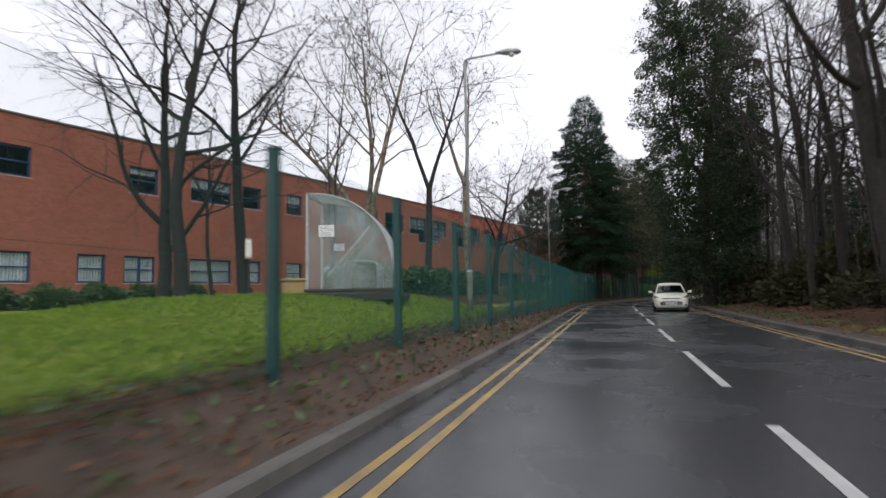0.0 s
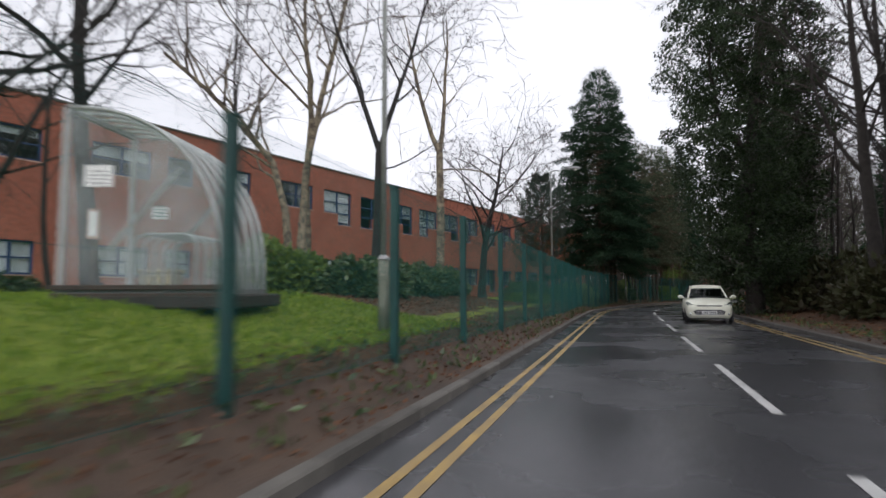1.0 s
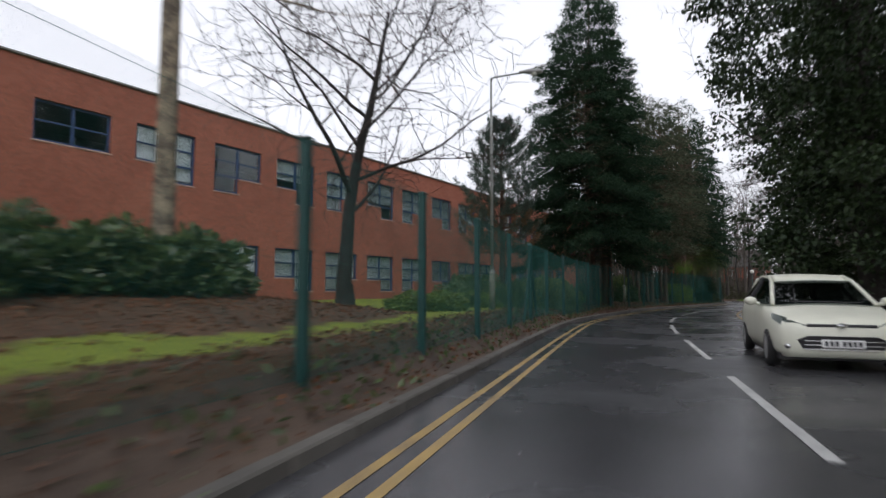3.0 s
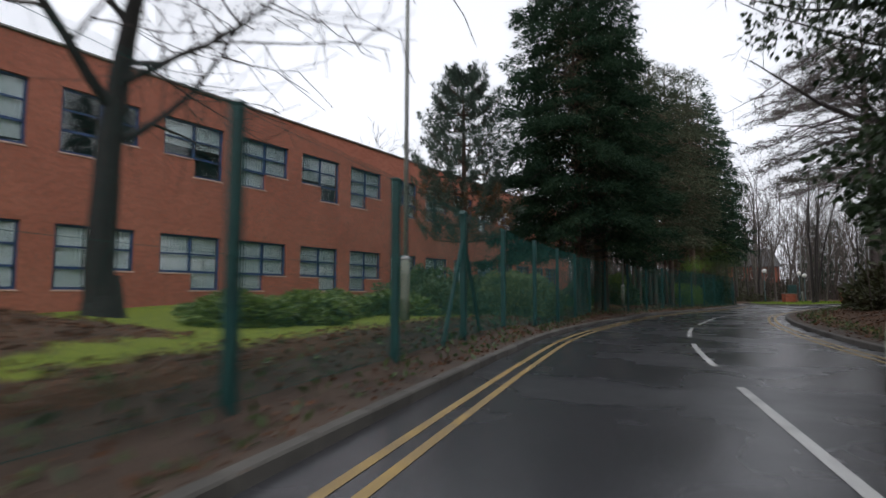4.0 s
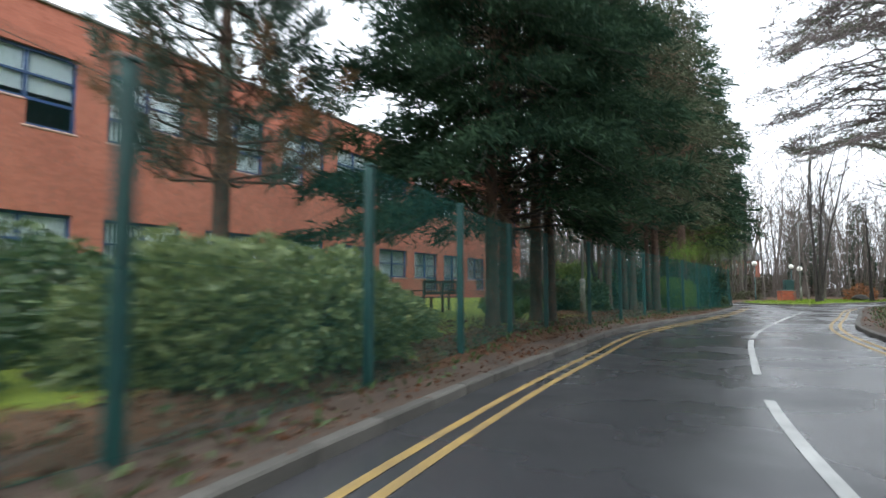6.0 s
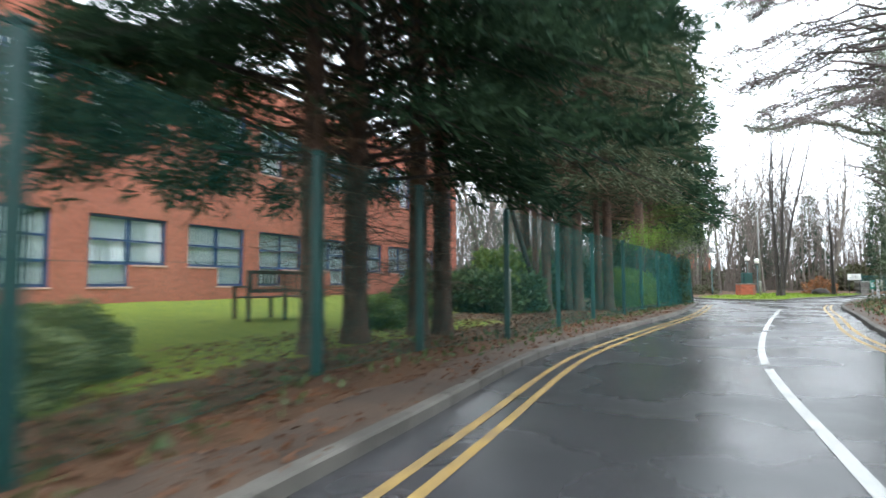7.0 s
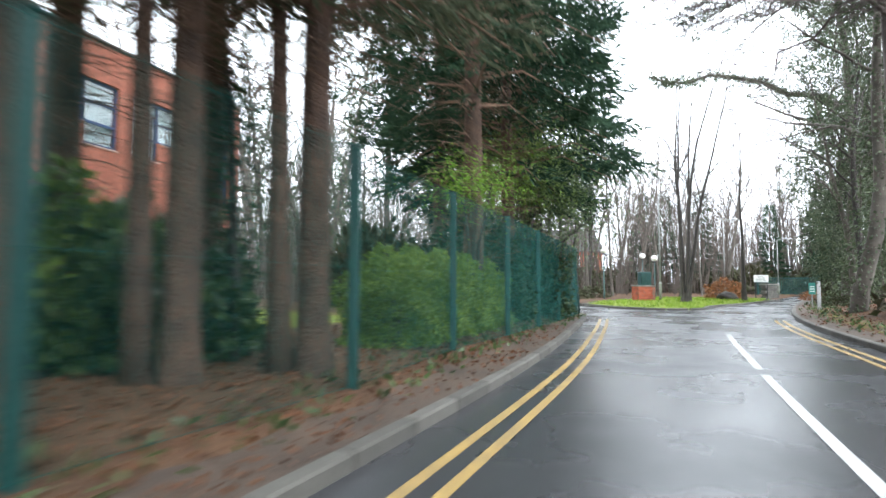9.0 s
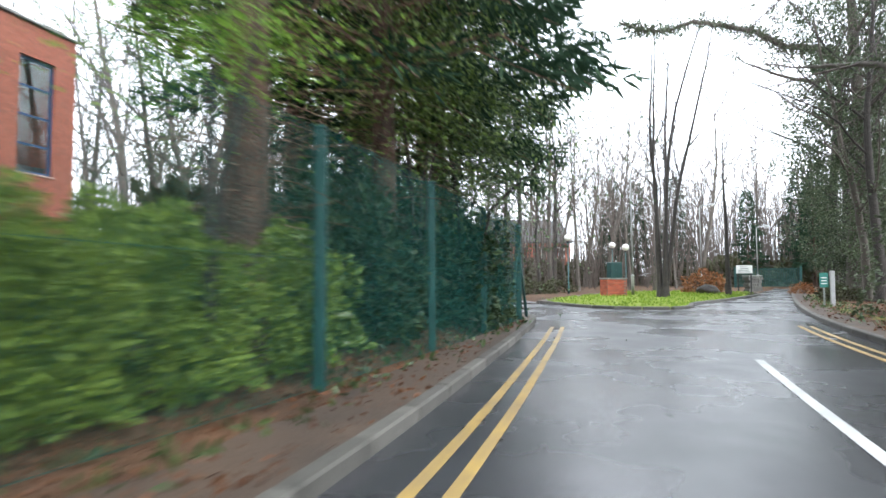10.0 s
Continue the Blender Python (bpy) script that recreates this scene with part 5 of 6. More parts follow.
def scatter(seed, count, box, keep, gap, sizes=(0.8, 1.15), kinds=None):
    """Bare trees over a stretch of the plan, no two too close."""
    rng = random.Random(seed)
    done = []
    tries = 0
    while len(done) < count and tries < 6000:
        tries += 1
        x, y = rng.uniform(box[0], box[1]), rng.uniform(box[2], box[3])
        if not keep(x, y) or inside(BUILD_POLY, np.array(x), np.array(y)) or any((x - a) ** 2 + (y - b) ** 2 < gap * gap for a, b in done):
            continue
        done.append((x, y))
        plant("woodland_tree", L_WOOD, "tree", rng.choice(kinds or WOODS), x, y, rng.uniform(0, 360), rng.uniform(*sizes), group="woodland trees", names=("trunk", "crown"))
    return done


for x, y, k in ((8.2, 30.0, 3), (9.6, 23.8, 1), (8.0, 26.4, 2), (10.2, 33.4, 3), (12.6, 38.5, 1), (9.4, 40.5, 3), (11.8, 30.5, 0), (9.6, 27.5, 3)):
    plant("woodland_tree", L_WOOD, "tree", WOODS[k], x, y, x * 60, 1.0, group="woodland trees", names=("trunk", "crown"))


def right_of_road(x, y):
    return x > np.interp(y, RIGHT[:, 1], RIGHT[:, 0]) + 2.2


WILD_FAR = bush_meshes(27, 1.5, 1.5, 1.4, 0.22, 560, M_BRAMBLE)
# far trees take the bark and twigs with haze and light painted in
FARS = [wood_tree(45, 15, 0.17, dict(kids=(17, 7, 0, 0), depth=2, minr=0.028, angle=(22, 48), seg=(2.2, 1.6, 1.3, 1.3), least=2), M_HAZEBARK, M_LITTWIG), wood_tree(46, 18, 0.22, dict(kids=(18, 7, 0, 0), depth=2, minr=0.028, angle=(22, 48), seg=(2.2, 1.6, 1.3, 1.3), least=2), M_HAZEBARK, M_LITTWIG), wood_tree(47, 12, 0.12, dict(kids=(15, 6, 0, 0), depth=2, minr=0.024, angle=(22, 48), seg=(2.2, 1.6, 1.3, 1.3), least=2), M_HAZEBARK, M_LITTWIG)]
scatter(71, 40, (6.5, 24, 6, 70), right_of_road, 1.9)
scatter(72, 24, (14, 44, 66, 112), lambda x, y: right_of_road(x, y) and x < np.interp(y, RIGHT[:, 1], RIGHT[:, 0]) + 16, 1.7)
scatter(73, 26, (4, 48, 106, 150), lambda x, y: y > 106 + 0.0 * x and not (30 < x < 42 and y < 122) and dist_to(ROAD_POLY, x, y) > 3.0, 2.0, kinds=FARS)
scatter(74, 42, (-34, 4, 84, 128), lambda x, y: dist_to(CORNER_S, x, y) > 2.5 and not inside(ROAD_POLY, x, y) and (y > 86 or x < -1), 1.9, kinds=FARS + WOODS[:1])
scatter(76, 20, (22, 62, 100, 132), lambda x, y: dist_to(ROAD_POLY, x, y) > 2.6 and not inside(ROAD_POLY, np.array(x), np.array(y)) and not (24 < x < 46 and 96 < y < 117), 2.0, (0.9, 1.25), kinds=FARS)
scatter(77, 16, (24, 46, 84, 108), lambda x, y: x > np.interp(y, RIGHT[:, 1], RIGHT[:, 0]) + 1.8, 1.9, (0.9, 1.2))
rng_f = random.Random(75)
far_done = []
while len(far_done) < 105:
    x, y = rng_f.uniform(-40, 90), rng_f.uniform(106, 175)
    if dist_to(ROAD_POLY, x, y) < 3.0 or inside(ROAD_POLY, np.array(x), np.array(y)) or inside(BUILD_POLY, np.array(x), np.array(y)) or (13 < x < 30 and 134 < y < 154) or (24 < x < 46 and y < 117) or any((x - a) ** 2 + (y - b) ** 2 < 5 for a, b in far_done):
        continue
    far_done.append((x, y))
    plant("woodland_tree", L_WOOD, "tree", rng_f.choice(FARS), x, y, rng_f.uniform(0, 360), rng_f.uniform(0.8, 1.2), group="woodland trees", names=("trunk", "crown"))
bare_tree("island_tree", "tall multi-stemmed bare tree on the grass island", 18.6, 94.0, 16.0, 0.16, 62, stems=5, group="", spec=dict(first=(0.3, 0.3, 0.2, 0.1), kids=(8, 5, 4, 2), angle=(18, 40), short=(0.2, 0.34), wobble=(0.035, 0.1, 0.14, 0.15)))
plant("leaning_tree", "thin leaning bare tree beside the sign", "tree", wood_tree(63, 10, 0.15, dict(first=(0.6, 0.3, 0.2, 0.1))), 23.4, 96.4, 0, names=("trunk", "crown")).rotation_euler = (0, radians(-7), 0)
for x, y, h in ((13.0, 103.5, 1), (14.8, 106.0, 2), (11.6, 101.6, 0), (17.0, 111.0, 1)):
    plant("woodland_tree", L_WOOD, "tree", WOODS[h], x, y, x * 50, 1.0, group="woodland trees", names=("trunk", "crown"))

# evergreens standing in the wood
CON_D = conifer_meshes(6, 16.0, 2.8, 2.5, density=7, per=6, leaf=0.12, trunk_r=0.22, dead=2, copies=3)
for i, (x, y, s) in enumerate(((40.0, 122.0, 0.62), (44.5, 118.5, 0.7), (47.0, 124.0, 0.8), (52.0, 128.0, 0.9), (36.0, 130.0, 0.8), (28.0, 128.0, 0.75), (33.0, 134.0, 0.8), (8.0, 118.0, 0.7), (-12.0, 112.0, 0.75), (46.0, 112.0, 0.7), (22.0, 66.0, 0.7), (16.5, 48.0, 0.8), (17.0, 40.0, 0.8), (-22.0, 104.0, 0.8))):
    plant("conifer", "dark evergreen standing among bare trees", "tree", CON_D, x, y, 61 * i, s, group="conifers")

# undergrowth that closes the view between the trunks
rng_u = random.Random(81)
L_UNDER = "dark ivy and bramble undergrowth among the trees"
for i in range(64):
    y = rng_u.uniform(8, 76)
    x = float(np.interp(y, RIGHT[:, 1], RIGHT[:, 0])) + rng_u.uniform(3.0, 12.0)
    shrub(WILD, L_UNDER, x, y, i * 37, rng_u.uniform(0.8, 1.6), rng_u.uniform(0.7, 1.3), "undergrowth", "bramble")
for i in range(90):
    a = rng_u.uniform(-36, 80)
    y = rng_u.uniform(100, 150)
    if dist_to(ROAD_POLY, a, y) < 3.2 or inside(ROAD_POLY, np.array(a), np.array(y)) or (20 < a < 30 and y < 108) or (24 < a < 46 and y < 119) or (13 < a < 30 and 134 < y < 154):
        continue
    shrub(WILD_FAR, L_UNDER, a, y, i * 53, rng_u.uniform(0.9, 1.5) * (1.0 if y < 116 else 1.7), rng_u.uniform(0.6, 1.1), "undergrowth", "bramble")
# added dark fill: these bushes stand in for shade behind the conifers
for i in range(14):
    x, y = rng_u.uniform(0.8, 3.6), rng_u.uniform(75, 88)
    if inside(BUILD_POLY, np.array(x), np.array(y)) or dist_to(CORNER_S, x, y) < 2.0 or inside(ROAD_POLY, np.array(x), np.array(y)):
        continue
    shrub(WILD, L_UNDER, x, y, i * 41, rng_u.uniform(0.8, 1.3), rng_u.uniform(0.9, 1.4), "undergrowth", "bramble")
for x, y, s in ((10.0, 99.0, 0.7), (11.8, 99.6, 0.6), (13.6, 101.2, 0.7), (8.0, 99.5, 0.9), (15.6, 104.0, 0.8), (25.5, 90.5, 0.6), (27.6, 93.5, 0.7), (23.8, 88.6, 0.55)):
    shrub(WILD, "low ivy-green shrub beside the junction", x, y, x * 30, s, 0.7, "undergrowth", "bramble")


def saplings(label, seed, count, place, tall, thick):
    """A thicket of thin bare stems with a few twigs each, as one mesh."""
    rng, g = random.Random(seed), Geo()
    xy = np.array([place(rng) for _ in range(count)])
    X, Y = xy[:, 0], xy[:, 1]
    bad = (dist_to(ROAD_POLY, X, Y) < 3.0) | inside(ROAD_POLY, X, Y) | inside(BUILD_POLY, X, Y) | ((X > 13) & (X < 30) & (Y > 132) & (Y < 154)) | ((X > 24) & (X < 46) & (Y < 117)) | inside(ISLAND, X, Y) | (dist_to(ISLAND, X, Y) < 2.5)
    Z = height(X, Y)
    for x, y, z in np.stack([X, Y, Z], 1)[~bad]:
        h, r = rng.uniform(*tall), rng.uniform(*thick)
        b = Vector((x, y, z - 0.1))
        e = b + Vector((rng.gauss(0, 0.09) * h, rng.gauss(0, 0.09) * h, h))
        m = b.lerp(e, 0.5) + Vector((rng.gauss(0, 0.03) * h, rng.gauss(0, 0.03) * h, 0))
        g.tube([b, m, e], [r, r * 0.7, r * 0.25], 3, cap=False)
        for _ in range(3):
            q = m.lerp(e, rng.random())
            g.tube([q, q + Vector((rng.gauss(0, 0.11) * h, rng.gauss(0, 0.11) * h, rng.uniform(0.05, 0.22) * h))], [r * 0.45, r * 0.15], 3, cap=False)
    tagged(new("saplings", g.mesh("saplings", M_LITTWIG)), label, "saplings", kind="stuff")


saplings("thicket of thin bare saplings in the far wood", 83, 6000, lambda r: (r.uniform(-40, 92), r.uniform(112, 160)), (4.0, 14.0), (0.022, 0.06))
saplings("thin bare saplings between the ivy trees", 84, 1300, lambda r: (r.uniform(-30, 6), r.uniform(86, 122)), (2.5, 9.0), (0.015, 0.04))
saplings("thin bare saplings in the roadside wood", 85, 900, lambda r: (r.uniform(8, 40), r.uniform(10, 110)), (2.0, 8.0), (0.012, 0.035))
RUST = bush_meshes(26, 1.3, 1.3, 1.5, 0.10, 1500, M_RUSTLEAF)
shrub(RUST, "young beech holding rust-brown winter leaves", 24.6, 101.5, 0, 1.0, 0.9)
shrub(RUST, "young beech holding rust-brown winter leaves", 28.8, 98.0, 80, 0.55, 0.7)


# ---- cedar over the road ----
def cedar_meshes():
    """Trunk with long level limbs and flat needle plates."""
    rng, nr = random.Random(66), np.random.default_rng(66)
    g, tw = Geo(), Geo()
    g.tube([(0, 0, -0.2), (0.1, 0, 5), (0, 0.15, 11), (-0.1, 0, 21)], [0.42, 0.34, 0.24, 0.05], 10)
    cs = []
    for i in range(46):
        z = 8.6 + i * 0.25
        a = math.pi + rng.gauss(0, 0.6) if i % 4 else rng.uniform(0, 6.28)
        L = rng.uniform(5.5, 9.6) * (1 - 0.35 * (i / 46) ** 2)
        d = Vector((math.cos(a), math.sin(a), 0))
        pts = [Vector((0, 0, z))]
        for k in range(1, 9):
            pts.append(Vector((0, 0, z)) + d * (L * k / 8) + Vector((rng.gauss(0, 0.22), rng.gauss(0, 0.22), 0.35 * math.sin(k * 0.6) + rng.gauss(0, 0.16) - 0.016 * k * k)))
        g.tube(pts, [0.085, 0.07, 0.058, 0.046, 0.036, 0.027, 0.02, 0.013, 0.007], 6, cap=False)
        for k in range(1, 9):
            for sgn in (-1, 1):
                for _ in range(3):
                    q0 = pts[k - 1].lerp(pts[k], rng.random())
                    e = q0 + Vector((-d.y, d.x, 0)) * sgn * rng.uniform(0.3, 1.5) + d * rng.uniform(0.0, 1.0) + Vector((0, 0, rng.uniform(-0.35, 0.25)))
                    tw.tube([q0, q0.lerp(e, 0.5) + Vector((0, 0, 0.08)), e], [0.020, 0.013, 0.007], 3, cap=False)
                    for _ in range(8):
                        f = q0.lerp(e, rng.uniform(0.25, 1.0))
                        q = f + d * rng.uniform(0.0, 0.35) + Vector((rng.gauss(0, 0.28), rng.gauss(0, 0.28), rng.gauss(-0.05, 0.16)))
                        tw.tube([f, q], [0.009, 0.005], 3, cap=False)
                        if rng.random() < 0.10:
                            for _ in range(6):
                                cs.append((q + Vector((rng.gauss(0, 0.12), rng.gauss(0, 0.12), rng.gauss(0, 0.04))))[:])
    return g.mesh("trunk", M_CEDAR, True), tw.mesh("crown", M_CEDAR), leaf_mesh("foliage", cs, 0.055, M_HAZEIVY, nr, aspect=3.0, tilt=0.4)


plant("cedar_tree", "old cedar with long level limbs reaching over the road", "tree", cedar_meshes(), 17.6, 76.5, -12, 1.0, names=("trunk", "crown", "foliage"))


# ---- oncoming car ----
def loft(sections, closed=True):
    """Skin over cross-sections with equal counts of points."""
    g = Geo()
    n = len(sections[0])
    for s in sections:
        g.v += [tuple(p) for p in s]
    for i in range(len(sections) - 1):
        for j in range(n if closed else n - 1):
            a, b = i * n + j, i * n + (j + 1) % n
            g.f.append((a, b, b + n, a + n))
    g.f += [tuple(range(n - 1, -1, -1)), tuple(range((len(sections) - 1) * n, len(sections) * n))] if closed else []
    return g


def build_car(x, y, spin):
    """Small hatchback; local x across, y towards its nose, z up."""
    car = thing("hatchback_car", "small cream-white hatchback car standing on the wet road", "car", pose(x, y, 0, 0, 0, spin))

    def section(yy, zl, zh, w, crown, tuck=0.88):
        """Closed outline of the lower body at one station."""
        h = zh - zl
        half = [(0, zl), (w * tuck, zl), (w * 0.97, zl + h * 0.18), (w, zl + h * 0.45), (w * 0.985, zl + h * 0.72), (w * 0.93, zh - 0.03), (w * 0.84, zh), (w * 0.4, zh + crown), (0, zh + crown * 1.2)]
        pts = [(a, yy, b) for a, b in half] + [(-a, yy, b) for a, b in half[-2:0:-1]]
        return pts

    st = [(1.97, 0.30, 0.62, 0.52, 0.01), (1.93, 0.22, 0.68, 0.66, 0.02), (1.82, 0.19, 0.745, 0.76, 0.03), (1.6, 0.19, 0.80, 0.82, 0.035), (1.25, 0.19, 0.875, 0.85, 0.04),
          (0.85, 0.19, 0.95, 0.86, 0.035), (0.4, 0.19, 0.97, 0.86, 0.01), (-0.6, 0.19, 0.985, 0.86, 0.01), (-1.4, 0.20, 1.0, 0.855, 0.01), (-1.8, 0.24, 0.99, 0.82, 0.01), (-1.95, 0.34, 0.92, 0.72, 0.0)]
    body = part("body", loft([section(*s) for s in st]), M_CARPAINT, car, smooth=True)

    # greenhouse: pillars and roof as painted bands, glass between them
    rail = [(1.02, 0.955, 0.70), (0.30, 1.33, 0.585), (-0.1, 1.43, 0.56), (-0.9, 1.455, 0.555), (-1.45, 1.40, 0.54), (-1.88, 1.02, 0.62)]
    foot = [(0.98, 0.95, 0.80), (0.45, 0.97, 0.82), (-0.1, 0.985, 0.82), (-0.9, 1.0, 0.81), (-1.45, 1.01, 0.79), (-1.9, 1.0, 0.70)]
    roof = loft([[(-w * 0.97, yy, z - 0.02), (-w * 0.8, yy, z + 0.018), (-w * 0.4, yy, z + 0.035), (0, yy, z + 0.042), (w * 0.4, yy, z + 0.035), (w * 0.8, yy, z + 0.018), (w * 0.97, yy, z - 0.02),
                  (w * 0.6, yy, z - 0.03), (-w * 0.6, yy, z - 0.03)] for yy, z, w in rail[1:5]])
    part("roof", roof, M_CARPAINT, car, smooth=True)
    for sx in (-1, 1):
        g = Geo()
        g.tube([(sx * w, yy, z) for yy, z, w in rail[:2]] + [(sx * rail[2][2], rail[2][0], rail[2][1])], [0.034, 0.030, 0.022], 8)
        part("windscreen_pillar", g, M_CARPAINT, car, smooth=True)
        g = Geo()
        g.tube([(sx * rail[4][2], rail[4][0], rail[4][1]), (sx * rail[5][2], rail[5][0], rail[5][1])], [0.045, 0.085], 8)
        part("rear_pillar", g, M_CARPAINT, car, smooth=True)
        g = Geo()
        g.tube([(sx * w * 0.99, yy, z - 0.015) for yy, z, w in rail[1:5]], [0.026, 0.030, 0.030, 0.034], 8)
        part("roof_rail", g, M_CARPAINT, car, smooth=True)
        g = Geo()
        q = [rail[4], rail[5], foot[5], foot[4]]
        g.face(*[(sx * (w + 0.012), yy, z) for yy, z, w in q])
        g.face(*[(sx * (w - 0.03), yy, z) for yy, z, w in q[::-1]])
        part("quarter_panel", g, M_CARPAINT, car)
        g = Geo()
        g.tube([(sx * 0.565, -0.55, 1.43), (sx * 0.81, -0.6, 0.99)], [0.03, 0.04], 6)
        part("door_pillar", g, M_BLACK, car)
        g = Geo()
        for i in range(1, 4):
            a, b = rail[i], rail[i + 1]
            c, d = foot[i + 1], foot[i]
            g.face((sx * a[2], a[0], a[1]), (sx * b[2], b[0], b[1]), (sx * c[2], c[0], c[1]), (sx * d[2], d[0], d[1]))
        g.face((sx * rail[0][2], rail[0][0], rail[0][1]), (sx * rail[1][2], rail[1][0], rail[1][1]), (sx * foot[1][2], foot[1][0], foot[1][1]), (sx * foot[0][2], foot[0][0], foot[0][1]))
        part("side_window", g, M_CARGLASS, car)
    g = Geo()
    rows = []
    for k in range(5):
        f = k / 4
        yy, z, w = (rail[0][i] + (rail[1][i] - rail[0][i]) * f for i in range(3))
        rows.append([(w * q, yy + 0.10 * (1 - q * q), z + 0.02 * (1 - q * q)) for q in (-1, -0.5, 0, 0.5, 1)])
    for i in range(4):
        for j in range(4):
            g.face(rows[i][j], rows[i][j + 1], rows[i + 1][j + 1], rows[i + 1][j])
    part("windscreen", g, M_CARGLASS, car, smooth=True)
    g = Geo()
    g.face((-0.62, -1.9, 1.0), (0.62, -1.9, 1.0), (0.5, -1.5, 1.40), (-0.5, -1.5, 1.40))
    part("rear_window", g, M_CARGLASS, car)
    g = Geo()
    g.box((0, -0.5, 0.72), (1.5, 2.6, 0.4), bevel=0.05)
    for sx in (-0.36, 0.36):
        g.box((sx, -0.25, 1.05), (0.46, 0.16, 0.62), bevel=0.06)
    g.box((0, 0.72, 0.96), (1.4, 0.45, 0.12), bevel=0.04)
    part("cabin", g, M_BLACK, car, "dark seats and dashboard")

    # nose details
    g = Geo()
    g.v += [(-0.50, 1.935, 0.30), (0.50, 1.935, 0.30), (0.56, 1.955, 0.46), (0.42, 1.97, 0.52), (-0.42, 1.97, 0.52), (-0.56, 1.955, 0.46)]
    g.v += [(a * 0.96, b + 0.03, c) for a, b, c in g.v[:6]]
    g.f += [(6, 7, 8, 9, 10, 11)] + [(i, (i + 1) % 6, (i + 1) % 6 + 6, i + 6) for i in range(6)]
    gr = part("lower_grille", g, M_BLACK, car)
    g = Geo()
    for k in range(3):
        g.box((0, 1.99, 0.33 + k * 0.06), (0.94, 0.02, 0.012))
    part("grille_bar", g, M_CHROME, gr)
    g = Geo()
    g.box((0, 1.945, 0.665), (0.86, 0.05, 0.05), bevel=0.015)
    part("upper_grille", g, M_BLACK, car)
    g = Geo()
    g.ball((0, 1.97, 0.675), 0.07, 12, 8, 0.45)
    part("badge", g, M_CHROME, car, "oval chrome badge")
    g = Geo()
    g.box((0, 2.005, 0.415), (0.52, 0.012, 0.115), bevel=0.004)
    pl = part("number_plate", g, M_SIGNWHITE, car)
    g = Geo()
    for k in range(7):
        g.box((-0.2 + k * 0.062 + (0.03 if k > 3 else 0), 2.013, 0.415), (0.04, 0.006, 0.07))
    part("plate_bar", g, M_BLACK, pl)
    for sx in (-1, 1):
        g = Geo()
        p = [(0.44, 1.93, 0.66), (0.52, 1.90, 0.60), (0.72, 1.80, 0.64), (0.82, 1.62, 0.74), (0.80, 1.50, 0.82), (0.68, 1.66, 0.775), (0.54, 1.82, 0.72)]
        c = (0.66, 1.82, 0.71)
        k = [(sx * a, b + 0.022, z + 0.012) for a, b, z in p]
        for i in range(len(k)):
            g.face(k[i], k[(i + 1) % len(k)], (sx * c[0], c[1] + 0.04, c[2] + 0.02))
        hl = part("headlight", g, M_CARGLASS, car, "clear swept-back headlight", smooth=True)
        g = Geo()
        g.ball((sx * 0.66, 1.76, 0.70), 0.055, 10, 8)
        part("reflector", g, M_CHROME, hl, smooth=True)
        g = Geo()
        g.ball((sx * 0.66, 1.90, 0.36), 0.05, 10, 8, 0.9)
        part("fog_lamp", g, M_CHROME, car, smooth=True)
        g = Geo()
        g.ball((sx * 0.965, 0.62, 1.0), 0.10, 12, 8, 0.72)
        g.tube([(sx * 0.83, 0.66, 0.95), (sx * 0.9, 0.64, 0.97)], [0.03, 0.03], 6)
        part("door_mirror", g, M_CARPAINT, car, smooth=True)
        for wy in (1.28, -1.22):
            g = Geo()
            n = 20
            prof = [(0.0, 0.195), (0.012, 0.27), (0.05, 0.295), (0.13, 0.295), (0.168, 0.27), (0.18, 0.195)]
            for d, r in prof:
                for j in range(n):
                    a = 2 * math.pi * j / n
                    g.v.append((sx * (0.865 - d), wy + r * math.cos(a), 0.295 + r * math.sin(a)))
            for i in range(len(prof) - 1):
                for j in range(n):
                    g.f.append((i * n + j, i * n + (j + 1) % n, (i + 1) * n + (j + 1) % n, (i + 1) * n + j))
            wh = part("wheel", g, M_TYRE, car, smooth=True)
            g = Geo()
            for j in range(7):
                a = 2 * math.pi * j / 7
                g.box((sx * 0.85, wy + 0.10 * math.cos(a), 0.295 + 0.10 * math.sin(a)), (0.02, 0.18, 0.035), Matrix.Rotation(a, 3, "X"))
            g.tube([(sx * 0.83, wy, 0.295), (sx * 0.857, wy, 0.295)], [0.2, 0.19], 18)
            part("rim", g, M_LAMPHEAD, wh)
    g = Geo()
    g.tube([(-0.5, 1.07, 0.985), (0.0, 1.12, 1.0), (0.45, 1.02, 1.0)], [0.01, 0.012, 0.008], 5)
    part("wiper", g, M_BLACK, car)
    g = Geo()
    g.box((0, 0.0, 0.2), (1.5, 3.4, 0.1))
    part("floor_pan", g, M_BLACK, car)


build_car(3.0, 32.3, 176.5)


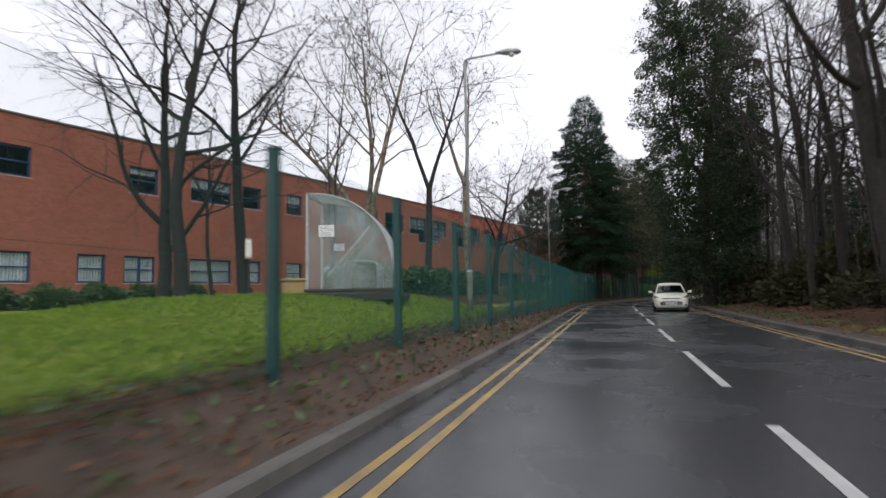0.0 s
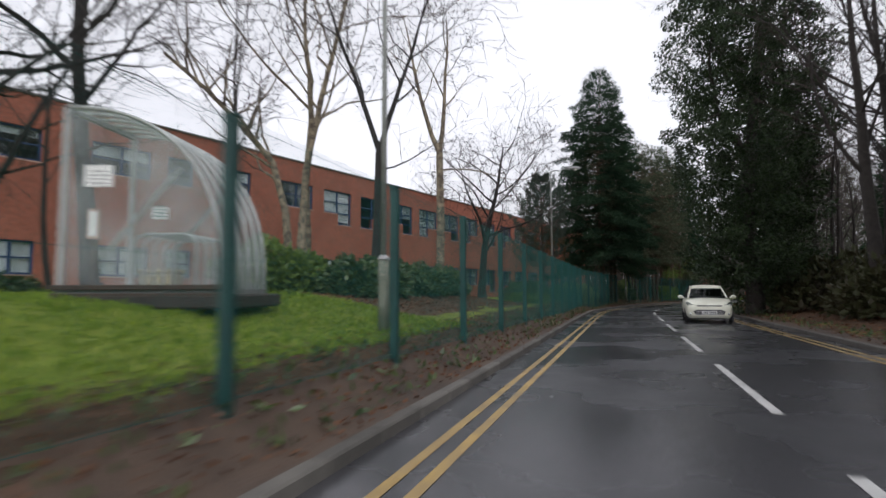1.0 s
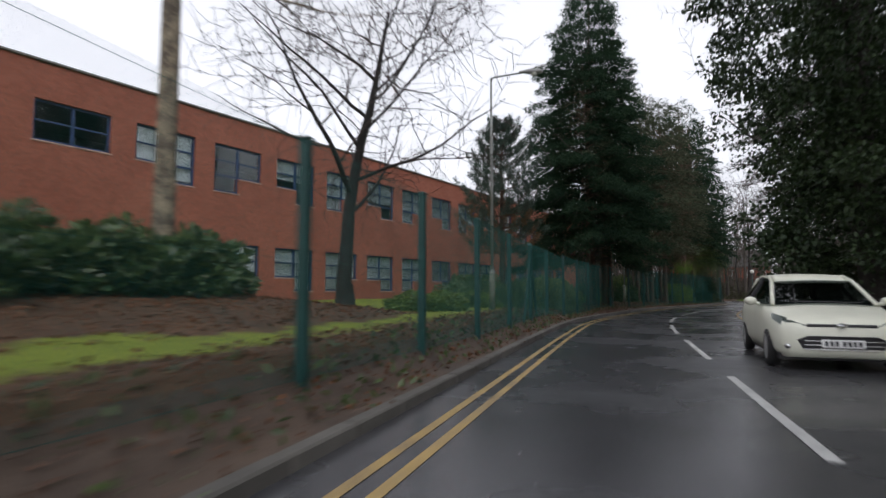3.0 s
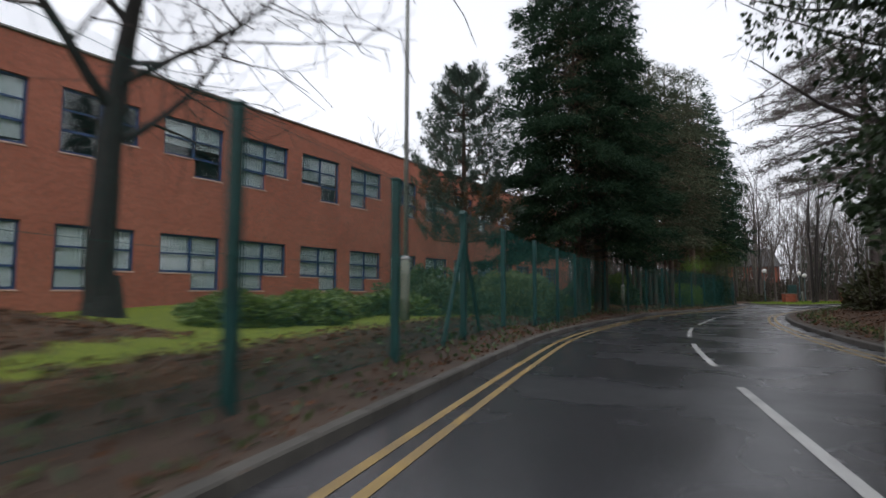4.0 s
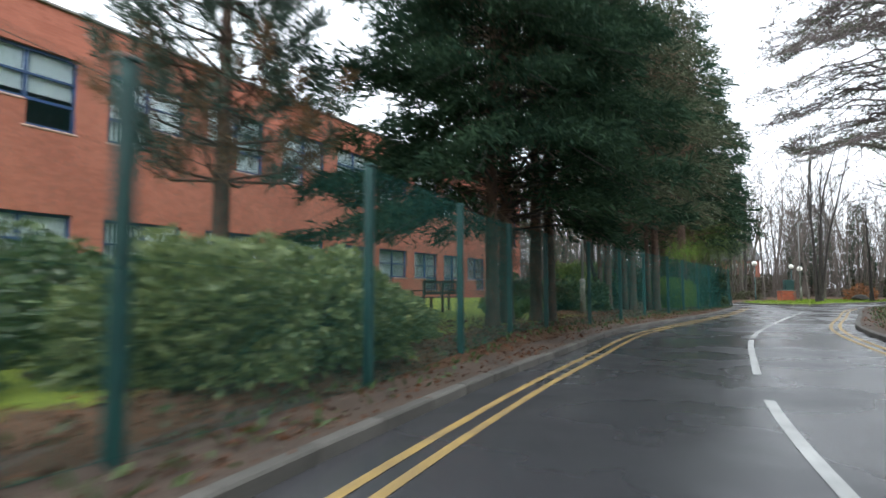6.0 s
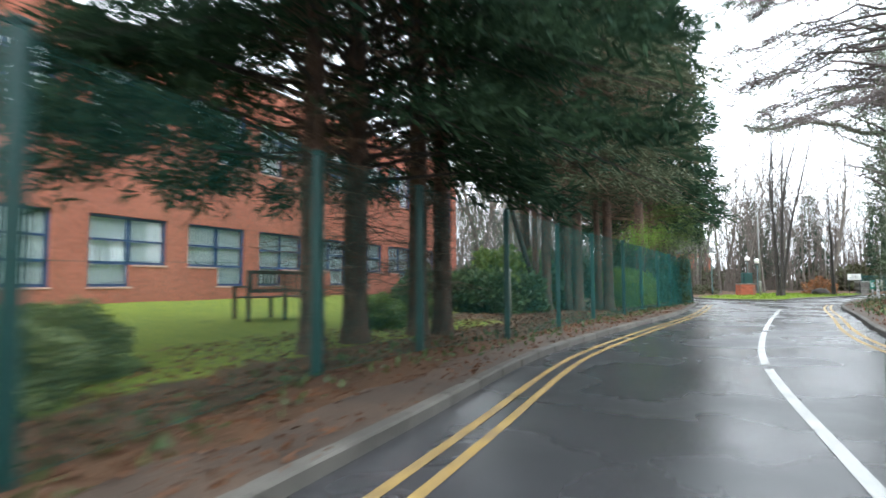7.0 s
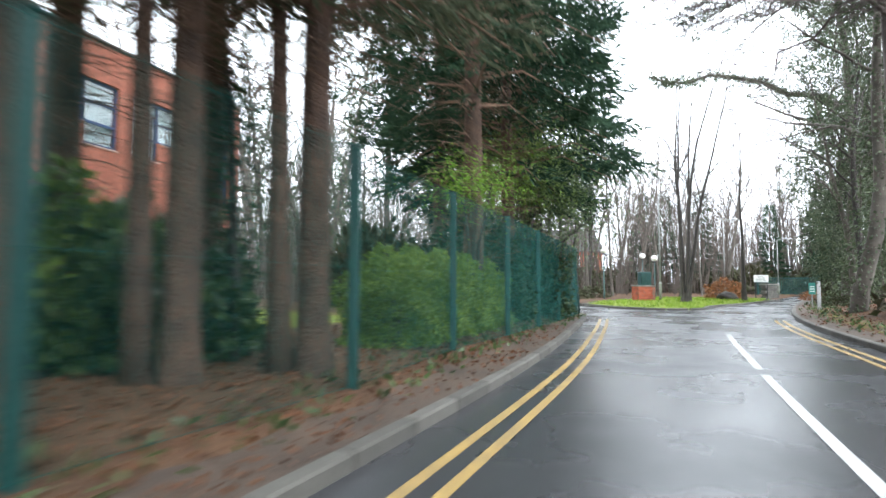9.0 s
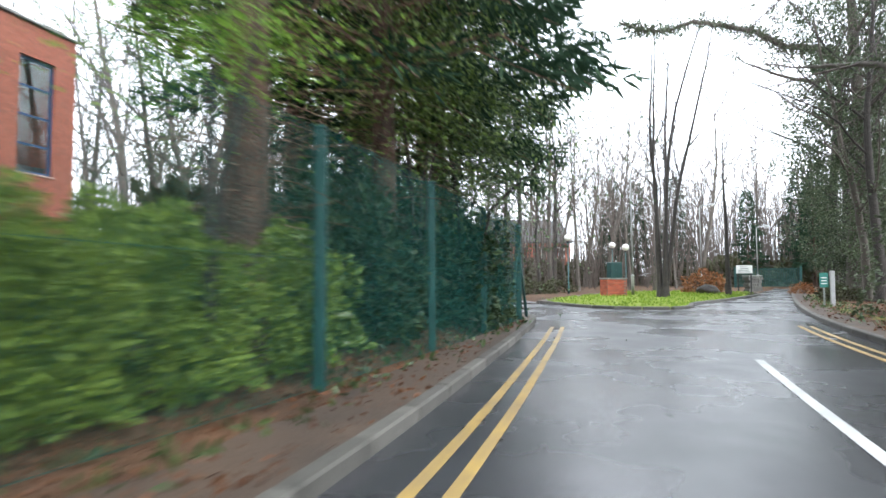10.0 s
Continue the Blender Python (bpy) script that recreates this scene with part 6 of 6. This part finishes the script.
# ---- cycle shelter on the lawn ----
def poly_mat(name, lo, hi):
    m = bpy.data.materials.new(name)
    m.use_nodes = True
    n, l = m.node_tree.nodes, m.node_tree.links
    b = n["Principled BSDF"]
    b.inputs["Base Color"].default_value = (0.55, 0.60, 0.60, 1)
    b.inputs["Roughness"].default_value = 0.18
    tr, mx = n.new("ShaderNodeBsdfTransparent"), n.new("ShaderNodeMixShader")
    geo, ns, mr = n.new("ShaderNodeNewGeometry"), n.new("ShaderNodeTexNoise"), n.new("ShaderNodeMapRange")
    ns.inputs["Scale"].default_value, ns.inputs["Detail"].default_value = 1.6, 6
    l.new(geo.outputs["Position"], ns.inputs["Vector"])
    mr.inputs["From Min"].default_value, mr.inputs["From Max"].default_value = 0.35, 0.7
    mr.inputs["To Min"].default_value, mr.inputs["To Max"].default_value = lo, hi
    l.new(ns.outputs["Fac"], mr.inputs["Value"])
    l.new(mr.outputs[0], mx.inputs[0])
    tr.inputs["Color"].default_value = (0.86, 0.90, 0.89, 1)
    l.new(tr.outputs[0], mx.inputs[1])
    l.new(b.outputs[0], mx.inputs[2])
    l.new(mx.outputs[0], n["Material Output"].inputs["Surface"])
    return m


M_FRAME = mat("pale_galvanised_frame", (0.46, 0.48, 0.47), 0.5, (0.32, 0.34, 0.33), scale=3, fine=30, bump=0.1, metal=0.2)
M_SHEET = poly_mat("scuffed_clear_sheet", 0.09, 0.34)
M_ROOFSHEET = poly_mat("clouded_roof_sheet", 0.25, 0.50)


def build_shelter():
    """Quarter-round cycle shelter; local x along the end panel, y back from it, z up."""
    W, H, L = 2.25, 2.58, 1.5
    m = Matrix(((0.966, -0.259, 0, -7.42), (0.259, 0.966, 0, 12.52), (0, 0, 1, 1.22), (0, 0, 0, 1)))
    sh = thing("cycle_shelter", "quarter-round cycle shelter of scuffed clear sheets on a grey frame", "shelter", m)

    def arc(t):
        a = t * math.pi / 2
        return W * math.sin(a) ** 0.92, H * math.cos(a) ** 0.78

    N = 14
    for yy in (0.0, L):
        g = Geo()
        p = [arc(i / N) for i in range(N + 1)]
        for i in range(N):
            (x0, z0), (x1, z1) = p[i], p[i + 1]
            g.face((x0, yy, 0.06), (x1, yy, 0.06), (x1, yy, z1), (x0, yy, z0))
        part("end_panel", g, M_SHEET, sh, "scuffed clear end sheet")
    g = Geo()
    for i in range(N):
        (x0, z0), (x1, z1) = arc(i / N), arc((i + 1) / N)
        g.face((x0, 0, z0), (x0, L, z0), (x1, L, z1), (x1, 0, z1))
    part("roof_sheet", g, M_ROOFSHEET, sh, "curved clouded roof sheet", smooth=True)
    for k in range(6):
        yy = L * k / 5
        g = Geo()
        g.tube([(x, yy, z + 0.02) for x, z in (arc(i / N) for i in range(N + 1))], [0.026] * (N + 1), 5)
        part("hoop", g, M_FRAME, sh, smooth=True)
    for yy in (0.0, L):
        g = Geo()
        g.box((0.0, yy, H / 2), (0.06, 0.06, H))
        part("upright", g, M_FRAME, sh)
        g = Geo()
        g.tube([(0.55, yy + 0.03, 0.5), (1.62, yy + 0.03, 1.72)], [0.03, 0.03], 6)
        part("diagonal_brace", g, M_FRAME, sh)
    g = Geo()
    g.box((W / 2, 0, 0.04), (W, 0.07, 0.07))
    g.box((W, L / 2, 0.04), (0.07, L, 0.07))
    g.box((0, L / 2, H), (0.07, L, 0.07))
    g.box((W / 2, L, 0.04), (W, 0.07, 0.07))
    part("rail", g, M_LAMP, sh)
    for k in range(5):
        g = Geo()
        yy = 0.25 + k * 0.26
        g.tube([(0.85, yy, 0), (0.85, yy, 0.72), (0.92, yy, 0.80), (1.02, yy, 0.84), (1.60, yy, 0.84), (1.70, yy, 0.80), (1.76, yy, 0.72), (1.76, yy, 0)], [0.024] * 8, 8)
        part("cycle_hoop", g, M_FRAME, sh, "bent steel cycle stand", smooth=True)
    for zz in (-0.01, 0.10):
        g = Geo()
        g.box((W / 2, -0.10, zz), (W + 0.1, 0.09, 0.07), bevel=0.01)
        part("base_timber", g, M_WOOD, sh, "dark weathered base timber")
    for (a, b, c, d, col, yy) in ((0.30, 0.70, 1.47, 1.77, M_SIGNWHITE, -0.02), (0.36, 0.64, 1.22, 1.42, M_SIGNWHITE, L - 0.03)):
        g = Geo()
        g.box(((a + b) / 2, yy, (c + d) / 2), (b - a, 0.008, d - c), bevel=0.003)
        nt = part("notice", g, col, sh, "white notice")
        g = Geo()
        for k in range(4):
            g.box(((a + b) / 2, yy - 0.006, c + 0.05 + k * 0.055), ((b - a) * (0.75 - 0.1 * (k % 2)), 0.003, 0.015))
        part("text_bar", g, M_GREYBAR if yy < 1 else M_SIGNGREEN, nt)
    g = Geo()
    g.box((W / 2 + 0.05, L / 2, -0.09), (W + 0.35, L + 0.3, 0.2), bevel=0.03)
    part("base_slab", g, M_BARK, sh, "dark damp base slab")


build_shelter()

gb = thing("grit_bin", "yellow plastic grit bin on the lawn", "bin", pose(-11.2, 18.0, gz(-11.2, 18.0), 0, 0, 20))
g = Geo()
g.box((0, 0, 0.31), (0.85, 0.62, 0.62), bevel=0.05)
part("tub", g, M_YELLOW, gb)
g = Geo()
g.box((0, 0, 0.68), (0.92, 0.68, 0.12), bevel=0.04)
part("lid", g, M_YELLOW, gb)

# pale box fixed to a tree trunk
tb = thing("nest_box", "pale wooden box hung on a tree trunk", "box", pose(-12.72, 17.35, gz(-12.7, 17.35), 0, 0, 35))
g = Geo()
g.box((0, 0, 2.0), (0.26, 0.20, 0.75), bevel=0.01)
part("case", g, M_SILL, tb)
g = Geo()
g.box((0, -0.115, 2.0), (0.18, 0.02, 0.62))
part("panel", g, M_SIGNWHITE, tb)
g = Geo()
g.box((0, 0.06, 0.85), (0.06, 0.05, 1.72))
part("stake", g, M_WOOD, tb)


# ---- bench on the grass ----
def build_bench(x, y, spin):
    b = thing("garden_bench", "dark weathered wooden garden bench on the grass", "bench", pose(x, y, gz(x, y), 0, 0, spin))
    for sx in (-0.78, 0.0, 0.78):
        for yy, h in ((-0.25, 0.42), (0.25, 0.92)):
            g = Geo()
            g.box((sx, yy, h / 2 - 0.02), (0.065, 0.065, h + 0.04), bevel=0.006)
            part("leg", g, M_WOOD, b)
    for sx in (-0.78, 0.78):
        g = Geo()
        g.box((sx, -0.02, 0.63), (0.07, 0.58, 0.04), bevel=0.008)
        g.box((sx, -0.25, 0.52), (0.06, 0.06, 0.22))
        part("armrest", g, M_WOOD, b)
    for k in range(5):
        g = Geo()
        g.box((0, -0.24 + k * 0.11, 0.43), (1.62, 0.085, 0.025), bevel=0.005)
        part("seat_slat", g, M_WOOD, b)
    for zz in (0.55, 0.90):
        g = Geo()
        g.box((0, 0.26, zz), (1.62, 0.045, 0.07), bevel=0.006)
        part("back_rail", g, M_WOOD, b)
    for k in range(13):
        g = Geo()
        g.box((-0.72 + k * 0.12, 0.26, 0.725), (0.05, 0.02, 0.29))
        part("back_slat", g, M_WOOD, b)


build_bench(-4.4, 57.2, 240)


# ---- sign on the fence, junction furniture ----
sg = thing("road_sign", "red and white sign on a grey post at the junction", "sign", pose(5.3, 87.2, gz(5.3, 87.2), 0, 0, -4))
g = Geo()
g.tube([(0, 0, -0.3), (0, 0, 3.35)], [0.04, 0.04], 10)
part("post", g, M_LAMP, sg)
g = Geo()
g.box((0, -0.055, 2.95), (0.50, 0.012, 0.72), bevel=0.005)
part("panel", g, M_RED, sg)
g = Geo()
g.box((0, -0.064, 3.08), (0.36, 0.004, 0.20))
for k in range(3):
    g.box((0, -0.064, 2.70 + k * 0.09), (0.36, 0.004, 0.035))
part("text_bar", g, M_SIGNWHITE, sg)


def build_kiosk(x, y, spin):
    k = thing("brick_plinth", "low red brick plinth with a stone cap on the island", "plinth", pose(x, y, gz(x, y) - 0.02, 0, 0, spin))
    n = 0
    cut = Geo()
    cut.box((0, 0, 0.46), (1.14, 0.74, 0.92))
    part("core", cut, M_KERB, k)
    full, half = Geo(), Geo()
    full.box((0, 0, 0), (0.215, 0.04, 0.065), bevel=0.006)
    half.box((0, 0, 0), (0.102, 0.04, 0.065), bevel=0.006)
    fm, hm = full.mesh("brick", M_BRICKPIECE), half.mesh("brick", M_BRICKPIECE)
    for r in range(12):
        z = 0.05 + r * 0.075
        for side in range(4):
            L = 1.18 if side % 2 == 0 else 0.78
            d = 0.39 if side % 2 == 0 else 0.59
            a = side * math.pi / 2
            u = -L / 2 + (0.112 if r % 2 else 0.0)
            if r % 2:
                b = part("brick", hm, None, k)
                b.matrix_local = Matrix.Rotation(a, 4, "Z") @ Matrix.Translation((-L / 2 + 0.05, -d, z))
            while u + 0.215 <= L / 2 + 0.01:
                b = part("brick", fm, None, k)
                b.matrix_local = Matrix.Rotation(a, 4, "Z") @ Matrix.Translation((u + 0.107, -d, z))
                u += 0.225
    g = Geo()
    g.box((0, 0, 0.96), (1.30, 0.90, 0.08), bevel=0.015)
    part("cap", g, M_KERB, k)


def piece_mat(name, a, b):
    m = mat(name, a, 0.85, b, scale=3, fine=40, bump=0.4, amount=0.8)
    n, l = m.node_tree.nodes, m.node_tree.links
    info, hs = n.new("ShaderNodeObjectInfo"), n.new("ShaderNodeHueSaturation")
    mr = n.new("ShaderNodeMapRange")
    mr.inputs["To Min"].default_value, mr.inputs["To Max"].default_value = 0.72, 1.2
    l.new(info.outputs["Random"], mr.inputs["Value"])
    l.new(mr.outputs[0], hs.inputs["Value"])
    bs = n["Principled BSDF"]
    l.new(bs.inputs["Base Color"].links[0].from_socket, hs.inputs["Color"])
    l.new(hs.outputs[0], bs.inputs["Base Color"])
    return m


M_BRICKPIECE = piece_mat("plinth_brick", (0.42, 0.11, 0.06), (0.30, 0.075, 0.045))
M_KERBPIECE = piece_mat("kerb_stone", (0.13, 0.12, 0.105), (0.06, 0.057, 0.05))
build_kiosk(16.95, 96.7, 12)

cb = thing("service_cabinet", "dark green metal service cabinet behind the plinth", "cabinet", pose(17.7, 98.6, gz(17.7, 98.6), 0, 0, 10))
g = Geo()
g.box((0, 0, 0.95), (0.75, 0.5, 1.9), bevel=0.03)
part("body", g, M_GREEN, cb)
for sx in (-0.185, 0.185):
    g = Geo()
    g.box((sx, -0.256, 0.95), (0.35, 0.014, 1.7), bevel=0.005)
    part("door", g, M_GREEN, cb)

# sign board, low stone wall and gate by the far road
sb = thing("sign_board", "white sign board on two dark posts", "sign", pose(27.4, 101.6, gz(27.4, 101.6), 0, 0, -22))
g = Geo()
g.box((0, 0, 1.5), (0.95, 0.03, 0.52), bevel=0.008)
bd = part("board", g, M_SIGNWHITE, sb)
g = Geo()
for k in range(4):
    g.box((-0.05 * (k % 2), -0.02, 1.33 + k * 0.11), (0.72 - 0.12 * k, 0.006, 0.04))
part("text_bar", g, M_GREYBAR, bd)
for sx in (-0.38, 0.38):
    g = Geo()
    g.box((sx, 0.03, 0.75), (0.07, 0.05, 1.6))
    part("post", g, M_BLACK, sb)

wl_ = thing("stone_wall", "low weathered stone gate wall beside the road", "wall", pose(28.9, 103.2, gz(28.9, 103.2), 0, 0, 40))
rngw = random.Random(9)
for r in range(5):
    u = -1.2 + (0.2 if r % 2 else 0)
    while u < 1.1:
        w = rngw.uniform(0.3, 0.5)
        g = Geo()
        g.box((u + w / 2, 0, 0.1 + r * 0.2), (w - 0.02, 0.38 + rngw.uniform(-0.03, 0.03), 0.19), bevel=0.02)
        part("stone", g, M_KERBPIECE, wl_)
        u += w
g = Geo()
g.box((0, 0, 1.08), (2.6, 0.46, 0.1), bevel=0.02)
part("coping", g, M_KERB, wl_)

gt = thing("metal_gate", "closed green metal gate across the far road", "gate", pose(37.6, 115.2, 0.02, 0, 0, -32))
for sx in (-2.6, 2.6):
    g = Geo()
    g.box((sx, 0, 1.0), (0.14, 0.14, 2.0), bevel=0.01)
    part("gate_post", g, M_GREEN, gt)
for zz in (0.25, 1.75):
    g = Geo()
    g.box((0, 0, zz), (5.1, 0.05, 0.06))
    part("gate_rail", g, M_GREEN, gt)
for k in range(34):
    g = Geo()
    g.box((-2.5 + k * 0.151, 0.0, 1.0), (0.075, 0.02, 1.7))
    part("bar", g, M_GREEN, gt)


def marker_post(x, y):
    p = thing("marker_post", "pale grey roadside post with a small green sign", "post", pose(x, y, gz(x, y), 0, 0, -20))
    g = Geo()
    g.box((0, 0, 0.6), (0.14, 0.08, 1.25), bevel=0.015)
    part("post", g, M_LAMPHEAD, p)
    g = Geo()
    g.box((-0.25, 0, 0.9), (0.26, 0.03, 0.5), bevel=0.006)
    s = part("sign_panel", g, M_SIGNGREEN, p)
    g = Geo()
    for k in range(3):
        g.box((-0.25, -0.018, 0.78 + k * 0.1), (0.18, 0.004, 0.03))
    part("text_bar", g, M_SIGNWHITE, s)
    g = Geo()
    g.tube([(-0.25, 0.03, 0), (-0.25, 0.03, 1.1)], [0.025, 0.025], 6)
    part("sign_post", g, M_LAMP, p)


marker_post(20.4, 84.6)

rk = thing("boulder", "dark mossy boulder on the grass island", "rock", pose(23.6, 99.0, gz(23.6, 99.0) - 0.05))
bm = bmesh.new()
bmesh.ops.create_icosphere(bm, subdivisions=3, radius=0.5)
for v in bm.verts:
    n3 = noise.noise(v.co * 2.3)
    v.co = Vector((v.co.x * 1.4, v.co.y, v.co.z * 0.75)) * (1 + 0.25 * n3) + Vector((0, 0, 0.22))
me = bpy.data.meshes.new("stone")
bm.to_mesh(me)
bm.free()
me.materials.append(M_BARK)
part("stone", me, None, rk)


# ---- house beyond the trees ----
def far_house(x, y, spin, label):
    h = thing("house", label, "house", pose(x, y, 0.0, 0, 0, spin))
    holes = [(a, a + 1.4, z, z + 1.5) for z in (0.9, 3.7) for a in (-4.6, -2.0, 0.7, 3.3)]
    part("wall", holed_wall(-5.5, 5.5, -0.2, 6.0, holes, 0.3, 0.0), M_BRICK, h)
    g = Geo()
    g.box((-5.35, 4.2, 2.9), (0.3, 8.0, 6.2))
    g.box((5.35, 4.2, 2.9), (0.3, 8.0, 6.2))
    g.box((0, 8.05, 2.9), (10.4, 0.3, 6.2))
    part("side_wall", g, M_BRICK, h)
    g = Geo()
    for sy in (-1, 1):
        y0, y1 = (-0.4, 4.1) if sy < 0 else (8.6, 4.1)
        g.face((-5.8, y0, 5.9), (5.8, y0, 5.9), (5.8, y1, 9.3), (-5.8, y1, 9.3))
        g.face((-5.8, y0, 5.75), (-5.8, y1, 9.15), (5.8, y1, 9.15), (5.8, y0, 5.75))
        g.face((-5.8, y0, 5.75), (5.8, y0, 5.75), (5.8, y0, 5.9), (-5.8, y0, 5.9))
    part("roof", g, M_ROOF, h, "dark slate roof")
    for sx in (-5.35, 5.35):
        g = Geo()
        g.face((sx, 0, 6.0), (sx, 8.2, 6.0), (sx, 4.1, 9.15))
        part("gable", g, M_BRICK, h)
    for a, b, c, d in holes:
        g = Geo()
        bars(g, [(a, b, c, c + 0.08), (a, b, d - 0.08, d), (a, a + 0.08, c, d), (b - 0.08, b, c, d), ((a + b) / 2 - 0.03, (a + b) / 2 + 0.03, c, d)], 0.12, 0.06)
        w = part("window", g, M_SIGNWHITE, h)
        g = Geo()
        g.box(((a + b) / 2, 0.13, (c + d) / 2), (b - a - 0.16, 0.008, d - c - 0.16))
        part("pane", g, M_GLASS, w)


far_house(21.0, 140.0, 8, "red brick house half hidden behind bare trees")


# ---- fallen leaves, grass ----
def ground_leaves(name, label, seed, count, place, leaf, material, lift=0.012, up=0.25, aspect=1.4):
    nr = np.random.default_rng(seed)
    xy = place(nr, count)
    z = height(xy[:, 0], xy[:, 1])
    c = np.stack([xy[:, 0], xy[:, 1], z + lift], 1)
    o = nr.normal(size=(len(c), 3)) * np.array([1, 1, up])
    me = leaf_mesh(name, c, leaf, material, nr, outward=o * 1.5, aspect=aspect, tilt=up)
    tagged(new(name, me), label, name.replace("_", " "), kind="stuff")


FEN = smooth_line(FENCE, 0.25)
FEN_N = normals(FEN)
LEF = smooth_line(LEFT, 0.25)
LEF_N = normals(LEF)
RIG = smooth_line(RIGHT, 0.25)
RIG_N = normals(RIG)


def along(line, nn, lo, hi, y0, y1):
    def f(nr, count):
        ok = np.where((line[:, 1] > y0) & (line[:, 1] < y1))[0]
        i = nr.choice(ok, count)
        o = nr.uniform(lo, hi, count)[:, None]
        return line[i] + nn[i] * o + nr.normal(size=(count, 2)) * 0.1
    return f


def box_place(x0, x1, y0, y1):
    def f(nr, count):
        return np.stack([nr.uniform(x0, x1, count), nr.uniform(y0, y1, count)], 1)
    return f


ground_leaves("leaf_litter", "wet brown fallen leaves on the verge", 91, 16000, along(LEF, LEF_N, 0.25, 1.7, -3, 80), 0.042, M_DRYLEAF)
ground_leaves("leaf_litter", "wet brown fallen leaves under the conifers", 92, 9000, along(FEN, FEN_N, -0.2, 2.6, 44, 80), 0.045, M_DRYLEAF)
ground_leaves("leaf_litter", "brown fallen leaves along the woodland edge", 93, 9000, along(RIG, RIG_N, -4.5, -0.3, 2, 90), 0.06, M_DRYLEAF)
ground_leaves("leaf_litter", "brown fallen leaves in front of the hedge", 94, 6000, box_place(-8.5, -4.3, 18, 33), 0.05, M_DRYLEAF)
ground_leaves("grass_blades", "short mown wet lawn grass", 95, 42000, box_place(-9.0, -3.1, 1.0, 18), 0.035, M_GRASS, 0.0, 2.2, 2.6)
ground_leaves("grass_blades", "short mown wet lawn grass", 96, 12000, box_place(-12.0, -9.0, 4.0, 22), 0.05, M_GRASS, 0.0, 2.2, 2.4)
ground_leaves("grass_blades", "short grass on the traffic island", 99, 16000, lambda nr, c: (lambda q: q[inside(ISLAND, q[:, 0], q[:, 1])])(np.stack([nr.uniform(11.5, 28, c), nr.uniform(85, 105.5, c)], 1)), 0.05, M_GRASS, 0.0, 2.2, 2.4)
ground_leaves("weeds", "low green weeds along the fence foot", 97, 5000, along(FEN, FEN_N, -0.35, 0.3, -2, 80), 0.05, M_SHRUB, 0.0, 1.6, 2.2)
ground_leaves("weeds", "rough grass along the woodland verge", 98, 3500, along(RIG, RIG_N, -1.6, -0.5, 0, 95), 0.05, M_SHRUB, 0.0, 2.0, 2.6)


# ---- kerb stones ----
def kerb(name, line, side, label, lo, hi):
    k = thing(name, label, "kerb", kind="structure")
    g = Geo()
    g.box((0, 0, 0), (0.90, 0.15, 0.24), bevel=0.018)
    me = g.mesh("kerb_stone", M_KERBPIECE)
    nn = normals(line) * side
    d = np.gradient(line, axis=0)
    step = int(0.915 / 0.0915)
    for i in range(step // 2, len(line), step):
        if lo < line[i][1] < hi:
            s = part("kerb_stone", me, None, k)
            s.location = (*(line[i] + nn[i] * 0.075), -0.005)
            s.rotation_euler = (0, 0, math.atan2(d[i][1], d[i][0]))


kerb("kerb_left", smooth_line(LEFT, 0.0915), 1, "grey concrete kerb stones beside the fence verge", -8, 90)
kerb("kerb_right", smooth_line(RIGHT, 0.0915), -1, "grey concrete kerb stones at the woodland edge", -8, 112)
kerb("kerb_corner", smooth_line(CORNER, 0.0915), 1, "grey concrete kerb stones round the junction corner", 70, 112)
kerb("kerb_island", smooth_line(np.concatenate([ISLAND, ISLAND[:1]]), 0.0915), -1, "low grey kerb stones round the grass island", 70, 120)
